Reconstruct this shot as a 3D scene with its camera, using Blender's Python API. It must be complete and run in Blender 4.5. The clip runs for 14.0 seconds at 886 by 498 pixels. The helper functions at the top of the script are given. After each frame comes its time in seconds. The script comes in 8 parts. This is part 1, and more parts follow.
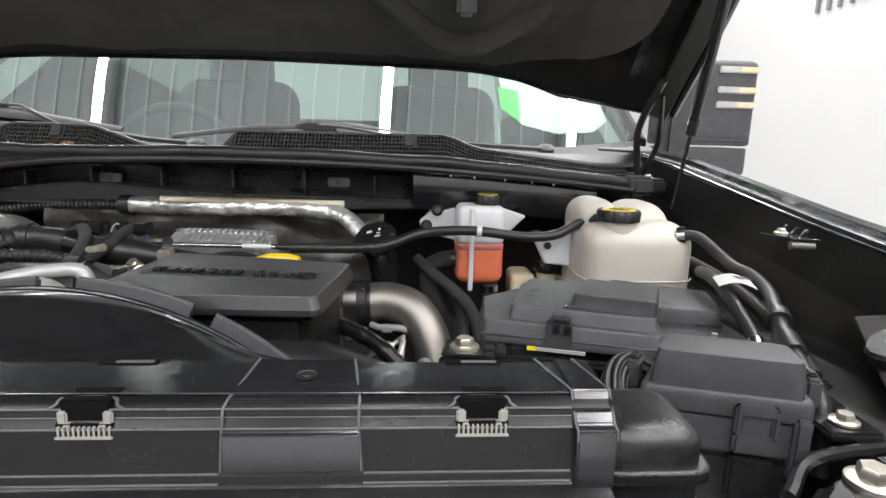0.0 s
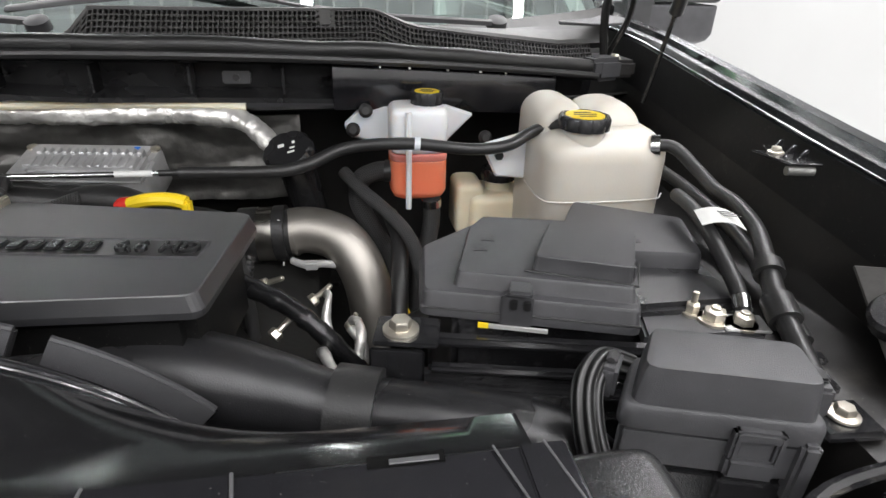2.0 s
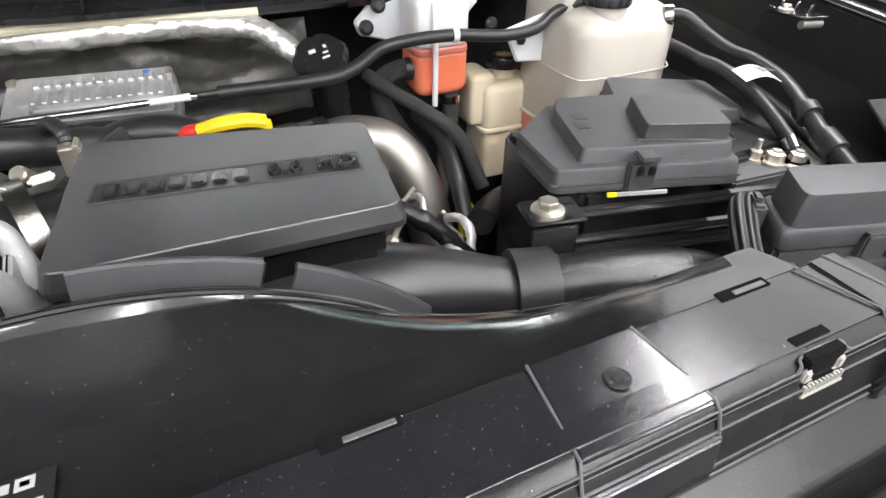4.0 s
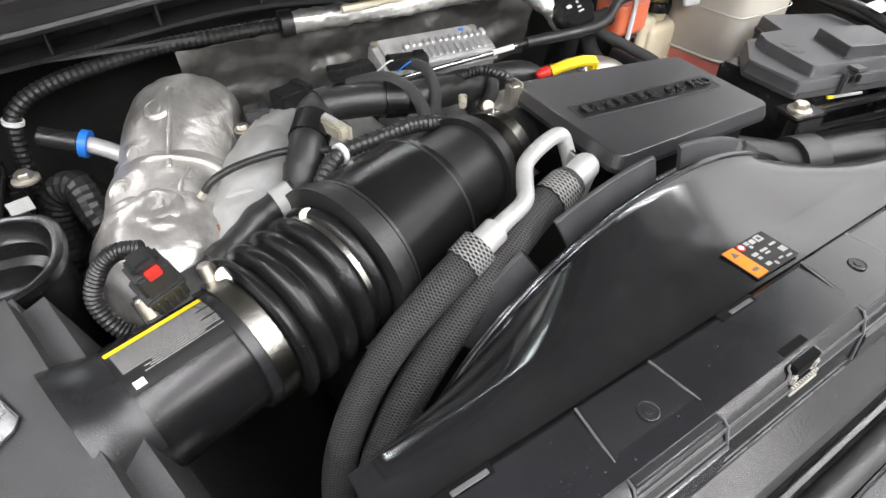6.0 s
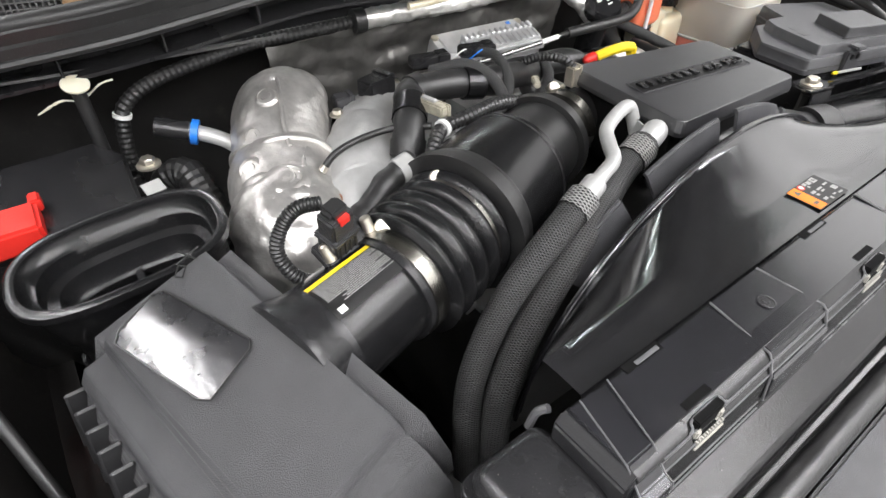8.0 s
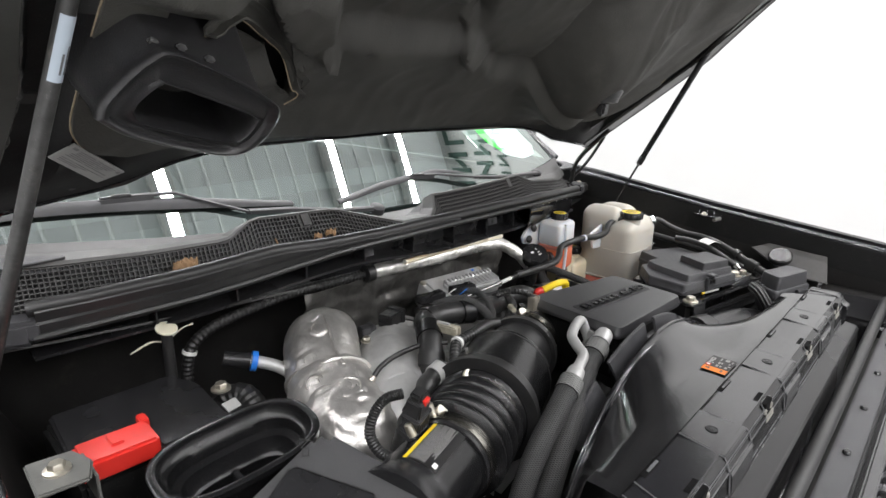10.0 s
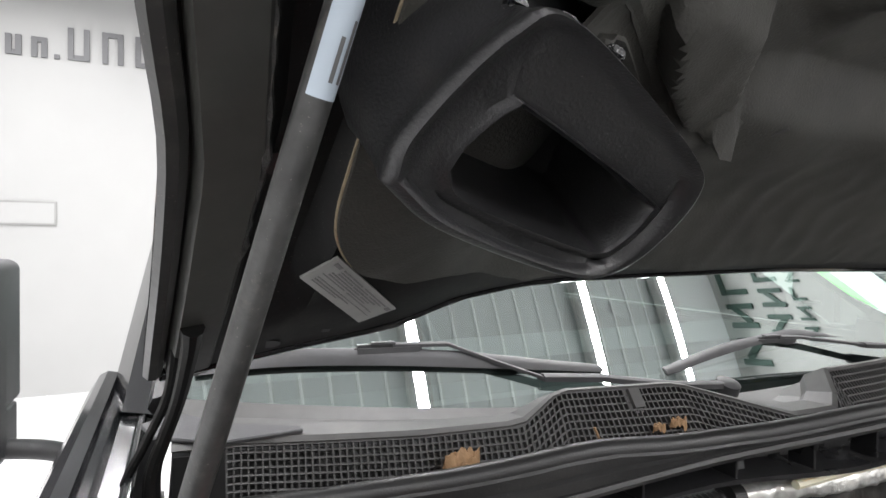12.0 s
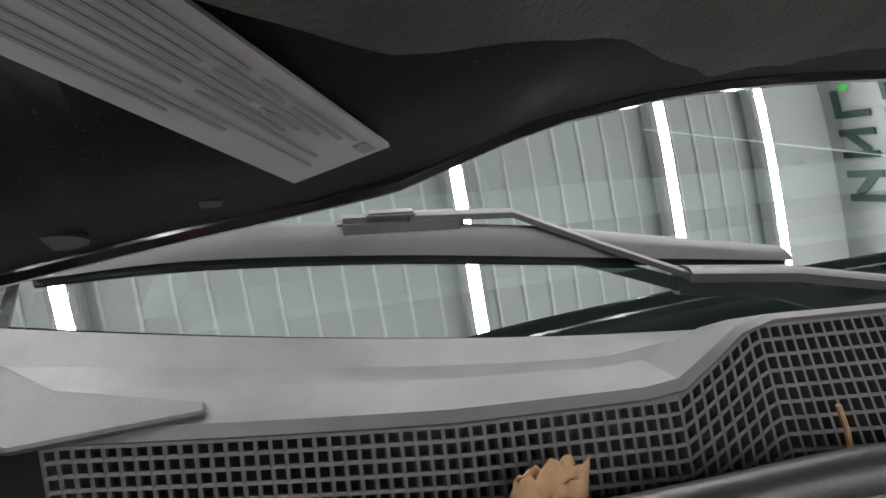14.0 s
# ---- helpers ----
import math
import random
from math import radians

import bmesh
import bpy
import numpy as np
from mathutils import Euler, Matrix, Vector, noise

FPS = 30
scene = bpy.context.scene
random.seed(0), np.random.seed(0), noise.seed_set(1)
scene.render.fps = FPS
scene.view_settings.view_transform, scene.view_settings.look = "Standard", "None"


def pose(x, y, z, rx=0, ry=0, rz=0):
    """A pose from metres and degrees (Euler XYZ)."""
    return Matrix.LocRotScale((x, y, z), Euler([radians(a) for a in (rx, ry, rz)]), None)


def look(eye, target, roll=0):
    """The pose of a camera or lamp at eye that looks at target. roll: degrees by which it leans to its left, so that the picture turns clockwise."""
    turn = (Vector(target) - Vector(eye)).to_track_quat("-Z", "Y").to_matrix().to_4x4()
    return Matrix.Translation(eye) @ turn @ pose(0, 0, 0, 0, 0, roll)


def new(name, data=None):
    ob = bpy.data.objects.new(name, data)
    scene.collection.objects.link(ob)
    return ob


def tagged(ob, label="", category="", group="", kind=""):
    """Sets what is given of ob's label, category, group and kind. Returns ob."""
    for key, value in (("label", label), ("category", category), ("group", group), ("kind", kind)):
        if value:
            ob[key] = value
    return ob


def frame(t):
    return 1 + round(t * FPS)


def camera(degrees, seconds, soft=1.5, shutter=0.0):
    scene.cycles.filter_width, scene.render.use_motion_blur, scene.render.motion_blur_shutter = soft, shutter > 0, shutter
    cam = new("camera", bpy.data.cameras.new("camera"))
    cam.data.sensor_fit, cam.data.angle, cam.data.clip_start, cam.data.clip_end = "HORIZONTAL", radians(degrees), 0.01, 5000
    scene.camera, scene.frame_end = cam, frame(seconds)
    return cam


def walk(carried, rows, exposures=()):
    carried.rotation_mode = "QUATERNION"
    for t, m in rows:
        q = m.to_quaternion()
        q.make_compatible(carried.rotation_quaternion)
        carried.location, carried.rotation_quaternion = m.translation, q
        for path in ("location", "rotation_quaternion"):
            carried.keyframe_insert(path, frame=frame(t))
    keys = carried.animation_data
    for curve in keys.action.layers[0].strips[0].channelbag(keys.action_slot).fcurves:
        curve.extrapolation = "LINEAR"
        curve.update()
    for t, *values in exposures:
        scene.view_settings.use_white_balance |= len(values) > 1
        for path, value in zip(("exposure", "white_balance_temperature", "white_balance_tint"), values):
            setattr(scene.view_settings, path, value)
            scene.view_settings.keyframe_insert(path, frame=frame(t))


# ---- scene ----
cam = camera(76.5, 14.0)
PATH = [
    (0, (0.317, 0.016, 1.427), (0.443, 1.972, 1.025), 1.5),
    (0.5, (0.351, 0.056, 1.425), (0.48, 1.976, 0.883), 1.5),
    (1, (0.377, 0.11, 1.447), (0.512, 1.981, 0.754), 1.6),
    (1.5, (0.395, 0.146, 1.48), (0.552, 1.974, 0.683), 1.7),
    (2, (0.345, 0.195, 1.491), (0.656, 1.95, 0.583), 1.8),
    (2.2, (0.321, 0.205, 1.491), (0.692, 1.925, 0.541), 1.9),
    (4.3, (0.011, 0.245, 1.484), (0.758, 1.643, 0.264), 0.9),
    (4.5, (-0.05, 0.241, 1.491), (0.729, 1.599, 0.247), 1.1),
    (5, (-0.217, 0.244, 1.522), (0.601, 1.536, 0.233), 0.5),
    (5.5, (-0.353, 0.257, 1.557), (0.477, 1.523, 0.25), 0.3),
    (6, (-0.469, 0.284, 1.573), (0.365, 1.535, 0.254), 0.5),
    (6.5, (-0.511, 0.291, 1.585), (0.329, 1.534, 0.261), 0.4),
    (7, (-0.538, 0.295, 1.584), (0.307, 1.53, 0.258), 0.6),
    (7.2, (-0.551, 0.295, 1.579), (0.296, 1.528, 0.251), 0.5),
    (9.3, (-0.841, 0.227, 1.631), (0.392, 1.472, 0.666), 0.7),
    (9.5, (-0.862, 0.217, 1.638), (0.432, 1.482, 0.785), 0.8),
    (9.8, (-0.899, 0.213, 1.657), (0.476, 1.491, 0.967), 1.0),
    (10, (-0.926, 0.213, 1.669), (0.483, 1.515, 1.106), 1.0),
    (10.5, (-0.966, 0.227, 1.683), (0.5, 1.56, 1.41), 0.8),
    (11, (-0.947, 0.264, 1.656), (0.53, 1.611, 1.599), 0.5),
    (11.3, (-0.912, 0.345, 1.639), (0.48, 1.78, 1.596), 0.7),
    (11.5, (-0.885, 0.4, 1.629), (0.333, 1.986, 1.604), 0.2),
    (12, (-0.826, 0.603, 1.598), (0.002, 2.423, 1.584), 0.2),
    (12.5, (-0.768, 0.695, 1.558), (-0.057, 2.564, 1.54), -0.1),
    (13, (-0.741, 0.795, 1.554), (-0.053, 2.656, 1.302), -0.2),
    (13.4, (-0.713, 0.852, 1.552), (-0.051, 2.681, 1.088), -0.5),
    (13.6, (-0.692, 0.875, 1.551), (-0.049, 2.689, 1.006), -0.5),
    (14, (-0.686, 0.932, 1.556), (-0.047, 2.74, 0.989), -0.8),
]
walk(cam, [(t, look(eye, target, roll)) for t, eye, target, roll in PATH],
     [(0, 0.2), (2.2, 0.3), (4.3, 1.0), (7.2, 1.05), (9.3, 0.85), (10.5, 0.06), (11.5, 0.15), (12, 0.38), (12.5, 0.32), (14, 0.38)])

# ---------------------------------------------------------------- light
world = bpy.data.worlds.new("world")
scene.world = world
world.use_nodes = True
world.node_tree.nodes["Background"].inputs[0].default_value = (0.80, 0.90, 1.0, 1)
world.node_tree.nodes["Background"].inputs[1].default_value = 0.1
ROOM_X, ROOM_Y, ROOM_Z = (-5.2, 3.5), (-6.5, 7.7), 4.3
LAMP_X = (-3.3, -1.98, 0.24, 1.76, 2.68)
for lx in LAMP_X:
    data = bpy.data.lights.new("ceiling_tube", "AREA")
    data.shape, data.size, data.size_y, data.energy = "RECTANGLE", 0.075, 12.6, 200
    data.color = (1.0, 0.985, 1.0)
    lamp = new("ceiling_tube", data)
    lamp.location = (lx, 0.5, ROOM_Z - 0.16)


# ---------------------------------------------------------------- materials
def material(name, base, rough=0.5, metal=0.0, vary=0.25, scale=40.0, bump=0.15, bump_scale=300.0, wear=0.0, coat=0.0,
             specks=0.0, ior=1.5):
    m = bpy.data.materials.new(name)
    m.use_nodes = True
    t = m.node_tree
    b = t.nodes["Principled BSDF"]
    co = t.nodes.new("ShaderNodeTexCoord")
    n1 = t.nodes.new("ShaderNodeTexNoise")
    n1.inputs["Scale"].default_value, n1.inputs["Detail"].default_value = scale, 6
    n2 = t.nodes.new("ShaderNodeTexNoise")
    n2.inputs["Scale"].default_value, n2.inputs["Detail"].default_value = scale * 0.13, 4
    t.links.new(co.outputs["Object"], n1.inputs["Vector"])
    t.links.new(co.outputs["Object"], n2.inputs["Vector"])
    add = t.nodes.new("ShaderNodeMath")
    add.operation = "ADD"
    t.links.new(n1.outputs["Fac"], add.inputs[0])
    t.links.new(n2.outputs["Fac"], add.inputs[1])
    ramp = t.nodes.new("ShaderNodeMapRange")
    ramp.inputs["From Min"].default_value, ramp.inputs["From Max"].default_value = 0.6, 1.4
    t.links.new(add.outputs[0], ramp.inputs["Value"])
    mix = t.nodes.new("ShaderNodeMix")
    mix.data_type = "RGBA"
    lo = [c * (1 - vary) for c in base]
    hi = [min(1, c * (1 + vary) + 0.004 * vary) for c in base]
    mix.inputs["A"].default_value = (*lo, 1)
    mix.inputs["B"].default_value = (*hi, 1)
    t.links.new(ramp.outputs[0], mix.inputs["Factor"])
    col = mix.outputs["Result"]
    if wear > 0:
        n3 = t.nodes.new("ShaderNodeTexNoise")
        n3.inputs["Scale"].default_value, n3.inputs["Detail"].default_value = scale * 0.35, 10
        n3.inputs["Roughness"].default_value = 0.75
        t.links.new(co.outputs["Object"], n3.inputs["Vector"])
        r3 = t.nodes.new("ShaderNodeMapRange")
        r3.inputs["From Min"].default_value, r3.inputs["From Max"].default_value = 0.56, 0.74
        r3.inputs["To Max"].default_value = wear
        t.links.new(n3.outputs["Fac"], r3.inputs["Value"])
        mx = t.nodes.new("ShaderNodeMix")
        mx.data_type = "RGBA"
        mx.inputs["B"].default_value = (0.17, 0.155, 0.13, 1)
        t.links.new(col, mx.inputs["A"])
        t.links.new(r3.outputs[0], mx.inputs["Factor"])
        col = mx.outputs["Result"]
    if specks > 0:
        n4 = t.nodes.new("ShaderNodeTexNoise")
        n4.inputs["Scale"].default_value, n4.inputs["Detail"].default_value = 650, 2
        t.links.new(co.outputs["Object"], n4.inputs["Vector"])
        r4 = t.nodes.new("ShaderNodeMapRange")
        r4.inputs["From Min"].default_value, r4.inputs["From Max"].default_value = 0.70, 0.78
        r4.inputs["To Max"].default_value = specks
        t.links.new(n4.outputs["Fac"], r4.inputs["Value"])
        m4 = t.nodes.new("ShaderNodeMix")
        m4.data_type = "RGBA"
        m4.inputs["B"].default_value = (0.30, 0.28, 0.25, 1)
        t.links.new(col, m4.inputs["A"])
        t.links.new(r4.outputs[0], m4.inputs["Factor"])
        col = m4.outputs["Result"]
    t.links.new(col, b.inputs["Base Color"])
    rr = t.nodes.new("ShaderNodeMapRange")
    rr.inputs["From Min"].default_value, rr.inputs["From Max"].default_value = 0.3, 0.7
    rr.inputs["To Min"].default_value, rr.inputs["To Max"].default_value = max(0.02, rough * 0.8), min(1, rough * 1.2)
    t.links.new(n2.outputs["Fac"], rr.inputs["Value"])
    t.links.new(rr.outputs[0], b.inputs["Roughness"])
    b.inputs["Metallic"].default_value = metal
    b.inputs["Coat Weight"].default_value = coat
    b.inputs["Coat Roughness"].default_value = 0.10
    b.inputs["IOR"].default_value = ior
    if bump > 0:
        nb = t.nodes.new("ShaderNodeTexNoise")
        nb.inputs["Scale"].default_value, nb.inputs["Detail"].default_value = bump_scale, 3
        t.links.new(co.outputs["Object"], nb.inputs["Vector"])
        bp = t.nodes.new("ShaderNodeBump")
        bp.inputs["Strength"].default_value, bp.inputs["Distance"].default_value = bump, 0.002
        t.links.new(nb.outputs["Fac"], bp.inputs["Height"])
        t.links.new(bp.outputs["Normal"], b.inputs["Normal"])
    return m


M_PLASTIC = material("black_textured_plastic", (0.030, 0.030, 0.031), 0.40, bump=0.3, bump_scale=900, wear=0.08, specks=0.3)
M_SATIN = material("black_satin_plastic", (0.015, 0.015, 0.016), 0.27, bump=0.12, bump_scale=700, wear=0.06, specks=0.35)
M_GLOSS = material("black_gloss_plastic", (0.012, 0.012, 0.013), 0.13, bump=0.05, bump_scale=160, wear=0.08, coat=0.4, specks=0.3)
M_DEEP = material("smooth_deep_black_plastic", (0.008, 0.008, 0.0085), 0.24, bump=0.06, bump_scale=500, wear=0.04, specks=0.3, ior=1.42)
M_GREY = material("grey_cover_plastic", (0.050, 0.050, 0.053), 0.42, bump=0.28, bump_scale=1100, wear=0.05, specks=0.3)
M_COWL = material("weathered_cowl_plastic", (0.080, 0.079, 0.077), 0.42, bump=0.07, bump_scale=900, wear=0.25)
M_RUBBER = material("black_rubber", (0.018, 0.018, 0.018), 0.38, bump=0.15, bump_scale=400, wear=0.10, specks=0.35)
M_PAINT = material("black_body_paint", (0.010, 0.010, 0.011), 0.12, bump=0.0, coat=0.3, vary=0.1)
M_BAYPAINT = material("inner_bay_paint", (0.016, 0.0155, 0.015), 0.34, bump=0.1, bump_scale=120, wear=0.22, coat=0.25, specks=0.4)
M_DARK = material("dark_bay_metal", (0.012, 0.012, 0.011), 0.55, bump=0.3, bump_scale=120, wear=0.15, specks=0.3)
M_STEEL = material("stainless_steel", (0.33, 0.31, 0.28), 0.42, metal=0.85, bump=0.05, bump_scale=90, vary=0.25, scale=12)
M_ALU = material("cast_aluminium", (0.50, 0.50, 0.49), 0.42, metal=0.35, bump=0.3, bump_scale=260, vary=0.2, wear=0.2)
M_SHIELD = material("heat_shield_foil", (0.60, 0.585, 0.56), 0.36, metal=0.75, bump=1.0, bump_scale=70, vary=0.40, wear=0.40)
M_FOIL = material("crinkled_foil_sleeve", (0.72, 0.71, 0.68), 0.30, metal=0.7, bump=1.0, bump_scale=110, vary=0.3, scale=60)
M_ZINC = material("zinc_bolt", (0.62, 0.58, 0.50), 0.34, metal=0.9, vary=0.2)
M_VOID = material("unlit_matt_black", (0.004, 0.004, 0.004), 0.9, bump=0.0, vary=0.1, ior=1.2)
M_ENGCOVER = material("satin_dark_engine_plastic", (0.028, 0.028, 0.030), 0.33, bump=0.15, bump_scale=1300, wear=0.05, specks=0.15, ior=1.8)
M_CHROME = material("bright_clamp_steel", (0.75, 0.75, 0.74), 0.18, metal=1.0, bump=0.0, vary=0.08)
M_CLAMP = material("brushed_clamp_steel", (0.40, 0.385, 0.35), 0.27, metal=1.0, bump=0.1, bump_scale=300, vary=0.2)
M_RED = material("red_terminal_plastic", (0.62, 0.028, 0.02), 0.36, vary=0.1, bump=0.1)
M_YELLOW = material("yellow_plastic", (0.85, 0.62, 0.02), 0.4, vary=0.1, bump=0.05)
M_ORANGE = material("orange_label", (0.80, 0.20, 0.012), 0.4, vary=0.06, bump=0.0)
M_BLUE = material("blue_clip", (0.02, 0.17, 0.62), 0.4, vary=0.1, bump=0.0)
M_WHITE = material("white_print", (0.72, 0.72, 0.70), 0.5, vary=0.06, bump=0.0)
M_LABEL = material("silver_grey_label", (0.34, 0.34, 0.33), 0.45, vary=0.12, bump=0.0, scale=90)
M_PAPER = material("white_tag_paper", (0.52, 0.52, 0.50), 0.6, vary=0.08, bump=0.0)
M_INK = material("dark_print", (0.10, 0.10, 0.10), 0.6, vary=0.1, bump=0.0)
# Black for stickers and print, and for shade in holes and behind grilles.
M_STICKER_SHADE = material("black_sticker_and_shade", (0.012, 0.012, 0.012), 0.35, vary=0.1, bump=0.0)
M_LEAF = material("dry_leaf", (0.30, 0.18, 0.09), 0.75, vary=0.4, bump=0.4, bump_scale=200)
M_RUST = material("rusty_band", (0.24, 0.10, 0.045), 0.7, vary=0.4, bump=0.3)
M_WALL = material("white_wall_paint", (0.46, 0.46, 0.452), 0.6, vary=0.025, scale=3, bump=0.0)
M_CEIL = material("grey_metal_ceiling", (0.60, 0.62, 0.63), 0.4, vary=0.08, scale=3, bump=0.0)
M_CEILRIB = material("white_ceiling_rib", (0.84, 0.85, 0.86), 0.35, vary=0.03, scale=3, bump=0.0)
M_FLOOR = material("grey_epoxy_floor", (0.72, 0.72, 0.72), 0.28, vary=0.12, scale=2.0, bump=0.0)
M_SEAT = material("dark_seat_cloth", (0.035, 0.035, 0.038), 0.85, vary=0.2, bump=0.3)
M_ARCH = material("smooth_black_shroud", (0.010, 0.010, 0.011), 0.15, bump=0.04, bump_scale=160, wear=0.05, coat=0.35, specks=0.3, ior=1.65)
M_COVER = material("dusty_satin_black_plastic", (0.012, 0.012, 0.014), 0.15, bump=0.06, bump_scale=1100, wear=0.05, coat=0.4, specks=0.3, ior=1.65)
M_LATTICE = material("dark_grille_plastic", (0.048, 0.047, 0.046), 0.5, bump=0.1, bump_scale=500, wear=0.12)
M_WIPER = material("faded_wiper_plastic", (0.044, 0.044, 0.046), 0.45, bump=0.15, bump_scale=600, wear=0.1)
M_PALE_EDGE = material("tan_frayed_edge", (0.26, 0.21, 0.14), 0.8, vary=0.5, scale=90, bump=0.4, bump_scale=300)
# Inner frame paint made lighter where the tilted edge band catches light.
M_LITBAND = material("lit_grey_inner_paint", (0.036, 0.036, 0.033), 0.36, bump=0.08, bump_scale=120, wear=0.12)
M_INNER = material("black_inner_frame_paint", (0.006, 0.006, 0.006), 0.5, bump=0.1, bump_scale=120, wear=0.08, specks=0.5, ior=1.35)
M_SEALER = material("chipped_pale_sealer", (0.035, 0.035, 0.034), 0.5, vary=0.5, scale=160, bump=0.6, bump_scale=260, wear=0.9, specks=0.8)
M_FENDERIN = material("dusty_black_inner_fender", (0.009, 0.0085, 0.008), 0.42, bump=0.1, bump_scale=90, wear=0.25, scale=14, specks=0.35, ior=1.4)
M_FLANGE = material("dull_black_flange_paint", (0.010, 0.011, 0.012), 0.22, bump=0.06, bump_scale=160, wear=0.06, specks=0.3)
M_LINER = material("hood_liner_felt", (0.042, 0.041, 0.036), 0.70, vary=0.35, scale=16, bump=0.45, bump_scale=420, wear=0.20, specks=0.25)


def braided(name, base, across, along):
    """Woven sleeve: two crossing families of threads, laid out on the hose's own length and girth."""
    m = material(name, base, 0.45, bump=0.0, vary=0.15)
    t = m.node_tree
    b = t.nodes["Principled BSDF"]
    uv = t.nodes.new("ShaderNodeUVMap")
    uv.uv_map = "girth"
    sep = t.nodes.new("ShaderNodeSeparateXYZ")
    t.links.new(uv.outputs[0], sep.inputs[0])
    waves = []
    for sign in (1, -1):
        a = t.nodes.new("ShaderNodeMath")
        a.operation = "MULTIPLY"
        a.inputs[1].default_value = across * 6.28319
        t.links.new(sep.outputs[0], a.inputs[0])
        c = t.nodes.new("ShaderNodeMath")
        c.operation = "MULTIPLY_ADD"
        c.inputs[1].default_value = sign * along
        t.links.new(sep.outputs[1], c.inputs[0])
        t.links.new(a.outputs[0], c.inputs[2])
        w = t.nodes.new("ShaderNodeMath")
        w.operation = "SINE"
        t.links.new(c.outputs[0], w.inputs[0])
        waves.append(w)
    mx = t.nodes.new("ShaderNodeMath")
    mx.operation = "MAXIMUM"
    t.links.new(waves[0].outputs[0], mx.inputs[0])
    t.links.new(waves[1].outputs[0], mx.inputs[1])
    bp = t.nodes.new("ShaderNodeBump")
    bp.inputs["Strength"].default_value, bp.inputs["Distance"].default_value = 0.9, 0.0018
    t.links.new(mx.outputs[0], bp.inputs["Height"])
    t.links.new(bp.outputs["Normal"], b.inputs["Normal"])
    mixer = t.nodes.new("ShaderNodeMix")
    mixer.data_type = "RGBA"
    mixer.inputs["A"].default_value = (0.008, 0.008, 0.008, 1)
    mixer.inputs["B"].default_value = (*base, 1)
    rg = t.nodes.new("ShaderNodeMapRange")
    rg.inputs["From Min"].default_value, rg.inputs["From Max"].default_value = 0.0, 0.9
    t.links.new(mx.outputs[0], rg.inputs["Value"])
    t.links.new(rg.outputs[0], mixer.inputs["Factor"])
    t.links.new(mixer.outputs["Result"], b.inputs["Base Color"])
    return m


M_BRAID = braided("woven_black_sleeve", (0.10, 0.10, 0.10), 15, 2200)
M_BRAID_FINE = braided("fine_woven_loom", (0.09, 0.09, 0.09), 12, 2000)
M_STRIPED = braided("ridged_black_loom", (0.085, 0.085, 0.085), 9, 0)
M_BRAID_BRIGHT = braided("silver_woven_sleeve", (0.36, 0.36, 0.35), 12, 1700)


def translucent(name, base, rough=0.35):
    m = material(name, base, rough, bump=0.08, vary=0.06, scale=18)
    b = m.node_tree.nodes["Principled BSDF"]
    b.inputs["Subsurface Weight"].default_value = 0.6
    b.inputs["Subsurface Radius"].default_value = (0.03, 0.025, 0.02)
    b.inputs["Subsurface Scale"].default_value = 0.6
    return m


M_TANK = translucent("milky_tank_plastic", (0.55, 0.52, 0.46))
M_MILK = translucent("frosted_tank_plastic", (0.76, 0.77, 0.78))
M_CREAM = translucent("cream_reservoir_plastic", (0.78, 0.70, 0.52))
M_COOLANT = translucent("orange_coolant", (1.0, 0.26, 0.14), 0.25)
M_COOLANT_DIM = translucent("coolant_seen_through_plastic", (0.76, 0.25, 0.21), 0.35)

M_GLASS = bpy.data.materials.new("windshield_glass")
M_GLASS.use_nodes = True
_t = M_GLASS.node_tree
_t.nodes.remove(_t.nodes["Principled BSDF"])
_tr, _gl, _mx = _t.nodes.new("ShaderNodeBsdfTransparent"), _t.nodes.new("ShaderNodeBsdfGlossy"), _t.nodes.new("ShaderNodeMixShader")
_tr.inputs[0].default_value = (0.44, 0.62, 0.55, 1)
_gl.inputs["Roughness"].default_value = 0.015
_gl.inputs["Color"].default_value = (0.93, 1.0, 0.97, 1)
_fr = _t.nodes.new("ShaderNodeFresnel")
_fr.inputs[0].default_value = 4.3
_t.links.new(_fr.outputs[0], _mx.inputs[0])
_t.links.new(_tr.outputs[0], _mx.inputs[1])
_t.links.new(_gl.outputs[0], _mx.inputs[2])
_t.links.new(_mx.outputs[0], _t.nodes["Material Output"].inputs[0])


# ---------------------------------------------------------------- mesh helpers
ORIGIN = {}


def thing(name, at, label, category, group="", kind=""):
    ob = new(name)
    ob.location = at
    ob.empty_display_size = 0.02
    ORIGIN[ob] = Vector(at)
    return tagged(ob, label, category, group, kind)


def part(name, bm, mat, parent, label="", sharp=35, kind=""):
    """Link a bmesh, given in world metres, as one mesh under a thing or a part."""
    base = ORIGIN[parent]
    bmesh.ops.translate(bm, vec=-base, verts=bm.verts)
    bmesh.ops.recalc_face_normals(bm, faces=bm.faces)
    me = bpy.data.meshes.new(name)
    bm.to_mesh(me)
    bm.free()
    for p in me.polygons:
        p.use_smooth = True
    me.set_sharp_from_angle(angle=radians(sharp))
    for one in mat if isinstance(mat, (list, tuple)) else [mat]:
        me.materials.append(one)
    ob = new(name, me)
    ob.parent = parent
    ORIGIN[ob] = base
    return tagged(ob, label, kind=kind)


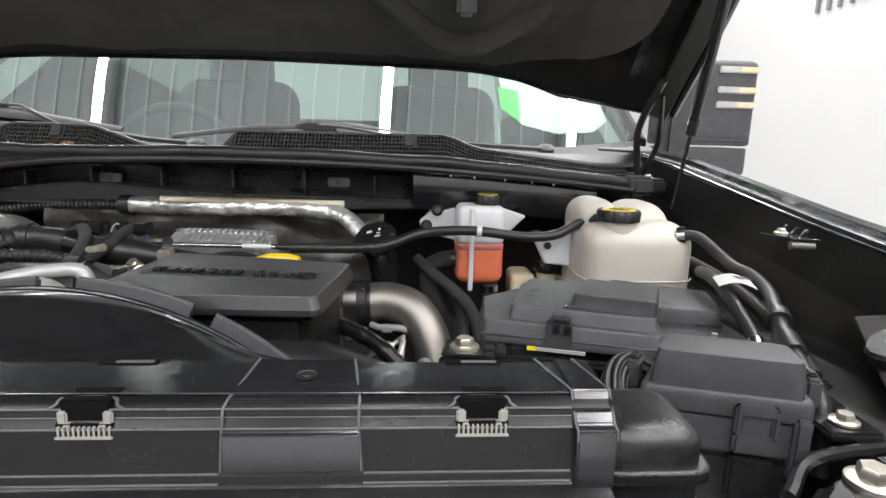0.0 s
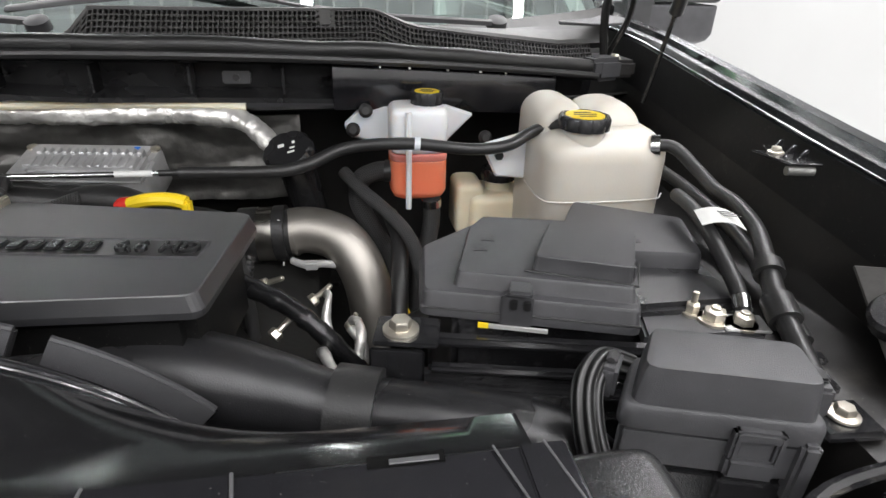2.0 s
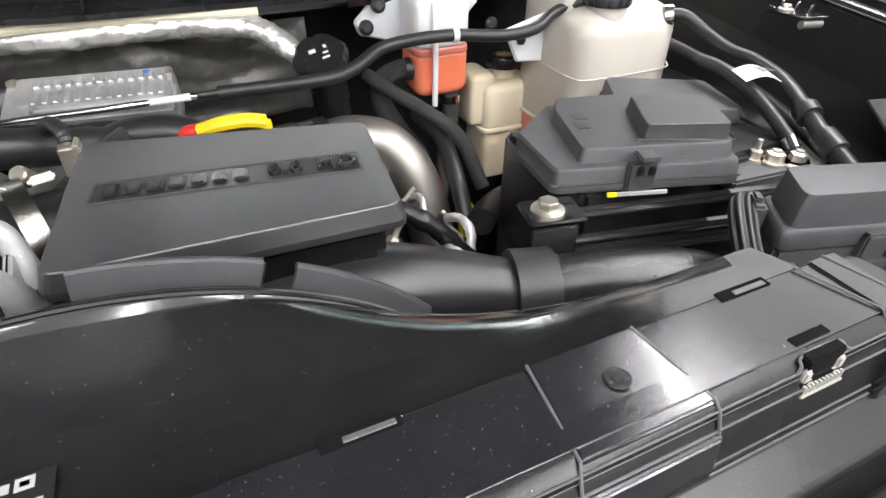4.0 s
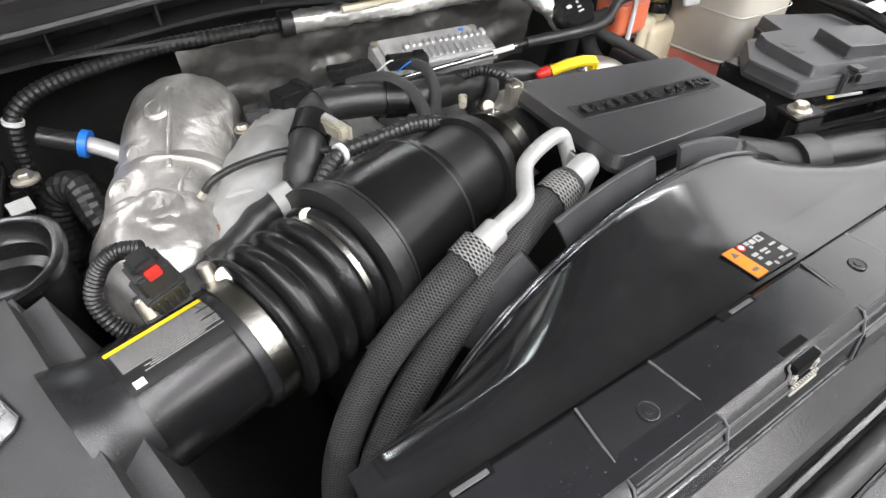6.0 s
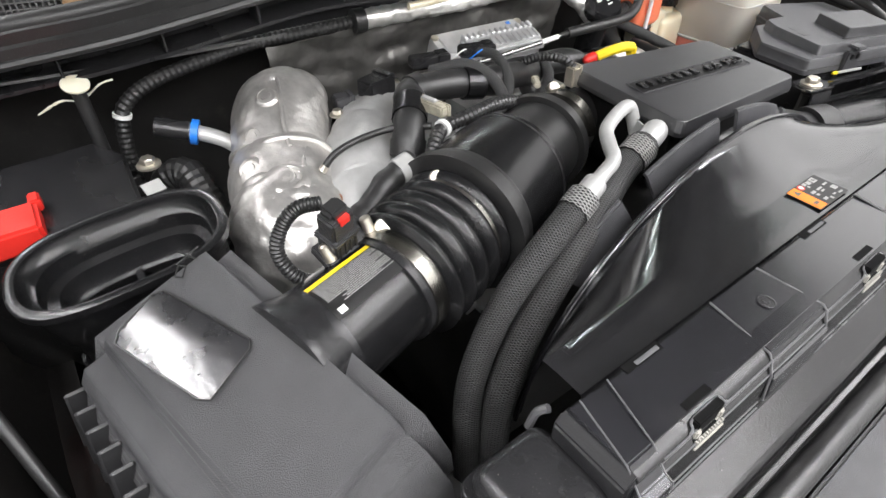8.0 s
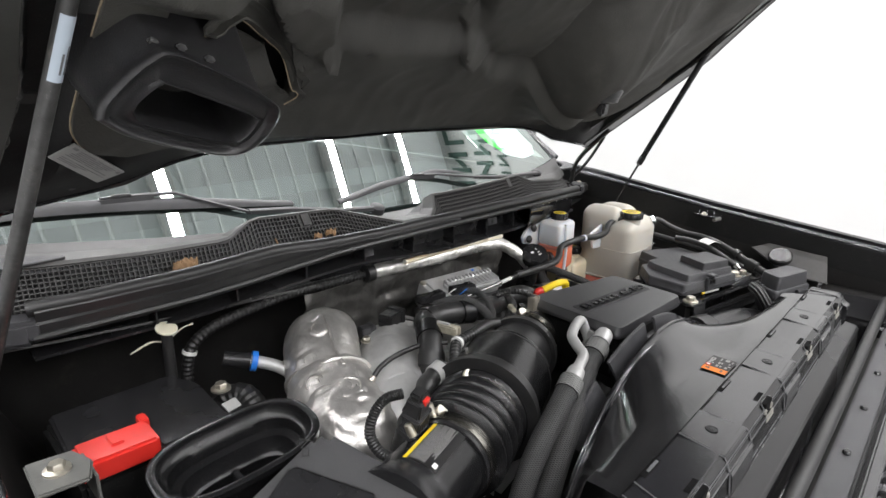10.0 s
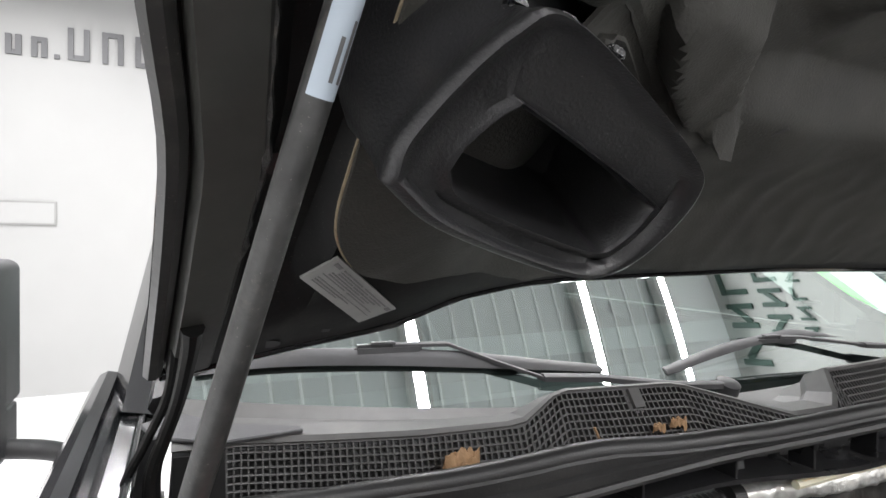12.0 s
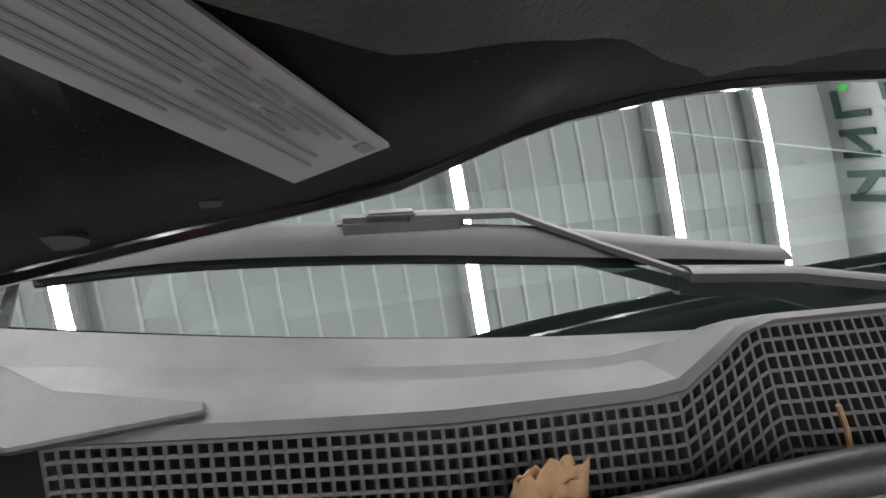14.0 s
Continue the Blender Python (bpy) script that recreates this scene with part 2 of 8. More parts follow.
def solid(name, bm, mat, label, category, at=None, group="", kind="", sharp=35):
    """A thing of one mesh."""
    vs = [v.co for v in bm.verts]
    lo = Vector([min(v[i] for v in vs) for i in range(3)])
    hi = Vector([max(v[i] for v in vs) for i in range(3)])
    base = Vector(at) if at else Vector(((lo.x + hi.x) / 2, (lo.y + hi.y) / 2, lo.z))
    bmesh.ops.translate(bm, vec=-base, verts=bm.verts)
    bmesh.ops.recalc_face_normals(bm, faces=bm.faces)
    me = bpy.data.meshes.new(name)
    bm.to_mesh(me)
    bm.free()
    for p in me.polygons:
        p.use_smooth = True
    me.set_sharp_from_angle(angle=radians(sharp))
    me.materials.append(mat)
    ob = new(name, me)
    ob.location = base
    ORIGIN[ob] = base
    return tagged(ob, label, category, group, kind)


def join(*bms):
    out = bmesh.new()
    for b in bms:
        me = bpy.data.meshes.new("tmp")
        b.to_mesh(me)
        b.free()
        out.from_mesh(me)
        bpy.data.meshes.remove(me)
    return out


def turn(bm, m):
    bmesh.ops.transform(bm, matrix=m, verts=bm.verts)
    return bm


def bevelled(bm, r, seg=2, angle=30):
    es = [e for e in bm.edges if len(e.link_faces) == 2 and e.calc_face_angle(0) > radians(angle)]
    if r > 0 and es:
        bmesh.ops.bevel(bm, geom=es, offset=r, segments=seg, affect="EDGES", clamp_overlap=True)
    return bm


def box(x0, x1, y0, y1, z0, z1, r=0.004, seg=2):
    bm = bmesh.new()
    bmesh.ops.create_cube(bm, size=1, matrix=Matrix.Translation(((x0 + x1) / 2, (y0 + y1) / 2, (z0 + z1) / 2)) @ Matrix.Diagonal((x1 - x0, y1 - y0, z1 - z0, 1)))
    return bevelled(bm, r, seg)


def obox(c, size, rz=0, rx=0, ry=0, r=0.003, seg=2):
    bm = box(-size[0] / 2, size[0] / 2, -size[1] / 2, size[1] / 2, -size[2] / 2, size[2] / 2, r, seg)
    return turn(bm, pose(*c, rx, ry, rz))


def prism(outline, h0, h1, r=0.004, seg=2, axis="z", taper=0.0):
    """A plan outline pushed from h0 to h1; taper draws the far end in by that share."""
    bm = bmesh.new()
    n = len(outline)
    cx, cy = sum(p[0] for p in outline) / n, sum(p[1] for p in outline) / n
    def place(p, h, k):
        a, b = cx + (p[0] - cx) * k, cy + (p[1] - cy) * k
        return (a, b, h) if axis == "z" else ((a, h, b) if axis == "y" else (h, a, b))
    lo = [bm.verts.new(place(p, h0, 1)) for p in outline]
    hi = [bm.verts.new(place(p, h1, 1 - taper)) for p in outline]
    bm.faces.new(lo[::-1])
    bm.faces.new(hi)
    for i in range(n):
        bm.faces.new((lo[i], lo[(i + 1) % n], hi[(i + 1) % n], hi[i]))
    bmesh.ops.recalc_face_normals(bm, faces=bm.faces)
    return bevelled(bm, r, seg)


def slab(corners, thick, r=0.002, seg=1):
    """A plate over any ring of corners in space, thick below its face."""
    bm = bmesh.new()
    f = bm.faces.new([bm.verts.new(c) for c in corners])
    f.normal_update()
    n = f.normal.copy()
    if n.z < 0:
        n = -n
    g = bmesh.ops.extrude_face_region(bm, geom=[f])
    bmesh.ops.translate(bm, vec=-n * thick, verts=[v for v in g["geom"] if isinstance(v, bmesh.types.BMVert)])
    bmesh.ops.recalc_face_normals(bm, faces=bm.faces)
    return bevelled(bm, r, seg)


def smooth_line(pts, step=6):
    pts = [Vector(p) for p in pts]
    if len(pts) < 3:
        return pts
    out = []
    ext = [pts[0] * 2 - pts[1]] + pts + [pts[-1] * 2 - pts[-2]]
    for i in range(1, len(ext) - 2):
        a, b, c, d = ext[i - 1:i + 3]
        for k in range(step):
            s = k / step
            out.append(0.5 * (2 * b + (c - a) * s + (2 * a - 5 * b + 4 * c - d) * s * s + (3 * b - a - 3 * c + d) * s ** 3))
    out.append(pts[-1])
    return out


def tube(pts, r, n=12, step=6, radius=None, caps=True, sharp_line=False):
    """A round bar or hose through the points; radius(s, i) may vary it along its length."""
    line = [Vector(p) for p in pts] if sharp_line else smooth_line(pts, step)
    bm = bmesh.new()
    rings, up = [], None
    total = len(line) - 1
    for i, p in enumerate(line):
        d = (line[min(i + 1, total)] - line[max(i - 1, 0)]).normalized()
        if up is None:
            up = Vector((0, 0, 1)) if abs(d.z) < 0.9 else Vector((1, 0, 0))
        side = d.cross(up).normalized()
        up = side.cross(d).normalized()
        rr = r if radius is None else radius(i / max(1, total), i)
        rings.append([bm.verts.new(p + (side * math.cos(2 * math.pi * k / n) + up * math.sin(2 * math.pi * k / n)) * rr) for k in range(n)])
    lay = bm.loops.layers.uv.new("girth")
    run = [0.0]
    for a, b in zip(line, line[1:]):
        run.append(run[-1] + (b - a).length)
    for j, (a, b) in enumerate(zip(rings, rings[1:])):
        for k in range(n):
            fc = bm.faces.new((a[k], a[(k + 1) % n], b[(k + 1) % n], b[k]))
            for lp, uvw in zip(fc.loops, ((k / n, run[j]), ((k + 1) / n, run[j]), ((k + 1) / n, run[j + 1]), (k / n, run[j + 1]))):
                lp[lay].uv = uvw
    if caps:
        bm.faces.new(rings[0][::-1])
        bm.faces.new(rings[-1])
    return bm


def lathe(profile, at, axis=(0, 0, 1), n=28, squash=1.0, lobes=0, lobe=0.0):
    """Turn (radius, height) pairs round an axis."""
    bm = bmesh.new()
    rings = []
    for r, h in profile:
        row = []
        for k in range(n):
            a = 2 * math.pi * k / n
            q = r * (1 + lobe * math.copysign(abs(math.cos(a * lobes / 2)) ** 0.5, 1)) if lobes else r
            row.append(bm.verts.new((q * math.cos(a), squash * q * math.sin(a), h)))
        rings.append(row)
    for a, b in zip(rings, rings[1:]):
        for k in range(n):
            bm.faces.new((a[k], a[(k + 1) % n], b[(k + 1) % n], b[k]))
    bm.faces.new(rings[0][::-1])
    bm.faces.new(rings[-1])
    q = Vector((0, 0, 1)).rotation_difference(Vector(axis).normalized())
    return turn(bm, Matrix.Translation(at) @ q.to_matrix().to_4x4())


def sheet(rows, thick=0.0):
    """A surface through rows of points; given a thickness it becomes a shell."""
    bm = bmesh.new()
    vs = [[bm.verts.new(p) for p in row] for row in rows]
    for a, b in zip(vs, vs[1:]):
        for k in range(len(a) - 1):
            bm.faces.new((a[k], a[k + 1], b[k + 1], b[k]))
    if thick:
        bmesh.ops.recalc_face_normals(bm, faces=bm.faces)
        bmesh.ops.solidify(bm, geom=list(bm.faces), thickness=thick)
    return bm


def loft(rings):
    bm = bmesh.new()
    vs = [[bm.verts.new(p) for p in ring] for ring in rings]
    n = len(vs[0])
    for a, b in zip(vs, vs[1:]):
        for k in range(n):
            bm.faces.new((a[k], a[(k + 1) % n], b[(k + 1) % n], b[k]))
    bm.faces.new(vs[0][::-1])
    bm.faces.new(vs[-1])
    bmesh.ops.recalc_face_normals(bm, faces=bm.faces)
    return bm


def bolt(at, r=0.009, axis=(0, 0, 1), label="zinc hex bolt with washer", parent=None):
    bm = join(lathe([(r * 1.55, 0), (r * 1.55, r * 0.3), (r * 1.2, r * 0.45)], at, axis, 20),
              lathe([(r, r * 0.3), (r, r * 1.0), (r * 0.85, r * 1.2)], at, axis, 6))
    if parent:
        return part("bolt", bm, M_ZINC, parent)
    return solid("bolt", bm, M_ZINC, label, "bolt", at=at, group="bolts of the engine bay")


def round_poly(pts, r, n=5):
    """A plan outline with its corners rounded to radius r."""
    out = []
    m = len(pts)
    for i in range(m):
        a, p, b = Vector(pts[i - 1]), Vector(pts[i]), Vector(pts[(i + 1) % m])
        u, v = (a - p).normalized(), (b - p).normalized()
        half = math.acos(max(-1, min(1, u.dot(v)))) / 2
        d = min(r / max(0.05, math.tan(half)), 0.45 * (a - p).length, 0.45 * (b - p).length)
        s, e = p + u * d, p + v * d
        for k in range(n + 1):
            q = k / n
            out.append(tuple((s * (1 - q) + p * q) * (1 - q) + (p * (1 - q) + e * q) * q))
    return out


def lid_loft(outline, levels, shear=(0, 0)):
    """Rings of one outline: (share of size, height) pairs about its middle."""
    n = len(outline)
    cx, cy = sum(p[0] for p in outline) / n, sum(p[1] for p in outline) / n
    return loft([[(cx + (x - cx) * k, cy + (y - cy) * k, z) for x, y in outline] for k, z in levels])


def crumpled(pts, r, amp=0.002, seed=0.0, n=22, step=16):
    """A pipe wrapped in wrinkled foil."""
    bm = tube(pts, r, n, step)
    bm.normal_update()
    for v in bm.verts:
        q = v.co + Vector((seed, 0, 0))
        v.co += v.normal * amp * (1.4 * noise.noise(q * 55) + 1.2 * abs(noise.noise(q * 130)) + 0.6 * noise.noise(q * 260))
    return bm


def bottle(x0, x1, y0, y1, z0, z1, r=0.03, k=0.5, foot=0.008, turn_deg=0):
    """A blow-moulded tank: rounded plan, full round shoulders of radius r."""
    cx, cy, a, b = (x0 + x1) / 2, (y0 + y1) / 2, (x1 - x0) / 2, (y1 - y0) / 2
    def ring(inset, z):
        pts = []
        for i in range(40):
            t = 2 * math.pi * (i + 0.5) / 40
            c, s = math.cos(t), math.sin(t)
            pts.append(Vector(((a - inset) * math.copysign(abs(c) ** k, c), (b - inset) * math.copysign(abs(s) ** k, s), z)))
        return [Matrix.Translation((cx, cy, 0)) @ pose(0, 0, 0, 0, 0, turn_deg) @ p for p in pts]
    rings = [ring(foot, z0), ring(foot * 0.3, z0 + foot * 0.4), ring(0, z0 + foot)]
    for q in range(9):
        g = q / 8 * math.pi / 2
        rings.append(ring(r * (1 - math.cos(g)), z1 - r + r * math.sin(g)))
    return loft(rings)


def interp(x, table):
    if x <= table[0][0]:
        return table[0][1]
    for (a, fa), (b, fb) in zip(table, table[1:]):
        if x <= b:
            return fa + (fb - fa) * (x - a) / (b - a)
    return table[-1][1]


# ---------------------------------------------------------------- the garage
def build_room():
    x0, x1 = ROOM_X
    y0, y1 = ROOM_Y
    solid("floor", box(x0 - 0.3, x1 + 0.3, y0 - 0.3, y1 + 0.3, -0.2, 0, 0), M_FLOOR, "glossy grey epoxy garage floor", "floor", kind="structure")
    solid("wall_west", box(x0 - 0.2, x0, y0 - 0.2, y1 + 0.2, 0, ROOM_Z, 0), M_WALL, "plain white painted garage wall", "wall", kind="structure")
    solid("wall_east", box(x1, x1 + 0.2, y0 - 0.2, y1 + 0.2, 0, ROOM_Z, 0), M_WALL, "plain white painted garage wall", "wall", kind="structure")
    solid("wall_north", box(x0, x1, y1, y1 + 0.2, 0, ROOM_Z, 0), M_WALL, "plain white painted garage wall", "wall", kind="structure")
    solid("wall_south", box(x0, x1, y0 - 0.2, y0, 0, ROOM_Z, 0), M_WALL, "plain white painted garage wall", "wall", kind="structure")
    bm = box(x0, x1, y0, y1, ROOM_Z, ROOM_Z + 0.1, 0)
    ribs = [box(x, x + 0.022, y0 + 0.01, y1 - 0.01, ROOM_Z - 0.018, ROOM_Z - 0.002, 0.006, 1) for x in np.arange(x0 + 0.1, x1 - 0.1, 0.19)]
    roof = solid("ceiling", join(bm, *ribs), M_CEIL, "grey ribbed metal garage ceiling", "ceiling", kind="structure")
    roof.data.materials.append(M_CEILRIB)
    for p in roof.data.polygons:
        if p.center.z + roof.location.z < ROOM_Z - 0.001:
            p.material_index = 1
    # Added panel, not part of the ceiling: brightens the windshield's reflection.
    solid("glare_panel", box(2.80, x1, y0, y1, ROOM_Z - 0.03, ROOM_Z - 0.019, 0), M_CEILRIB, "added white panel that brightens the windshield reflection", "ceiling", kind="structure")
    for lx in LAMP_X:
        solid("tube_light_housing", box(lx - 0.08, lx + 0.08, -5.9, 7.1, ROOM_Z - 0.14, ROOM_Z - 0.05, 0.01), M_WALL,
              "long white strip light housing under the ceiling", "light", group="ceiling strip lights")


build_room()


# ---------------------------------------------------------------- truck body round the bay
def ease(v):
    v = min(1, max(0, v))
    return v * v * (3 - 2 * v)


def seal_y(x):
    return 1.03 + 0.23 * x * x


def seal_z(x):
    return 1.385 - 0.085 * x * x - 0.019 * ease((-x - 0.25) / 0.35)


def build_fender(s):
    """One front fender with its rolled inner flange; s = 1 on the battery side, -1 on the other."""
    side = thing("fender", (s * 0.95, 0.6, 0.9), "black glossy front fender of a pickup truck with rolled inner flange", "fender", group="front fenders")
    rows = []
    for i in range(31):
        y = -0.25 + i * 0.06
        z = interp(y, [(-0.25, 1.20), (0.3, 1.27), (0.76, 1.315), (1.2, 1.375), (1.55, 1.40)])
        w = interp(y, [(-0.25, 0.80), (0.2, 0.865), (0.76, 0.885), (1.2, 0.875), (1.55, 0.875)])
        rows.append([(s * (w - 0.010), y, z - 0.075), (s * (w - 0.004), y, z - 0.004), (s * (w - 0.001), y, z), (s * (w + 0.004), y, z), (s * (w + 0.008), y, z - 0.007), (s * (w + 0.026), y, z - 0.009),
                     (s * (w + 0.032), y, z - 0.002), (s * (w + 0.040), y, z + 0.001), (s * (w + 0.043), y, z + 0.010), (s * (w + 0.056), y, z + 0.013), (s * (w + 0.066), y, z + 0.008), (s * (w + 0.078), y, z - 0.012),
                     (s * (w + 0.105), y, z - 0.08), (s * (w + 0.13), y, z - 0.18), (s * (w + 0.17), y, z - 0.40), (s * (w + 0.16), y, z - 0.60)])
    part("outer_panel", sheet([r[7:] for r in rows]), M_PAINT, side, sharp=30)
    part("inner_flange", sheet([r[1:8] for r in rows]), M_FLANGE, side, "dull black rolled flange", sharp=25)
    part("flange_bead", tube([(r[2][0], r[2][1], r[2][2]) for r in rows], 0.0022, 8, sharp_line=True), M_PAINT, side, "glossy folded bead")
    part("flange_drop", sheet([r[:2] for r in rows]), M_INNER, side, "black inner drop of the flange")
    rows = []
    for i in range(27):
        y = -0.2 + i * 0.06
        z = interp(y, [(-0.25, 1.20), (0.3, 1.27), (0.76, 1.315), (1.2, 1.375), (1.55, 1.40)]) - 0.05
        w = interp(y, [(-0.25, 0.80), (0.2, 0.865), (0.76, 0.885), (1.2, 0.875), (1.55, 0.875)])
        shelf = 1.155 if s > 0 else 1.02
        rows.append([(s * (w - 0.006), y, z), (s * (w - 0.016), y, z - 0.08), (s * (w - 0.028), y, max(shelf + 0.012, z - 0.125)), (s * (w - 0.10), y, shelf), (s * (w - 0.13), y, shelf - 0.005),
                     (s * (w - 0.14), y, shelf - 0.03), (s * (w - 0.15), y, 0.90), (s * (w - 0.17), y, 0.6)])
    part("inner_panel", sheet(rows), M_FENDERIN, side, "dusty black painted inner fender")
    return side


for s in (1, -1):
    build_fender(s)


def build_firewall():
    wall = thing("firewall", (0, 1.2, 0.6), "dark painted metal firewall behind the engine", "firewall", kind="structure")
    rows = []
    for z, dy in ((0.6, 0.16), (1.0, 0.16), (1.20, 0.15), (1.27, 0.11), (1.285, 0.058)):
        rows.append([(x, seal_y(x * 0.8) + dy, z) for x in np.linspace(-0.87, 0.87, 25)])
    part("panel", sheet(rows, 0.004), M_BAYPAINT, wall)
    # Dark plate added below the bay to keep its depths dark.
    part("bay_dark_plate", box(-0.87, 0.87, 0.2, 1.3, 0.58, 0.60, 0), M_DARK, wall)
    # plenum box under the cowl: a channel with upright ribs and a lower lip
    rows = []
    for dy, z in ((0.0, -0.02), (0.012, -0.03), (0.035, -0.036), (0.042, -0.075), (0.03, -0.082), (0.0, -0.084), (0.0, -0.092), (0.05, -0.094)):
        rows.append([(x, seal_y(x) + dy + 0.01, seal_z(x) + z * (0.86 - 0.24 * ease(-x / 0.3))) for x in np.linspace(-0.78, 0.78, 41)])
    channel = part("plenum_channel", sheet(rows), M_SATIN, wall, "black plastic plenum channel")
    for x in np.arange(-0.62, 0.30, 0.125):
        part("rib", obox((x, seal_y(x) + 0.026, seal_z(x) - 0.048 + 0.010 * ease(-x / 0.3)), (0.004, 0.034, 0.038 - 0.012 * ease(-x / 0.3)), r=0.001, seg=1), M_SATIN, wall)
    rows = []
    for dy, z in ((-0.004, -0.018), (-0.010, -0.030), (-0.008, -0.060), (0.004, -0.086), (0.03, -0.094)):
        rows.append([(x, seal_y(x) + dy + 0.012 - 0.006 * ease((0.36 - x) / 0.03), seal_z(x) + z) for x in np.linspace(0.325, 0.70, 20)])
    part("smooth_duct", sheet(rows, 0.003), M_COVER, wall, "smooth black duct section")
    for x in (0.395, 0.44, 0.50, 0.555, 0.60):
        part("white_clip", lathe([(0.0022, 0), (0.0022, 0.002)], (x, seal_y(x) - 0.009, seal_z(x) - 0.020), (0, -1, 0.3), 8), M_WHITE, wall)
    for x in (-0.224, 0.188):
        tab = part("square_tab", obox((x, seal_y(x) + 0.036, seal_z(x) - 0.048), (0.04, 0.006, 0.018), rx=-10, r=0.002), M_GREY, wall)
        part("hole", lathe([(0.005, 0), (0.005, 0.002)], (x, seal_y(x) + 0.0325, seal_z(x) - 0.048), (0, -1, 0.15), 14), M_STICKER_SHADE, tab)


build_firewall()


def build_cowl():
    cowl = thing("cowl_panel", (0, 1.2, 1.36), "weathered dark grey plastic cowl panel with air grilles below the windshield", "cowl panel")
    xs = [i * 0.02 for i in range(-42, 43)]
    top = [(-0.84, 1.388), (-0.78, 1.394), (-0.70, 1.393), (-0.60, 1.392), (-0.485, 1.396), (-0.432, 1.426), (-0.27, 1.424), (-0.12, 1.380), (-0.03, 1.380), (0.0, 1.422), (0.39, 1.422), (0.45, 1.398), (0.72, 1.366), (0.84, 1.364)]
    gy = lambda x: seal_y(x) + 0.042
    rows = [[(x, seal_y(x) + 0.012, seal_z(x) - 0.006) for x in xs],
            [(x, seal_y(x) + 0.030, seal_z(x) - 0.008) for x in xs]]
    part("front_ledge", sheet(rows, 0.004), M_COWL, cowl)
    def up(x, v):
        """A point on the steep grille face, v from 0 at its foot to 1 at its top."""
        zb, zt = seal_z(x) - 0.008, interp(x, top)
        return Vector((x, seal_y(x) + interp(x, [(-0.8, 0.022), (-0.5, 0.028), (-0.3, 0.030)]) + interp(x, [(-0.8, 0.15), (-0.48, 0.45), (-0.3, 0.8), (0.0, 0.9)]) * v * (zt - zb), zb + (zt - zb) * v))
    # black sheet painting the shade behind the grilles, and the panel above them
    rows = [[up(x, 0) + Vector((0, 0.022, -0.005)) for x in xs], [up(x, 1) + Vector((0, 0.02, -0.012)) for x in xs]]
    part("grille_shade", sheet(rows, 0.002), M_STICKER_SHADE, cowl)
    rows = []
    for k, f in ((0, 0.0), (1, 0.06), (2, 0.36), (3, 0.43), (4, 0.75), (5, 1.0)):
        row = []
        for x in xs:
            a = up(x, 1)
            b = Vector((x, glass_y(x) - 0.004, glass_z(x) + 0.001))
            p = a.lerp(b, f)
            p.z += (0, 0.003, 0.002, -0.007, -0.009, -0.002)[k]
            row.append(p)
        rows.append(row)
    part("top_panel", sheet(rows, 0.003), M_COWL, cowl, sharp=18)
    for s in (-1, 1):
        c = [(s * 0.872, 1.275, 1.408), (s * 0.835, 1.290, 1.412), (s * 0.79, 1.240, 1.409), (s * 0.716, 1.204, 1.407), (s * 0.716, 1.196, 1.405), (s * 0.80, 1.200, 1.402), (s * 0.86, 1.245, 1.402)]
        part("end_flap", slab(c, 0.005, 0.0015), M_GREY, cowl)
    # lattice bars
    bars = bmesh.new()
    def strip(a, b, w):
        d = (b - a).normalized()
        n = Vector((0, -0.85, 0.5))
        sd = d.cross(n).normalized() * w
        q = [bars.verts.new(p) for p in (a + sd, a - sd, b - sd, b + sd)]
        bars.faces.new(q)
        q2 = [bars.verts.new(p - n * 0.006) for p in (a + sd, a - sd, b - sd, b + sd)]
        for i in range(4):
            bars.faces.new((q[i], q2[i], q2[(i + 1) % 4], q[(i + 1) % 4]))
    step, row = 0.0068, 0.0073
    n = int(1.59 / step)
    for i in range(n + 1):
        x = -0.79 + i * step
        if -0.105 < x < -0.035:
            continue
        strip(up(x, 0), up(x, 1), 0.0010)
        if i < n and not -0.12 < x < -0.035:
            ha, hb = interp(x, top) - seal_z(x) + 0.008, interp(x + step, top) - seal_z(x + step) + 0.008
            for k in range(14):
                if k * row < min(ha, hb):
                    strip(up(x, 1 - k * row / ha), up(x + step, 1 - k * row / hb), 0.0010 if k else 0.0016)
    part("grille_lattice", bars, M_LATTICE, cowl, "fine square plastic lattice")
    for x in (-0.335, 0.318):
        p = up(x, 1)
        part("clip", obox((p.x, p.y - 0.006, p.z - 0.012), (0.026, 0.012, 0.034), rx=-35, r=0.005), M_COWL, cowl)
    def rise(x):
        return 0.004 * noise.noise(Vector((x * 9, 1, 1))) + interp(x, [(-0.80, 0.030), (-0.62, 0.025), (-0.47, 0.025), (-0.42, 0.021), (-0.35, 0.009), (-0.29, 0.002), (-0.22, 0.0)])
    seal = tube([(x, seal_y(x), seal_z(x) + rise(x)) for x in np.linspace(-0.78, 0.80, 41)], 0.012, 12, 3)
    part("seal_skirt", sheet([[(x, seal_y(x) - 0.011 + dy, seal_z(x) + rise(x) * k + dz) for x in np.linspace(-0.775, 0.0, 40)] for k, dy, dz in ((1, 0.003, 0.004), (1, -0.003, -0.004), (0.5, -0.001, -0.004), (0.45, -0.005, -0.006), (0, -0.004, -0.012))], 0.003), M_RUBBER, cowl, "ribbed rubber skirt under the seal")
    part("rubber_seal", seal, M_RUBBER, cowl, "bulbous black rubber hood seal")
    part("seal_lip", tube([(x, seal_y(x) - 0.014, seal_z(x) - 0.012) for x in np.linspace(-0.78, 0.78, 21)], 0.006, 8, 3), M_RUBBER, cowl)
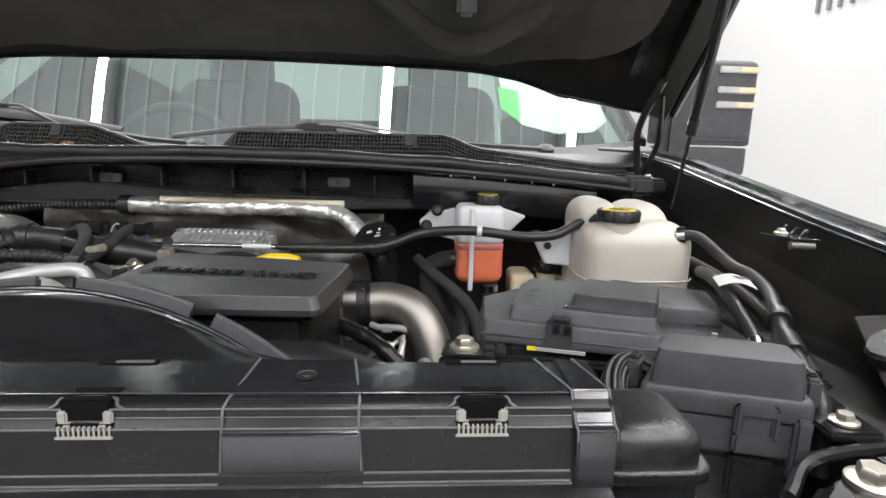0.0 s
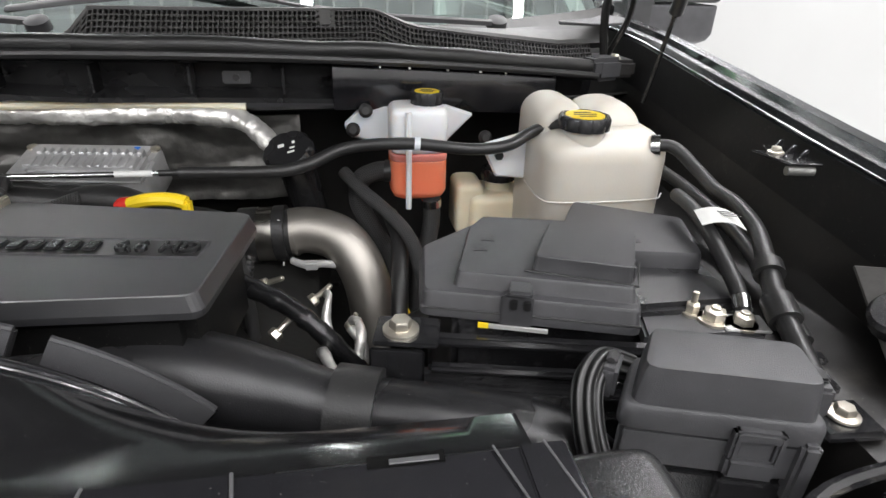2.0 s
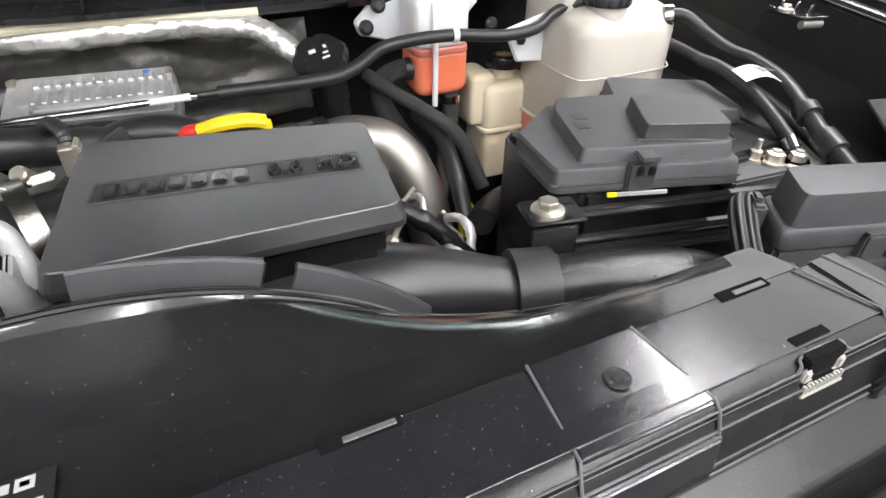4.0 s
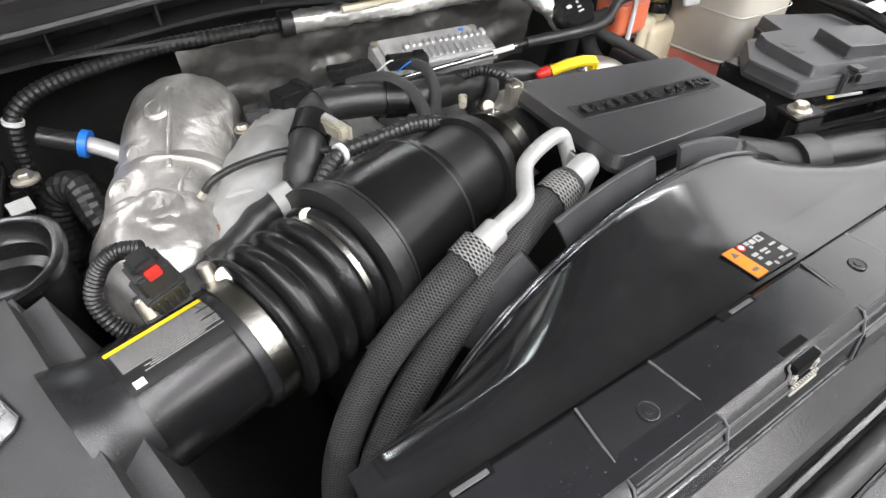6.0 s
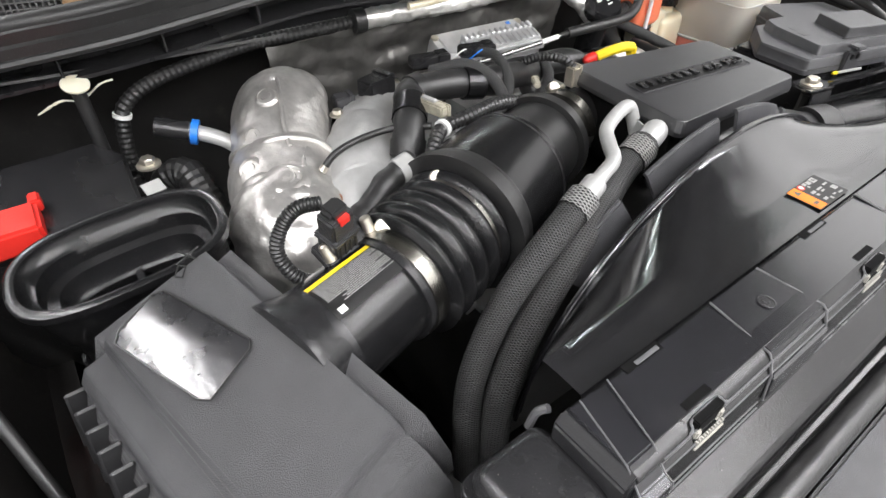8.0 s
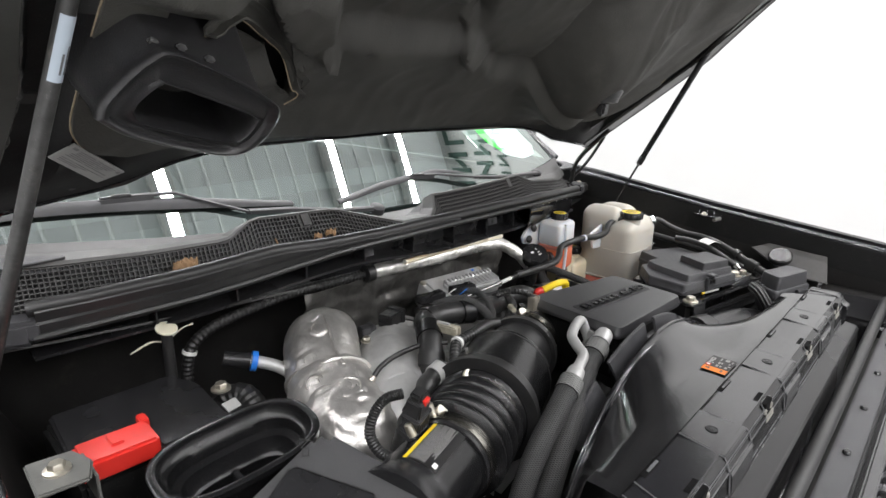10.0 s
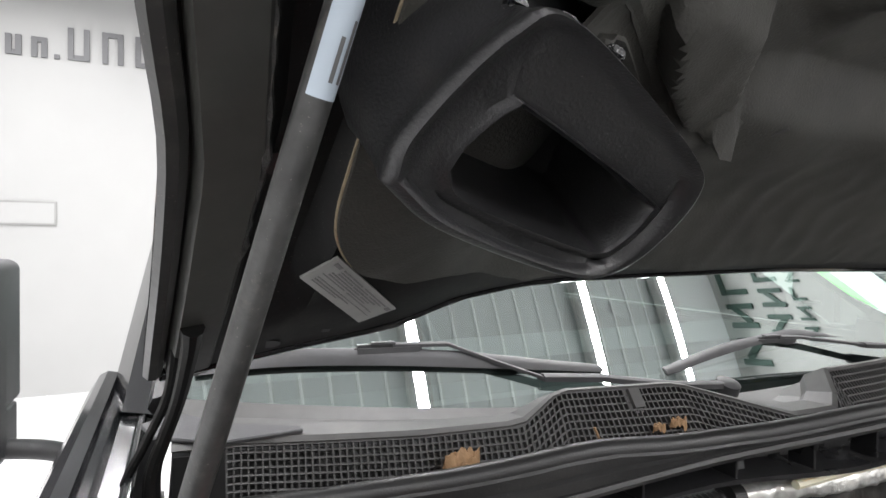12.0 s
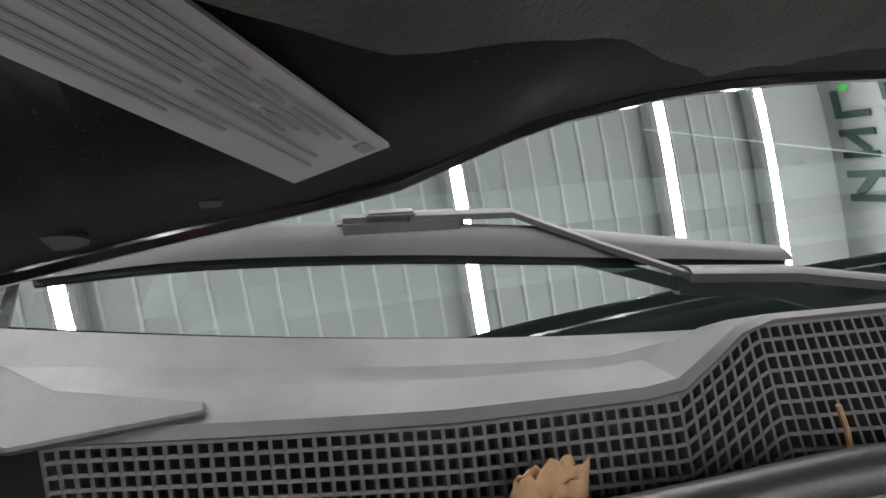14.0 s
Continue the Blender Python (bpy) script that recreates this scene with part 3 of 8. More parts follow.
    for s in (-1, 1):
        part("seal_end", obox((s * 0.80, 1.185, 1.33 - 0.02 * (s < 0)), (0.06, 0.05, 0.04), rz=s * 20, r=0.008), M_GREY, cowl)
        part("seal_end_step", obox((s * 0.775, 1.172, 1.334 - 0.02 * (s < 0)), (0.03, 0.04, 0.03), rz=s * 20, r=0.006), M_GREY, cowl)


def glass_y(x):
    return 1.19 + 0.17 * x * x


def glass_z(x):
    return 1.375 + 0.068 * x * x


def build_windshield():
    ws = thing("windshield", (0, 1.3, 1.40), "raked green-tinted windshield reflecting the strip lights", "windshield")
    rows = []
    for j in range(13):
        v = j / 12
        rows.append([(x * (1 - 0.10 * v), glass_y(x) + 0.80 * v + 0.0 * x, glass_z(x) + 0.54 * v + 0.03 * math.sin(v * 3.1416)) for x in np.linspace(-0.84, 0.84, 29)])
    g = part("glass", sheet(rows), M_GLASS, ws)
    g.visible_shadow = False
    for s in (-1, 1):
        a = [(s * 0.845, glass_y(0.84), glass_z(0.84) - 0.01), (s * 0.80, glass_y(0.8) + 0.42, glass_z(0.8) + 0.28), (s * 0.755, glass_y(0.76) + 0.84, glass_z(0.76) + 0.545)]
        part("pillar_trim", tube(a, 0.022, 8, 6), M_SATIN, ws)


build_windshield()
build_cowl()


def build_cab():
    cab = thing("cab", (0, 2.4, 0.4), "black pickup cab with dark interior behind the windshield", "truck cab")
    for s in (-1, 1):
        rows = []
        for v in np.linspace(0, 1, 7):
            rows.append([(s * (0.86 - 0.09 * v), 1.37 + 0.82 * v, 1.39 + 0.55 * v), (s * (0.90 - 0.09 * v), 1.40 + 0.82 * v, 1.39 + 0.55 * v), (s * (0.925 - 0.09 * v), 1.48 + 0.80 * v, 1.37 + 0.55 * v)])
        part("pillar", sheet(rows, 0.01), M_PAINT, cab)
        rows = []
        for y in np.linspace(1.53, 3.9, 20):
            k = 0.012 * ease((1.75 - y) / 0.25)
            rows.append([(s * (w - k), y, z) for w, z in ((0.95, 0.45), (0.995, 0.60), (1.005, 0.85), (1.0, 1.05), (0.985, 1.20), (0.972, 1.27), (0.955, 1.325), (0.935, 1.35), (0.915, 1.355))])
        part("door", sheet(rows, 0.004), M_PAINT, cab, "glossy black door skin", sharp=50)
        rows = []
        for z in np.linspace(1.36, 1.90, 8):
            f = (z - 1.36) / 0.54
            rows.append([(s * (0.925 - 0.125 * f), y, z) for y in np.linspace(1.64 + 0.74 * f, 3.7 - 0.2 * f, 12)])
        pane = part("side_window", sheet(rows, 0.003), M_GLASS, cab, "dark tinted side window")
        pane.visible_shadow = False
        part("window_trim", tube([(s * 0.928, 1.56, 1.362), (s * 0.928, 2.4, 1.366), (s * 0.926, 3.75, 1.366)], 0.008, 8, 3), M_SATIN, cab)
        part("roof_rail", tube([(s * 0.80, 2.20, 1.925), (s * 0.795, 2.8, 1.955), (s * 0.795, 3.9, 1.94)], 0.022, 10, 5), M_PAINT, cab)
        handle = part("door_handle", obox((s * 1.0, 2.75, 1.19), (0.03, 0.20, 0.035), r=0.012), M_CHROME, cab, "chrome door handle")
    part("roof", box(-0.78, 0.78, 2.05, 3.9, 1.94, 1.98, 0.015), M_PAINT, cab)
    part("rear_wall", box(-0.9, 0.9, 3.9, 3.95, 0.5, 1.5, 0.0), M_SEAT, cab)
    part("dashboard", box(-0.82, 0.82, 1.55, 1.95, 1.10, 1.36, 0.06, 3), M_SEAT, cab)
    part("cab_floor", box(-0.9, 0.9, 1.4, 3.95, 0.45, 0.5, 0.0), M_SEAT, cab)
    for x in (-0.45, 0.45):
        part("seat_back", bottle(x - 0.26, x + 0.26, 2.62, 2.80, 0.85, 1.64, 0.10, 0.5), M_SEAT, cab, sharp=80)
        part("headrest", bottle(x - 0.14, x + 0.14, 2.70, 2.82, 1.62, 1.84, 0.06, 0.5), M_SEAT, cab, sharp=80)
    ring = [(-0.45 + 0.19 * math.cos(a), 1.88 + 0.10 * math.sin(a), 1.33 + 0.165 * math.sin(a)) for a in np.linspace(0, 2 * math.pi, 41)]
    part("steering_wheel", tube(ring, 0.016, 10, sharp_line=True), M_SEAT, cab)


build_cab()


HOOD_EDGE = [(0.0, 1.562), (0.38, 1.556), (0.461, 1.551), (0.544, 1.537), (0.582, 1.524), (0.619, 1.511), (0.654, 1.505), (0.717, 1.496), (0.80, 1.482), (0.90, 1.466)]
HOOD_WIDE_LAMP = [(0.20, 0.80), (0.41, 0.84), (0.465, 0.655), (0.57, 0.683), (0.685, 0.742), (0.825, 0.822), (1.0, 0.85), (1.19, 0.872)]
HOOD_WIDE = [(0.20, 0.68), (0.30, 0.765), (0.45, 0.815), (0.75, 0.850), (0.85, 0.848), (0.95, 0.840), (1.06, 0.850), (1.19, 0.864)]


def hood_wide(y, side):
    """Half width of the hood on one side."""
    return interp(y, HOOD_WIDE_LAMP if side > 0 else HOOD_WIDE)


def inside(x, y, poly, soft):
    """Share of a raised convex patch with soft edges, its corners anticlockwise."""
    d = min(((bx - ax) * (y - ay) - (by - ay) * (x - ax)) / math.hypot(bx - ax, by - ay) for (ax, ay), (bx, by) in zip(poly, poly[1:] + poly[:1]))
    return ease(d / soft)


HEX_PAD = [(-0.475, 0.880), (-0.395, 0.905), (-0.345, 0.985), (-0.40, 1.0), (-0.468, 0.958), (-0.51, 0.904)]
FOLD_BLOCK = [(-0.185, 0.655), (0.135, 0.655), (0.19, 0.80), (0.20, 0.91), (0.23, 1.0), (-0.05, 0.985), (-0.12, 0.93)]
STRAP = [(-0.16, 0.662), (0.128, 0.662), (0.135, 0.718), (-0.16, 0.718)]


def hood_under(x, y):
    """Height of the open hood's underside frame."""
    return interp(abs(x), HOOD_EDGE) + 0.70 * (1.19 - y) + 0.02 * ease((0.62 - abs(x)) / 0.2) * ease((1.15 - y) / 0.1)


def crease(x, y, a, b, w):
    """Share of a fold along the segment a-b, w wide."""
    ux, uy = b[0] - a[0], b[1] - a[1]
    n = math.hypot(ux, uy)
    s = ((x - a[0]) * ux + (y - a[1]) * uy) / n
    d = abs((x - a[0]) * uy - (y - a[1]) * ux) / n
    return max(0.0, 1 - d / w) * ease(1 + min(s, n - s) / (w * 1.5))


def hood_liner(x, y):
    """Height of the moulded liner: a flat rear band, a recess ahead of it, folds and the covered duct."""
    z = hood_under(x, y) - 0.012
    band = interp(x, [(-0.6, 1.06), (-0.42, 1.03), (-0.345, 0.973), (-0.11, 0.974), (-0.07, 0.952), (0.1, 1.034), (0.35, 1.025), (0.6, 1.0)])
    z += 0.044 * ease((0.60 - abs(x + 0.02)) / 0.10) * ease((band - y) / 0.026) * ease((y - 0.36) / 0.06)
    z -= 0.040 * inside(x, y, HEX_PAD, 0.014) + 0.024 * inside(x, y, FOLD_BLOCK, 0.018)
    z -= 0.050 * crease(x, y, (-0.30, 0.85), (-0.10, 0.58), 0.055)
    z -= 0.036 * crease(x, y, (-0.157, 0.862), (-0.13, 0.72), 0.035)
    z -= 0.026 * crease(x, y, (-0.69, 0.795), (-0.54, 0.855), 0.035)
    z -= 0.040 * crease(x, y, (0.20, 0.78), (0.40, 0.52), 0.05)
    z -= 0.045 * crease(x, y, (0.42, 0.74), (0.60, 0.46), 0.05)
    z -= 0.012 * inside(x, y, STRAP, 0.008)
    z += 0.034 * crease(x, y, (-0.20, 0.80), (-0.10, 0.90), 0.028)
    for k in range(4):
        z += (0.030 - 0.004 * k) * (-1) ** k * crease(x, y, (0.43 - 0.03 * k, 0.80 - 0.02 * k), (0.25 + 0.012 * k, 0.57 - 0.01 * k), 0.030)
    z += 0.014 * ease((0.022 - math.hypot(x + 0.522, y - 0.782)) / 0.01)
    r = math.hypot(x - 0.40, (y - 0.90) * 0.9)
    z -= 0.17 * ease((0.23 - r) / 0.19)
    fine = noise.noise(Vector((x * 19, y * 19, 5.0)))
    z += 0.011 * noise.noise(Vector((x * 4.2, y * 4.2, 3.0))) + 0.006 * noise.noise(Vector((x * 10, y * 10, 9.0))) + 0.005 * abs(fine)
    return z


# Grey that paints in the white wall mirrored by the hood's front frame.
M_FRONT = material("wall_reflection_grey", (0.27, 0.27, 0.27), 0.35, bump=0.1, bump_scale=90, wear=0.15)
M_DUCT = material("dusty_black_duct", (0.023, 0.023, 0.024), 0.36, bump=0.25, bump_scale=500, wear=0.10, specks=0.5)
M_HINGEBASE = material("worn_hinge_steel", (0.12, 0.12, 0.118), 0.4, metal=0.4, bump=0.2, bump_scale=120, wear=0.3)
M_GREYINK = material("faded_grey_print", (0.22, 0.22, 0.22), 0.6, vary=0.1, bump=0.0)


def build_hood():
    hood = thing("hood", (0, 1.19, 1.47), "open black pickup hood with a dusty moulded liner underneath", "hood")
    ys = np.linspace(0.20, 1.19, 45)
    us = np.linspace(-1, 1, 49)
    rows = []
    for y in ys:
        rows.append([(u * hood_wide(y, u), y, hood_under(u * hood_wide(y, u), y) + 0.065 - 0.05 * abs(u) ** 8) for u in us])
    part("outer_skin", sheet(rows, 0.004), M_PAINT, hood, "glossy black painted outer skin")
    rows = []
    for y in ys:
        row = []
        halves = []
        for s in (-1, 1):
            w = hood_wide(y, s)
            halves.append(list(np.linspace(0, w - 0.15, 14)) + [w - 0.128, w - 0.115, w - 0.108, w - 0.066, w - 0.060, w - 0.054])
        for x in [-h for h in halves[0][:0:-1]] + halves[1]:
            d = hood_wide(y, x) - abs(x)
            deep = 0.030 * ease((d - 0.055) / 0.008) * ease((0.122 - d) / 0.012) * ease((1.13 - y) / 0.05)
            hollow = 0.056 * ease((d - 0.135) / 0.02) * ease((1.13 - y) / 0.04)
            row.append((x, y, hood_under(x, y) + deep + hollow))
        rows.append(row)
    part("inner_frame", sheet(rows, 0.003), M_INNER, hood, "black painted inner frame")
    for s in (-1, 1):
        rows = []
        for y in ys:
            w = hood_wide(y, s)
            rows.append([(s * (w - q), y, hood_under(w - q, y) + dz) for q, dz in ((0.057, 0.0), (0.054, -0.004), (0.024, -0.007), (0.021, -0.002), (0.019, 0.010), (0.012, 0.014), (0.009, 0.010), (0.007, 0.004))])
        part("edge_band", sheet(rows, 0.002), M_LITBAND, hood, "smooth edge band greyed for the light it catches")
        line = [(s * (hood_wide(y, s) - 0.056 + 0.003 * noise.noise(Vector((y * 60, s, 0)))), y, hood_under(0.79, y) - 0.001) for y in np.linspace(0.3, 1.12, 150)]
        part("sealer_bead", tube(line, 0.003, 6, sharp_line=True, radius=lambda q, i: 0.0026 + 0.0034 * abs(noise.noise(Vector((i * 0.8, 3, 1))))), M_SEALER, hood, "ragged bead of chipped sealer")
    rim = [(x, 1.186, hood_under(x, 1.186) - 0.001) for x in np.linspace(-0.85, 0.85, 60)]
    part("rear_hem", tube(rim, 0.006, 8, sharp_line=True), M_PAINT, hood)
    # Flat black discs give the frame's holes their shade.
    for x, y, q in ((-0.754, 1.168, 0.011), (-0.775, 0.955, 0.014), (-0.70, 1.165, 0.005)):
        part("frame_hole", lathe([(q, 0.0), (q, 0.002)], (x, y, hood_under(x, y) - 0.0042), (0, 0.57, 0.82), 24, squash=0.7), M_STICKER_SHADE, hood)
    for s in (-1, 1):
        rail = []
        for y in np.linspace(0.25, 1.185, 16):
            w = hood_wide(y, s)
            rail.append((s * (w - 0.008), y, hood_under(w, y) + 0.004))
        part("hem", tube(rail, 0.0085, 8, 3), M_BAYPAINT, hood, "folded hem with chipped sealer")
    # bare front frame ahead of the liner, with its openings
    rows = []
    for y in np.linspace(0.21, 0.478, 16):
        w = hood_wide(y, 1) - 0.004
        rows.append([(x, y, hood_under(x, y) - 0.012 - 0.010 * ease((y - 0.452) / 0.01) + 0.012 * ease((0.030 - abs(y - 0.40)) / 0.008) * ease((math.sin(x * 26) + 0.3) / 0.3)) for x in np.linspace(-0.60, w, 90)])
    # The light grey is a painted reflection of the wall.
    front = part("front_frame", sheet(rows, 0.003), M_FRONT, hood, "front frame with openings, light grey for a mirrored wall")
    for x, y in ((0.52, 0.335), (0.64, 0.375), (0.73, 0.33), (0.40, 0.335), (0.25, 0.335)):
        part("frame_opening", lathe([(0.030, 0.0), (0.030, 0.002)], (x, y, hood_under(x, y) - 0.019), (0, 0.57, 0.82), 6, squash=0.6), M_STICKER_SHADE, front)
    def liner_wide(y, s=-1):
        if s > 0 and y < 0.90:
            return hood_wide(y, 1) - 0.075 - 0.048 * ease((y - 0.6) / 0.3)
        if y < 0.98:
            return 0.732 - 0.10 * ease((0.45 - y) / 0.2)
        if y < 1.09:
            return 0.585 + 0.147 * math.sqrt(1 - ((y - 0.98) / 0.112) ** 2)
        return 0.612 - 0.13 * (y - 1.09) / 0.06
    bm = bmesh.new()
    vs = []
    tear_y = lambda x: interp(x, [(-0.66, 0.845), (-0.60, 0.862), (-0.532, 0.925), (-0.375, 1.039)])
    for y in np.concatenate([np.linspace(0.475, 0.98, 100), np.linspace(0.985, 1.09, 24), np.linspace(1.097, 1.152, 9)]):
        line = []
        for u in np.linspace(-1, 1, 241):
            x, q = u * liner_wide(y, u), y
            if -0.67 < x < -0.38:
                for edge in (tear_y(x), tear_y(x) + 0.038):
                    if abs(edge - y) < 0.0026:
                        q = edge
            line.append(bm.verts.new((x, q, hood_liner(x, q))))
        vs.append(line)
    for a, c in zip(vs, vs[1:]):
        for k in range(240):
            mid = (a[k].co + c[k + 1].co) / 2
            if not (-0.69 < mid.x < -0.36 and -0.02 < mid.y - tear_y(mid.x) < 0.06):
                bm.faces.new((a[k], a[k + 1], c[k + 1], c[k]))
                continue
            for tri in ((a[k], a[k + 1], c[k + 1]), (a[k], c[k + 1], c[k])):
                mid = (tri[0].co + tri[1].co + tri[2].co) / 3
                if not (-0.665 < mid.x < -0.385 and 0 < mid.y - tear_y(mid.x) < 0.038):
                    bm.faces.new(tri)
    bmesh.ops.delete(bm, geom=[v for v in bm.verts if not v.link_faces], context="VERTS")
    bmesh.ops.recalc_face_normals(bm, faces=bm.faces)
    bmesh.ops.solidify(bm, geom=list(bm.faces), thickness=0.006)
    liner = part("liner", bm, M_LINER, hood, "dusty grey-black moulded felt liner torn round an air duct", sharp=30)
    for s in (-1, 1):
        edge = [(s * liner_wide(y, s), y, hood_liner(s * liner_wide(y, s), y) - 0.002) for y in np.concatenate([np.linspace(0.48, 0.98, 14), np.linspace(1.0, 1.088, 8)])]
        part("liner_edge", tube(edge, 0.0012, 6, 3), M_PALE_EDGE, liner, "pale worn liner edge")
    for x, y in ((-0.479, 0.834), (-0.285, 0.98), (-0.30, 0.62), (0.10, 0.51), (0.53, 0.50), (0.60, 0.80), (-0.62, 0.55)):
        part("push_pin", lathe([(0.011, 0.004), (0.012, 0.0), (0.010, -0.003)], (x, y, hood_liner(x, y) - 0.002), (0, -0.57, -0.82), 18), M_RUBBER, liner)
    # torn edge curled down beside the duct
    tear = [(-0.612, 0.857), (-0.60, 0.866), (-0.565, 0.895), (-0.532, 0.925), (-0.48, 0.965), (-0.43, 1.003), (-0.378, 1.038), (-0.39, 1.062)]
    rows = []
    for p in smooth_line([(x, y, 0) for x, y in tear], 4):
        z = hood_liner(p.x, p.y - 0.004)
        rows.append([(p.x + 0.006, p.y - 0.010, z), (p.x, p.y, z - 0.004), (p.x - 0.008, p.y + 0.008, z - 0.015), (p.x - 0.006, p.y + 0.010, z - 0.024), (p.x + 0.004, p.y + 0.002, z - 0.026)])
    flap = part("torn_flap", sheet(rows, 0.003), M_LINER, liner, sharp=70)
    part("frayed_edge", tube([r[3] for r in rows], 0.0013, 6), M_PALE_EDGE, flap, "pale frayed edge")
    # open air duct on one side, its skewed mouth turned to the front and down
    mouth = [(-0.738, 1.628), (-0.735, 1.648), (-0.706, 1.684), (-0.675, 1.690), (-0.566, 1.650), (-0.537, 1.628), (-0.545, 1.592), (-0.572, 1.577), (-0.62, 1.584), (-0.70, 1.607)]
    hole = [(-0.704, 1.632), (-0.699, 1.644), (-0.683, 1.659), (-0.667, 1.657), (-0.570, 1.625), (-0.559, 1.615), (-0.566, 1.597), (-0.585, 1.592), (-0.66, 1.610), (-0.694, 1.621)]
    def ring(shape, k=1.0, dx=0.0, back=0.0, rise=0.0):
        line = smooth_line([(x, z, 0) for x, z in shape] + [(shape[0][0], shape[0][1], 0)], 8)[:-1]
        return [Vector((-0.638 + (p.x + 0.638) * k + dx, 0.848 - 1.0 * (p.y - 1.636) * k + back, 1.636 + (p.y - 1.636) * k + rise)) for p in line]
    rings = [ring(mouth, 1.06, -0.01, 0.10, 0.13), ring(mouth, 1.03, -0.008, 0.055, 0.05), ring(mouth, 1.02, -0.007, 0.045, 0.034), ring(mouth, 1.0, -0.006, 0.036, 0.026), ring(mouth, 0.98, -0.005, 0.024, 0.014),
             ring(mouth, 1.00, -0.002, 0.018, 0.008), ring(mouth, 1.03, 0, 0.012, 0.003), ring(mouth, 1.035, 0, 0.006, 0.001), ring(mouth, 1.02, 0, 0.001, 0.0), ring(mouth, 0.98, 0, -0.002, 0.0), ring(mouth, 0.93, 0, 0.001, 0.001), ring(mouth, 0.89, 0, 0.009, 0.003),
             ring(hole, 1.16, 0, 0.011, 0.004), ring(hole, 1.10, 0, 0.008, 0.003), ring(hole, 1.03, 0, 0.007, 0.003), ring(hole, 1.0, 0, 0.010, 0.004), ring(hole, 0.96, 0, 0.03, 0.016), ring(hole, 0.94, 0.01, 0.10, 0.07), ring(hole, 0.90, 0.05, 0.20, 0.11), ring(hole, 0.6, 0.09, 0.24, 0.11)]
    duct = part("air_duct", loft(rings), M_DUCT, hood, "black plastic hood air duct with a skewed open mouth", sharp=55)
    for x, z in ((-0.668, 1.700), (-0.64, 1.690), (-0.695, 1.704)):
        part("duct_clip", obox((x, 0.815, z), (0.011, 0.008, 0.007), ry=15, r=0.002), M_SATIN, duct)
    # drain spout under the covered duct
    zb = hood_liner(0.40, 0.90)
    sp = part("drain_spout", lathe([(0.050, 0.03), (0.046, 0.010), (0.040, 0.0), (0.036, -0.006), (0.034, -0.014), (0.020, -0.016)], (0.400, 0.905, zb + 0.006), (0, 0.05, 1), 32), M_PLASTIC, hood)
    part("spout_tab", obox((0.400, 0.905, zb - 0.022), (0.030, 0.022, 0.036), rx=8, r=0.006), M_PLASTIC, sp)
    # paper label on the frame
    n = Vector((0, 0.57, 0.82))
    c = [(-0.743, 1.070), (-0.716, 1.052), (-0.632, 1.149), (-0.668, 1.160)]
    put = lambda x, y, d: Vector((x, y, hood_under(x, y))) - n * d
    lab = part("paper_label", slab([put(x, y, 0.004) for x, y in c], 0.002, 0), M_LABEL, hood, "grey printed paper label")
    a, b2, c2, d2 = [Vector((x, y, 0)) for x, y in c]
    for v, u0, u1, th in ((0.10, 0.05, 0.13, 0.10), (0.12, 0.17, 0.46, 0.035), (0.12, 0.50, 0.88, 0.03), (0.20, 0.17, 0.60, 0.03), (0.20, 0.63, 0.84, 0.03), (0.28, 0.17, 0.38, 0.03), (0.28, 0.41, 0.78, 0.035), (0.36, 0.12, 0.55, 0.03),
                          (0.36, 0.58, 0.72, 0.03), (0.44, 0.12, 0.70, 0.03), (0.52, 0.08, 0.40, 0.03), (0.52, 0.44, 0.88, 0.03), (0.66, 0.08, 0.92, 0.02), (0.74, 0.08, 0.60, 0.03), (0.82, 0.08, 0.45, 0.025), (0.10, 0.91, 0.97, 0.12)):
        q = []
        for u, vv in ((u0, v), (u1, v), (u1, v + th), (u0, v + th)):
            p = (a.lerp(d2, u)).lerp(b2.lerp(c2, u), 1 - vv)
            q.append(put(p.x, p.y, 0.0064))
        part("print_bar", slab(q, 0.0004, 0), M_GREYINK, lab)
    for s in (-1, 1):
        h = thing("bonnet_hinge", (s * 0.80, 1.2, 1.30), "black steel hood hinge arm beside the cowl", "hinge", group="hood hinges")
        if s < 0:
            part("arm", tube([(-0.822, 1.10, 1.530), (-0.824, 1.12, 1.508), (-0.833, 1.165, 1.458), (-0.846, 1.19, 1.415), (-0.856, 1.205, 1.38), (-0.858, 1.215, 1.335)], 0.009, 10, 6, radius=lambda q, i: 0.0095 - 0.003 * math.sin(q * 3.1)), M_INNER, h)
            part("brace", tube([(-0.834, 1.13, 1.525), (-0.842, 1.175, 1.462), (-0.862, 1.20, 1.41), (-0.880, 1.215, 1.37), (-0.882, 1.22, 1.335)], 0.0045, 8, 6), M_INNER, h)
            part("base", box(-0.925, -0.848, 1.18, 1.27, 1.315, 1.343, 0.006), M_HINGEBASE, h, "worn grey steel base plate")
            part("base_tab", box(-0.896, -0.872, 1.205, 1.23, 1.343, 1.366, 0.003), M_HINGEBASE, h)
            bolt((-0.889, 1.196, 1.343), 0.008, parent=h)
            continue
        part("arm", tube([(s * 0.815, 1.215, 1.34), (s * 0.80, 1.20, 1.40), (s * 0.785, 1.16, 1.455), (s * 0.79, 1.08, 1.535)], 0.0075, 8, 6), M_BAYPAINT, h)
        part("brace", tube([(s * 0.83, 1.235, 1.345), (s * 0.83, 1.17, 1.42), (s * 0.80, 1.10, 1.51)], 0.0055, 8, 6), M_BAYPAINT, h)
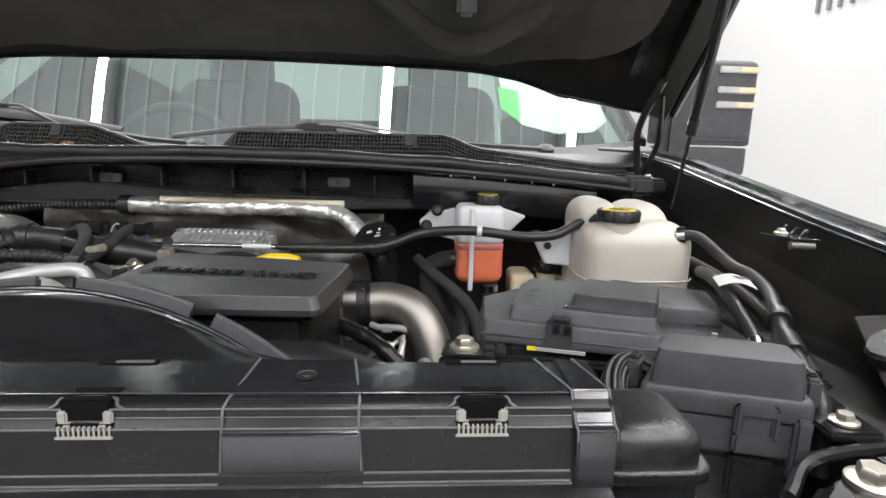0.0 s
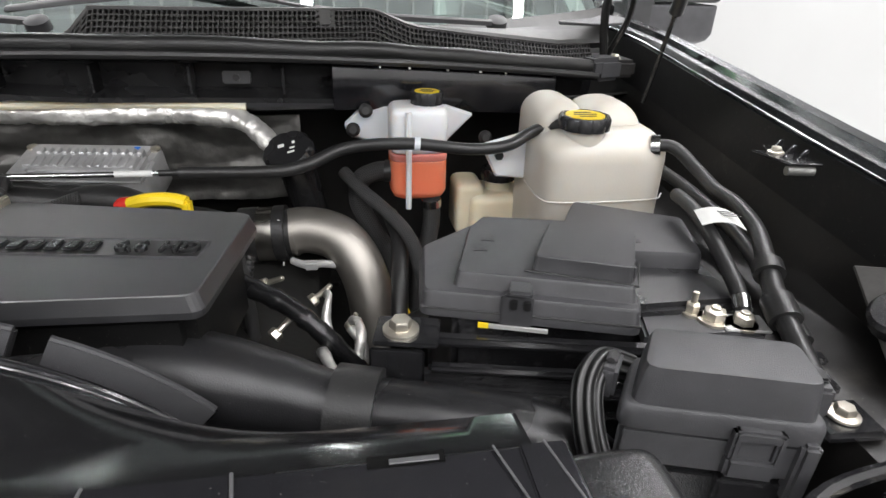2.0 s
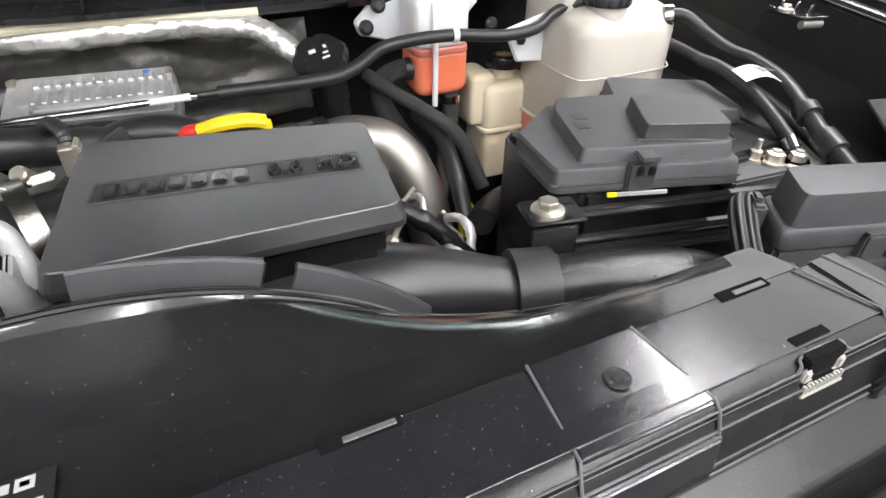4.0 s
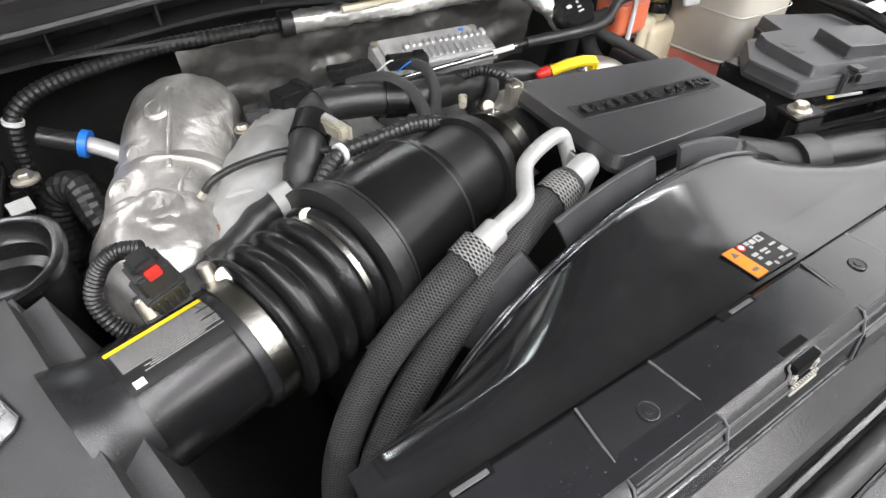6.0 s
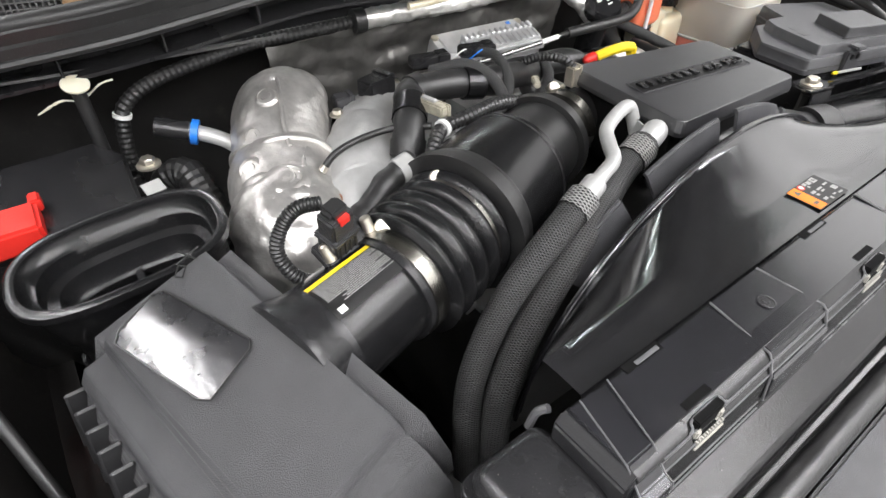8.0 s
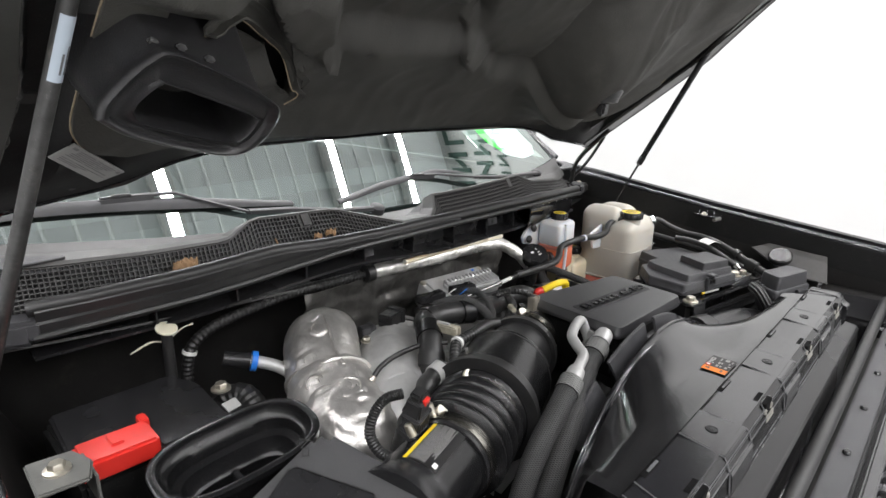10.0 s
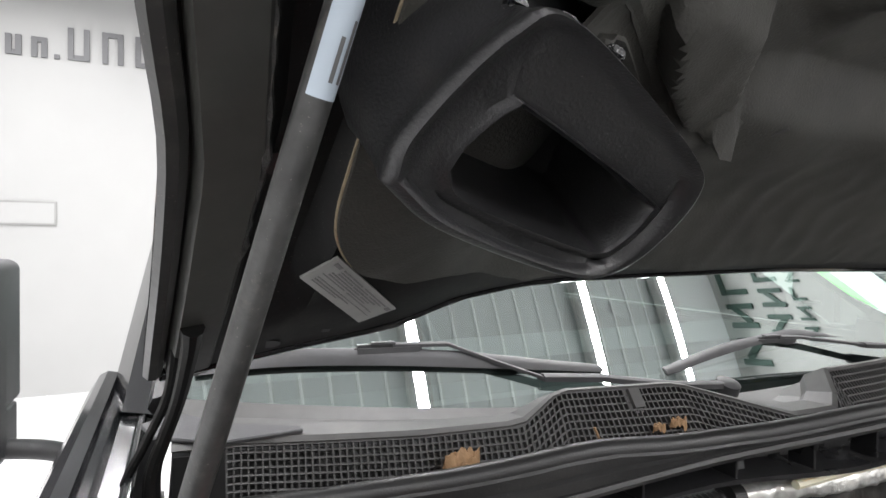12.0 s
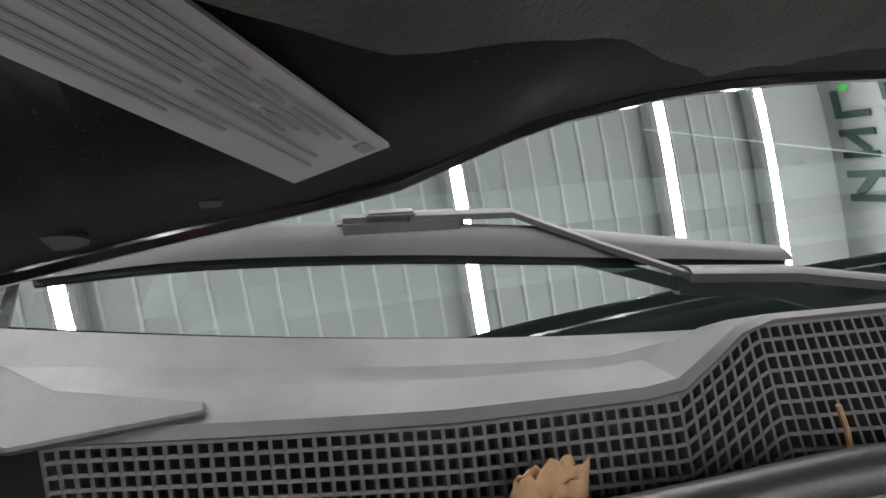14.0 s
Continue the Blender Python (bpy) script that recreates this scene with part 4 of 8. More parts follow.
        part("base", box(min(s * 0.79, s * 0.86), max(s * 0.79, s * 0.86), 1.17, 1.27, 1.315, 1.345, 0.006), M_BAYPAINT, h)
        bolt((s * 0.825, 1.19, 1.345), 0.007, parent=h)


build_hood()


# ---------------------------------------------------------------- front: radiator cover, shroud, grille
# Paler grey for the ridges and small trim round the radiator cover.
M_PALETRIM = material("paler_grey_trim", (0.085, 0.085, 0.088), 0.30, bump=0.0, vary=0.3, scale=60)
M_PALEPOST = material("pale_grey_clip_plastic", (0.30, 0.29, 0.26), 0.45, vary=0.2, bump=0.1)
M_DULLSTEEL = material("worn_grey_steel", (0.16, 0.16, 0.15), 0.42, metal=0.5, bump=0.2, bump_scale=150, vary=0.25, wear=0.3)


def build_radiator_cover():
    c = thing("radiator_cover", (0, 0.36, 1.16), "black satin plastic radiator top cover with slots and clips", "radiator cover")
    prof = [(0.408, 1.256), (0.404, 1.262), (0.352, 1.2605), (0.3455, 1.2568), (0.3445, 1.2555), (0.3448, 1.2515), (0.3440, 1.2500), (0.3420, 1.2460), (0.3405, 1.2440), (0.3385, 1.2160), (0.3370, 1.2140), (0.3370, 1.2100), (0.3355, 1.2070), (0.313, 1.2030), (0.308, 1.1990), (0.306, 1.15), (0.306, 1.05), (0.40, 1.05), (0.408, 1.2)]
    part("shell", prism(prof, -0.450, 0.450, 0.0006, 1, axis="x"), M_DEEP, c)
    part("top_skin", box(-0.448, 0.448, 0.354, 0.403, 1.2612, 1.2626, 0.0004, 1), M_COVER, c, "smooth glossy top skin")
    for x in (-0.25, 0.0, 0.25):
        p = part("raised_panel", slab([(x - 0.044, 0.3475, 1.2612), (x + 0.038, 0.3475, 1.2612), (x + 0.030, 0.404, 1.2650), (x - 0.038, 0.404, 1.2650)], 0.006, 0.0015, 2), M_COVER, c)
        part("ring", lathe([(0.0075, 0), (0.0075, 0.0006), (0.0068, 0.0008), (0.0064, 0.0003), (0.003, 0.0003), (0.0026, 0.001), (0.0012, 0.001)], (x, 0.378, 1.2636), n=24), M_SATIN, p)
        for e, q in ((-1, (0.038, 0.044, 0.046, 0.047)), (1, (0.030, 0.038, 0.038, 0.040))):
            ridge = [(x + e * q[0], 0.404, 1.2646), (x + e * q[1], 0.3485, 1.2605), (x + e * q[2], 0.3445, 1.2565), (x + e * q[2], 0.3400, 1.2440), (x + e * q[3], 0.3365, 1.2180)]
            part("edge_ridge", tube(ridge, 0.0010, 6, sharp_line=True), M_PALETRIM, p)
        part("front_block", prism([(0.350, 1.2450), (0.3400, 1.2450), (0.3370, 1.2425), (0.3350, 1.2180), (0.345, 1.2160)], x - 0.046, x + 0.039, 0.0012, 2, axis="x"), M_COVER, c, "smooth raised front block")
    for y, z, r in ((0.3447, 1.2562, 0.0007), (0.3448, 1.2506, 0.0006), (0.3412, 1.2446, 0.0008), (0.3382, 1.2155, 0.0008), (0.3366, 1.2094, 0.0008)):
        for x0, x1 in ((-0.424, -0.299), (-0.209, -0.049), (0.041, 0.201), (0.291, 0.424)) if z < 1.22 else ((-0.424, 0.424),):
            part("long_ridge", tube([(x0, y, z), (x1, y, z)], r, 6, sharp_line=True), M_PALETRIM, c)
    for x in (-0.375, -0.125, 0.122, 0.366):
        # Black blocks paint the shade inside the slots and clip recesses.
        part("slot", obox((x, 0.4025, 1.2628), (0.040, 0.0075, 0.0012), r=0), M_VOID, c)
        part("slot_tab", obox((x + 0.004, 0.4015, 1.2636), (0.026, 0.0035, 0.0012), r=0.0004, seg=1), M_PALETRIM, c)
        k = part("recess_shade", join(obox((x + 0.002, 0.3585, 1.2624), (0.028, 0.0060, 0.0014), r=0), obox((x, 0.3475, 1.2545), (0.030, 0.0075, 0.0165), r=0.001)), M_VOID, c)
        part("clip_loop", tube([(x - 0.022, 0.3447, 1.2564), (x - 0.018, 0.3462, 1.2588), (x - 0.014, 0.350, 1.2615), (x + 0.014, 0.350, 1.2615), (x + 0.018, 0.3462, 1.2588), (x + 0.022, 0.3447, 1.2564)], 0.0010, 6, 4), M_PALETRIM, k)
        for e in (-1, 1):
            part("clip_post", join(obox((x + e * 0.0135, 0.3440, 1.2515), (0.0060, 0.004, 0.0090), r=0.0012), obox((x + e * 0.0105, 0.3432, 1.2470), (0.0055, 0.004, 0.0035), r=0.001)), M_PALEPOST, k, "pale plastic clip post")
        part("clip_comb", join(obox((x, 0.3400, 1.2400), (0.034, 0.0022, 0.0018), r=0.0004), *[obox((x - 0.0150 + i * 0.0030, 0.3408, 1.2436), (0.0013, 0.0020, 0.0065), r=0) for i in range(11)]), M_PALEPOST, k, "pale plastic comb")
        part("comb_shade", obox((x, 0.3428, 1.2440), (0.034, 0.0020, 0.0085), r=0), M_VOID, k)
    for s in (-1, 1):
        part("end_bevel", prism([(s * 0.45, 1.262), (s * 0.459, 1.250), (s * 0.459, 1.21), (s * 0.45, 1.21)], 0.345, 0.408, 0.002, 2, axis="y"), M_SATIN, c)
        cap_prof = [(0.404, 1.2645), (0.354, 1.2640), (0.340, 1.2470), (0.3335, 1.2455), (0.3325, 1.2390), (0.332, 1.10), (0.38, 1.10), (0.404, 1.24)]
        part("end_corner", prism(cap_prof, min(s * 0.426, s * 0.4515), max(s * 0.426, s * 0.4515), 0.0012, 2, axis="x"), M_COVER, c, "moulded end corner")
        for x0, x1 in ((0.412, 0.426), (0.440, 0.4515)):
            part("end_ridge", tube([(s * x0, 0.404, 1.2648), (s * x1, 0.3545, 1.2640), (s * x1, 0.3402, 1.2474), (s * x1, 0.3335, 1.2455), (s * x1, 0.3325, 1.2390)], 0.0008, 6, sharp_line=True), M_PALETRIM, c)
    return c


build_radiator_cover()


def build_side_tank(s):
    """The squarish ribbed end of the radiator beside the cover."""
    d = thing("radiator_end_tank", (s * 0.485, 0.385, 0.9), "black ribbed plastic radiator end tank beside the top cover", "radiator tank", group="radiator end tanks")
    part("body", bottle(min(s * 0.452, s * 0.522), max(s * 0.452, s * 0.522), 0.348, 0.425, 0.95, 1.236, 0.014, 0.35), M_SATIN, d)
    for z in (1.205, 1.172, 1.139, 1.10):
        part("rib", bottle(min(s * 0.446, s * 0.528), max(s * 0.446, s * 0.528), 0.342, 0.431, z - 0.006, z + 0.005, 0.003, 0.35, 0.002), M_SATIN, d)
    part("pale_rubber", tube([(s * 0.447, 0.422, 1.24), (s * 0.452, 0.428, 1.232), (s * 0.456, 0.430, 1.215)], 0.0035, 8, 5), M_PALETRIM, d)


for s in (-1, 1):
    build_side_tank(s)


def build_shroud():
    sh = thing("fan_shroud", (0, 0.5, 0.8), "black plastic fan shroud with grey flaps along its arch", "fan shroud")
    xc, zc, R = -0.024, 0.946, 0.330
    N = 64
    rim = [Vector((xc + R * math.cos(a), 0.530, zc + R * math.sin(a))) for a in np.linspace(radians(172), radians(8), N + 1)]
    foot = [Vector((max(-0.425, min(0.44, xc + (p.x - xc) * 1.45)), 0.452, 1.2475)) for p in rim]
    lean = lambda x: 0.008 * ease((x + 0.05) / 0.10)
    foot = [Vector((p.x, p.y, p.z - lean(p.x))) for p in foot]
    rows = [[Vector((p.x, 0.409, 1.10)) for p in foot], [Vector((p.x, 0.409, 1.242)) for p in foot], [Vector((p.x, 0.413, 1.2475)) for p in foot], [Vector((p.x, 0.432, 1.2482 - 0.5 * lean(p.x))) for p in foot], [p.copy() for p in foot]]
    for f in (0.08, 0.2, 0.35, 0.5, 0.65, 0.8, 0.92, 0.98):
        row = []
        for p, r in zip(foot, rim):
            q = p.lerp(r, f)
            if r.z > p.z:
                q.z = p.z + (r.z - p.z) * f ** 1.7
            row.append(q)
        rows.append(row)
    rows.append([p + Vector((0, 0.0, 0.003)) for p in rim])
    rows.append([p + Vector((0, 0.006, 0.004)) for p in rim])
    rows.append([p + Vector((0, 0.008, -0.002)) for p in rim])
    rows.append([Vector((xc + (p.x - xc) * 0.95, 0.537, zc + (p.z - zc) * 0.95)) for p in rim])
    part("arch", sheet(rows), M_ARCH, sh, sharp=50)
    part("plate_crease", tube([p + Vector((0, 0, 0.0006)) for p in foot[2:-2]], 0.0016, 8, sharp_line=True), M_COVER, sh)
    part("rim_lip", tube([p + Vector((0, 0.001, 0.004)) for p in rim], 0.0024, 8, sharp_line=True), M_COVER, sh)
    part("back_panel", box(-0.44, 0.44, 0.4095, 0.4135, 0.7, 1.24, 0), M_COVER, sh)
    for a0, a1 in ((139, 121), (114, 92.5), (86, 67), (63, 41)):
        outer, inner = [], []
        for aa in np.linspace(a0, a1, 9):
            c, sn = math.cos(radians(aa)), math.sin(radians(aa))
            inner.append((xc + (R - 0.06) * c, 0.545, zc + (R - 0.06) * sn))
            outer.append((xc + (R + 0.004) * c, 0.563, zc + (R + 0.004) * sn))
        flap = part("flap", sheet([inner, outer], 0.004), M_GREY, sh, "grey rubber flap")
        lip = [Vector(p) + Vector((0, 0.000, 0.0005)) for p in outer]
        part("flap_lip", tube(lip, 0.0028, 6, 2), M_GREY, flap)
        side = [Vector(inner[-1]), Vector(outer[-1])]
        part("flap_side", tube(side, 0.0028, 6, sharp_line=True), M_SATIN, flap)
    z = 1.2500
    lab = part("warning_label", slab([(-0.067, 0.454, z), (-0.067, 0.417, z), (-0.008, 0.417, z), (-0.008, 0.454, z)], 0.0006, 0), M_STICKER_SHADE, sh, "black warning label with an orange strip")
    part("orange_strip", box(-0.066, -0.051, 0.418, 0.453, z, z + 0.0004, 0), M_ORANGE, lab)
    disc = part("prohibition_disc", lathe([(0.0040, 0), (0.0040, 0.0005)], (-0.045, 0.449, z), n=18), M_RED, lab)
    part("pale_centre", lathe([(0.0026, 0), (0.0026, 0.0008)], (-0.045, 0.449, z), n=16), M_WHITE, disc)
    for x, y, w, h in ((-0.036, 0.450, 0.005, 0.004), (-0.036, 0.445, 0.003, 0.003), (-0.029, 0.449, 0.006, 0.005), (-0.020, 0.449, 0.008, 0.007), (-0.020, 0.449, 0.004, 0.003), (-0.042, 0.437, 0.007, 0.0035), (-0.042, 0.432, 0.004, 0.003), (-0.030, 0.437, 0.009, 0.0025),
                       (-0.030, 0.433, 0.006, 0.002), (-0.042, 0.424, 0.006, 0.0035), (-0.035, 0.421, 0.003, 0.004), (-0.014, 0.429, 0.007, 0.006), (-0.016, 0.438, 0.008, 0.0022), (-0.026, 0.423, 0.005, 0.0018), (-0.017, 0.421, 0.007, 0.002)):
        part("print_bar", box(x - w / 2, x + w / 2, y - h / 2, y + h / 2, z, z + 0.0004, 0), M_INK if (x, w) == (-0.020, 0.004) else M_LABEL, lab)
    part("warning_mark", prism([(-0.0625, 0.443), (-0.0545, 0.443), (-0.0585, 0.450)], z + 0.0004, z + 0.0008, 0), M_INK, lab)
    part("book_mark", box(-0.062, -0.055, 0.424, 0.4275, z + 0.0004, z + 0.0008, 0), M_INK, lab)
    return sh


SHROUD = build_shroud()


def build_front():
    g = thing("grille_surround", (0, 0.15, 0.8), "black plastic deflector panel and barred grille ahead of the radiator", "grille")
    part("seal_tube", tube([(-0.75, 0.290, 1.180), (0, 0.287, 1.183), (0.75, 0.290, 1.180)], 0.0105, 12, 8), M_RUBBER, g, "round black rubber seal")
    part("trough", box(-0.78, 0.78, 0.27, 0.30, 1.12, 1.135, 0.003), M_DARK, g)
    part("deflector", box(-0.78, 0.78, 0.236, 0.275, 1.150, 1.160, 0.003), M_GREY, g, "flat grey deflector panel")
    part("upper_trim", prism([(0.234, 1.150), (0.234, 1.163), (0.226, 1.168), (0.212, 1.160), (0.208, 1.145)], -0.80, 0.80, 0.002, 2, axis="x"), M_COVER, g)
    part("trim_line", tube([(-0.8, 0.236, 1.1615), (0.8, 0.236, 1.1615)], 0.0014, 6, sharp_line=True), M_STICKER_SHADE, g)
    for x in np.arange(-0.66, 0.67, 0.165):
        part("push_pin", lathe([(0.008, 0), (0.008, 0.002), (0.005, 0.0045)], (x, 0.256, 1.1602), n=16, squash=0.7), M_SATIN, g)
    for x in np.arange(-0.60, 0.61, 0.036):
        part("bar", obox((x, 0.150, 1.125), (0.016, 0.125, 0.010), rx=14, r=0.002, seg=1), M_GREY, g)
    # Black block stands for the shade behind the bars.
    part("grille_shade", box(-0.7, 0.7, 0.06, 0.215, 0.95, 1.06, 0), M_STICKER_SHADE, g)
    part("front_trim", obox((0, 0.085, 1.10), (1.40, 0.03, 0.03), r=0.008), M_PAINT, g)


build_front()


# ---------------------------------------------------------------- engine
def build_engine_block():
    e = thing("engine_block", (0, 0.9, 0.6), "dark engine block and valve covers under the hoses", "engine block")
    part("block", box(-0.30, 0.30, 0.66, 1.06, 0.62, 1.02, 0.03), M_DARK, e)
    part("valve_cover", obox((-0.23, 0.88, 1.06), (0.16, 0.42, 0.10), ry=-18, r=0.02), M_ALU, e, "dull cast aluminium cover")
    part("valve_cover", obox((0.22, 0.90, 1.04), (0.16, 0.36, 0.10), ry=18, r=0.02), M_DARK, e)
    part("plenum", obox((0.0, 0.93, 1.10), (0.26, 0.20, 0.12), r=0.03), M_ALU, e, "grey cast intake plenum")


build_engine_block()


def build_engine_cover():
    c = thing("engine_cover", (0.1, 0.68, 1.12), "dark grey plastic engine cover with a recessed letter plate", "engine cover")
    out = [(-0.034, 0.604), (0.224, 0.592), (0.247, 0.757), (-0.014, 0.815)]
    soft = round_poly(out, 0.014, 5)
    part("lid", lid_loft(soft, ((0.975, 1.232), (0.997, 1.233), (1.0, 1.235), (1.0, 1.2395), (0.997, 1.2405), (0.966, 1.2530), (0.958, 1.2540), (0.90, 1.2542))), M_ENGCOVER, c, sharp=12)
    part("skirt", prism([(0.105 + (x - 0.105) * 0.88, 0.69 + (y - 0.69) * 0.86) for x, y in out], 1.14, 1.232, 0.01), M_INNER, c)
    m = pose(0.106, 0.690, 1.2542, 0, 0, -8.5)
    rim = [turn(obox((0, s * 0.0165, 0), (0.214, 0.003, 0.003), r=0.001), m) for s in (-1, 1)] + [turn(obox((s * 0.1065, 0, 0), (0.003, 0.030, 0.003), r=0.001), m) for s in (-1, 1)]
    plate = part("letter_plate", turn(box(-0.106, 0.106, -0.016, 0.016, -0.004, 0.0006, 0.001), m), M_STICKER_SHADE, c, "black recessed plate")
    part("plate_rim", join(*rim), M_GREY, plate)
    for i in range(7):
        part("raised_letter_bar", turn(obox((-0.092 + i * 0.0165, 0, 0.0018), (0.0125, 0.018, 0.004), r=0.0018), m), M_SATIN, plate)
    for word, x0, size in (("6.6", 0.028, 0.0245), ("HD", 0.068, 0.0245)):
        cu = bpy.data.curves.new("raised_number", "FONT")
        cu.body, cu.size, cu.extrude, cu.bevel_depth = word, size, 0.0022, 0.0003
        cu.materials.append(M_SATIN)
        ob = new("raised_number", cu)
        ob.parent = plate
        ob.matrix_basis = Matrix.Translation(-ORIGIN[plate]) @ m @ pose(x0, -0.0085, 0.0018)
    return c


build_engine_cover()
AXIS = [(-0.56, 0.612, 1.185), (-0.425, 0.648, 1.186), (-0.332, 0.678, 1.188), (-0.265, 0.704, 1.19), (-0.160, 0.742, 1.19), (-0.08, 0.770, 1.188), (-0.015, 0.788, 1.185)]


def build_intake():
    t = thing("intake_tube", (-0.3, 0.66, 1.1), "black air intake tube with ribbed bellows and steel clamps", "intake tube")
    a = [Vector(p) for p in AXIS]
    part("sensor_pipe", tube([a[0], a[0].lerp(a[1], 0.5), a[1]], 0.057, 40, 4), M_DEEP, t, "smooth black sensor pipe")
    d = a[2] - a[1]
    dd = d.normalized()
    n = 64
    line = [a[1] + d * (i / n) for i in range(n + 1)]
    part("bellows", tube(line, 0.06, 44, sharp_line=True, radius=lambda s, i: 0.062 + 0.013 * (abs(math.sin((s * 0.84 + 0.08) * math.pi * 5)) ** 0.6)), M_DEEP, t, "ribbed black rubber bellows", sharp=80)
    part("flange", join(tube([a[2] + dd * 0.004, a[2] + dd * 0.016], 0.090, 48, sharp_line=True), tube([a[2] + dd * 0.016, a[2] + dd * 0.028], 0.085, 48, sharp_line=True)), M_RUBBER, t, "wide black rubber flange")
    e = [a[2] + dd * 0.02, a[3], a[3].lerp(a[4], 0.35), a[3].lerp(a[4], 0.62)]
    part("resonator", tube(e, 0.08, 56, 10, radius=lambda s, i: 0.083 - 0.003 * s - 0.006 * ease((s - 0.94) / 0.06)), M_DEEP, t, "smooth black cylindrical resonator")
    for s0, r0 in ((0.10, 0.0836), (0.90, 0.0812)):
        q = e[0].lerp(e[-1], s0)
        part("moulding_line", tube([q - dd * 0.0015, q + dd * 0.0015], r0, 56, sharp_line=True), M_RUBBER, t)
    part("dome", tube([a[3].lerp(a[4], 0.55), a[4], a[4].lerp(a[5], 0.6)], 0.07, 48, 8, radius=lambda s, i: 0.0625 - 0.002 * s), M_RUBBER, t, "smooth rubber end sleeve")
    part("dome_band", join(tube([a[4].lerp(a[5], 0.42), a[4].lerp(a[5], 0.60)], 0.0690, 48, sharp_line=True), tube([a[4].lerp(a[5], 0.60), a[4].lerp(a[5], 0.68)], 0.063, 48, sharp_line=True)), M_RUBBER, t, "raised rubber end ring")
    part("end_cone", tube([a[4].lerp(a[5], 0.66), a[5], a[6]], 0.05, 40, 8, radius=lambda s, i: 0.060 - 0.022 * ease(s * 1.6)), M_RUBBER, t)
    part("outlet", tube([a[5], a[6], (0.04, 0.80, 1.19), (0.06, 0.82, 1.17)], 0.036, 28, 6), M_RUBBER, t)
    for p, r, w in ((a[1] - dd * 0.012, 0.0625, 0.009), (a[2] - dd * 0.018, 0.069, 0.008), (a[5] + dd * 0.016, 0.0545, 0.009)):
        cl = part("hose_clamp", tube([p - dd * w, p + dd * w], r, 48, sharp_line=True), M_CLAMP, t, "polished steel hose clamp")
        top = p + Vector((0.004, 0.022, r * 0.93))
        part("clamp_screw", join(lathe([(0.0085, -0.010), (0.0085, 0.004), (0.007, 0.006)], top, (-0.35, -0.6, 0.7), 14), obox(tuple(top + Vector((0.012, 0.002, -0.006))), (0.022, 0.016, 0.008), rz=20, rx=-20, r=0.002)), M_ZINC, cl)
    part("pipe_collar", tube([a[1] - dd * 0.030, a[1] - dd * 0.021], 0.0605, 48, sharp_line=True), M_SATIN, t)
    # printed warning sheet wrapped on the pipe
    u = (a[1] - a[0]).normalized()
    side = u.cross(Vector((0, 0, 1))).normalized()
    up = side.cross(u)
    def on(s, deg, r):
        return a[0] + u * s + (up * math.cos(radians(deg)) + side * math.sin(radians(deg))) * r
    def patch(s0, s1, d0, d1, r):
        return sheet([[on(s, g, r) for g in np.linspace(d0, d1, 9)] for s in np.linspace(s0, s1, 3)])
    lab = part("warning_label", patch(0.030, 0.116, -16, 31, 0.0577), M_STICKER_SHADE, t, "black warning label with a yellow strip and white print")
    part("yellow_strip", patch(0.031, 0.115, -15.5, -10, 0.0580), M_YELLOW, lab)
    text = random.Random(7)
    for i in range(16):
        g, q = -8.6 + i * 1.85, 0.034
        end = 0.1135 if i % 5 < 4 else 0.098
        while q < end - 0.003:
            run = min(end, q + text.uniform(0.003, 0.011))
            part("print_bar", patch(q, run, g, g + 0.7, 0.0580), M_LABEL, lab) if not (i > 11 and q < 0.046) else None
            q = run + 0.0009
    part("book_mark", patch(0.035, 0.043, 22, 28, 0.0580), M_WHITE, lab)
    # airflow sensor on top
    s = thing("airflow_sensor", tuple(on(0.105, -30, 0.058)), "black airflow sensor plug with a red lock tab", "sensor")
    c = on(0.094, -34, 0.066)
    part("base", obox(tuple(on(0.10, -32, 0.060)), (0.062, 0.038, 0.010), rz=14, rx=28, r=0.002), M_PLASTIC, s)
    m = Matrix.Translation(c) @ pose(0, 0, 0, 14, -10, 14) @ Matrix.Scale(0.8, 4)
    body = part("plug", turn(join(box(-0.019, 0.019, -0.016, 0.016, 0, 0.030, 0.003), box(-0.017, 0.017, -0.014, 0.014, 0.03, 0.066, 0.003), box(-0.021, 0.021, -0.018, 0.018, 0.026, 0.034, 0.002)), m), M_PLASTIC, s)
    for q in (-0.012, -0.004, 0.004, 0.012):
        part("plug_rib", turn(box(q - 0.0012, q + 0.0012, -0.0185, -0.012, 0.004, 0.026, 0.0005, 1), m), M_PLASTIC, body)
    part("lock_tab", turn(box(-0.006, 0.008, -0.016, -0.008, 0.058, 0.0685, 0.001), m), M_RED, body, "red lock tab")
    part("boot", turn(box(-0.013, 0.013, -0.010, 0.012, 0.064, 0.078, 0.004), m), M_RUBBER, body)
    part("lead", tube([(-0.482, 0.690, 1.281), (-0.502, 0.700, 1.278), (-0.519, 0.704, 1.262), (-0.530, 0.700, 1.238), (-0.522, 0.688, 1.212), (-0.50, 0.675, 1.198)], 0.007, 10, 14, radius=lambda q, i: 0.0065 + 0.0012 * (i % 2)), M_RUBBER, s, "corrugated sensor lead")
    for q in (0.075, 0.128):
        part("screw", lathe([(0.006, 0), (0.006, 0.016), (0.004, 0.018)], on(q, -27, 0.060), on(q, -27, 1) - on(q, -27, 0), 12), M_ZINC, s)
    return t


build_intake()


M_PANEL = material("smooth_mottled_panel", (0.016, 0.016, 0.017), 0.17, bump=0.25, bump_scale=38, vary=0.2, wear=0.05, specks=0.4, ior=1.5)
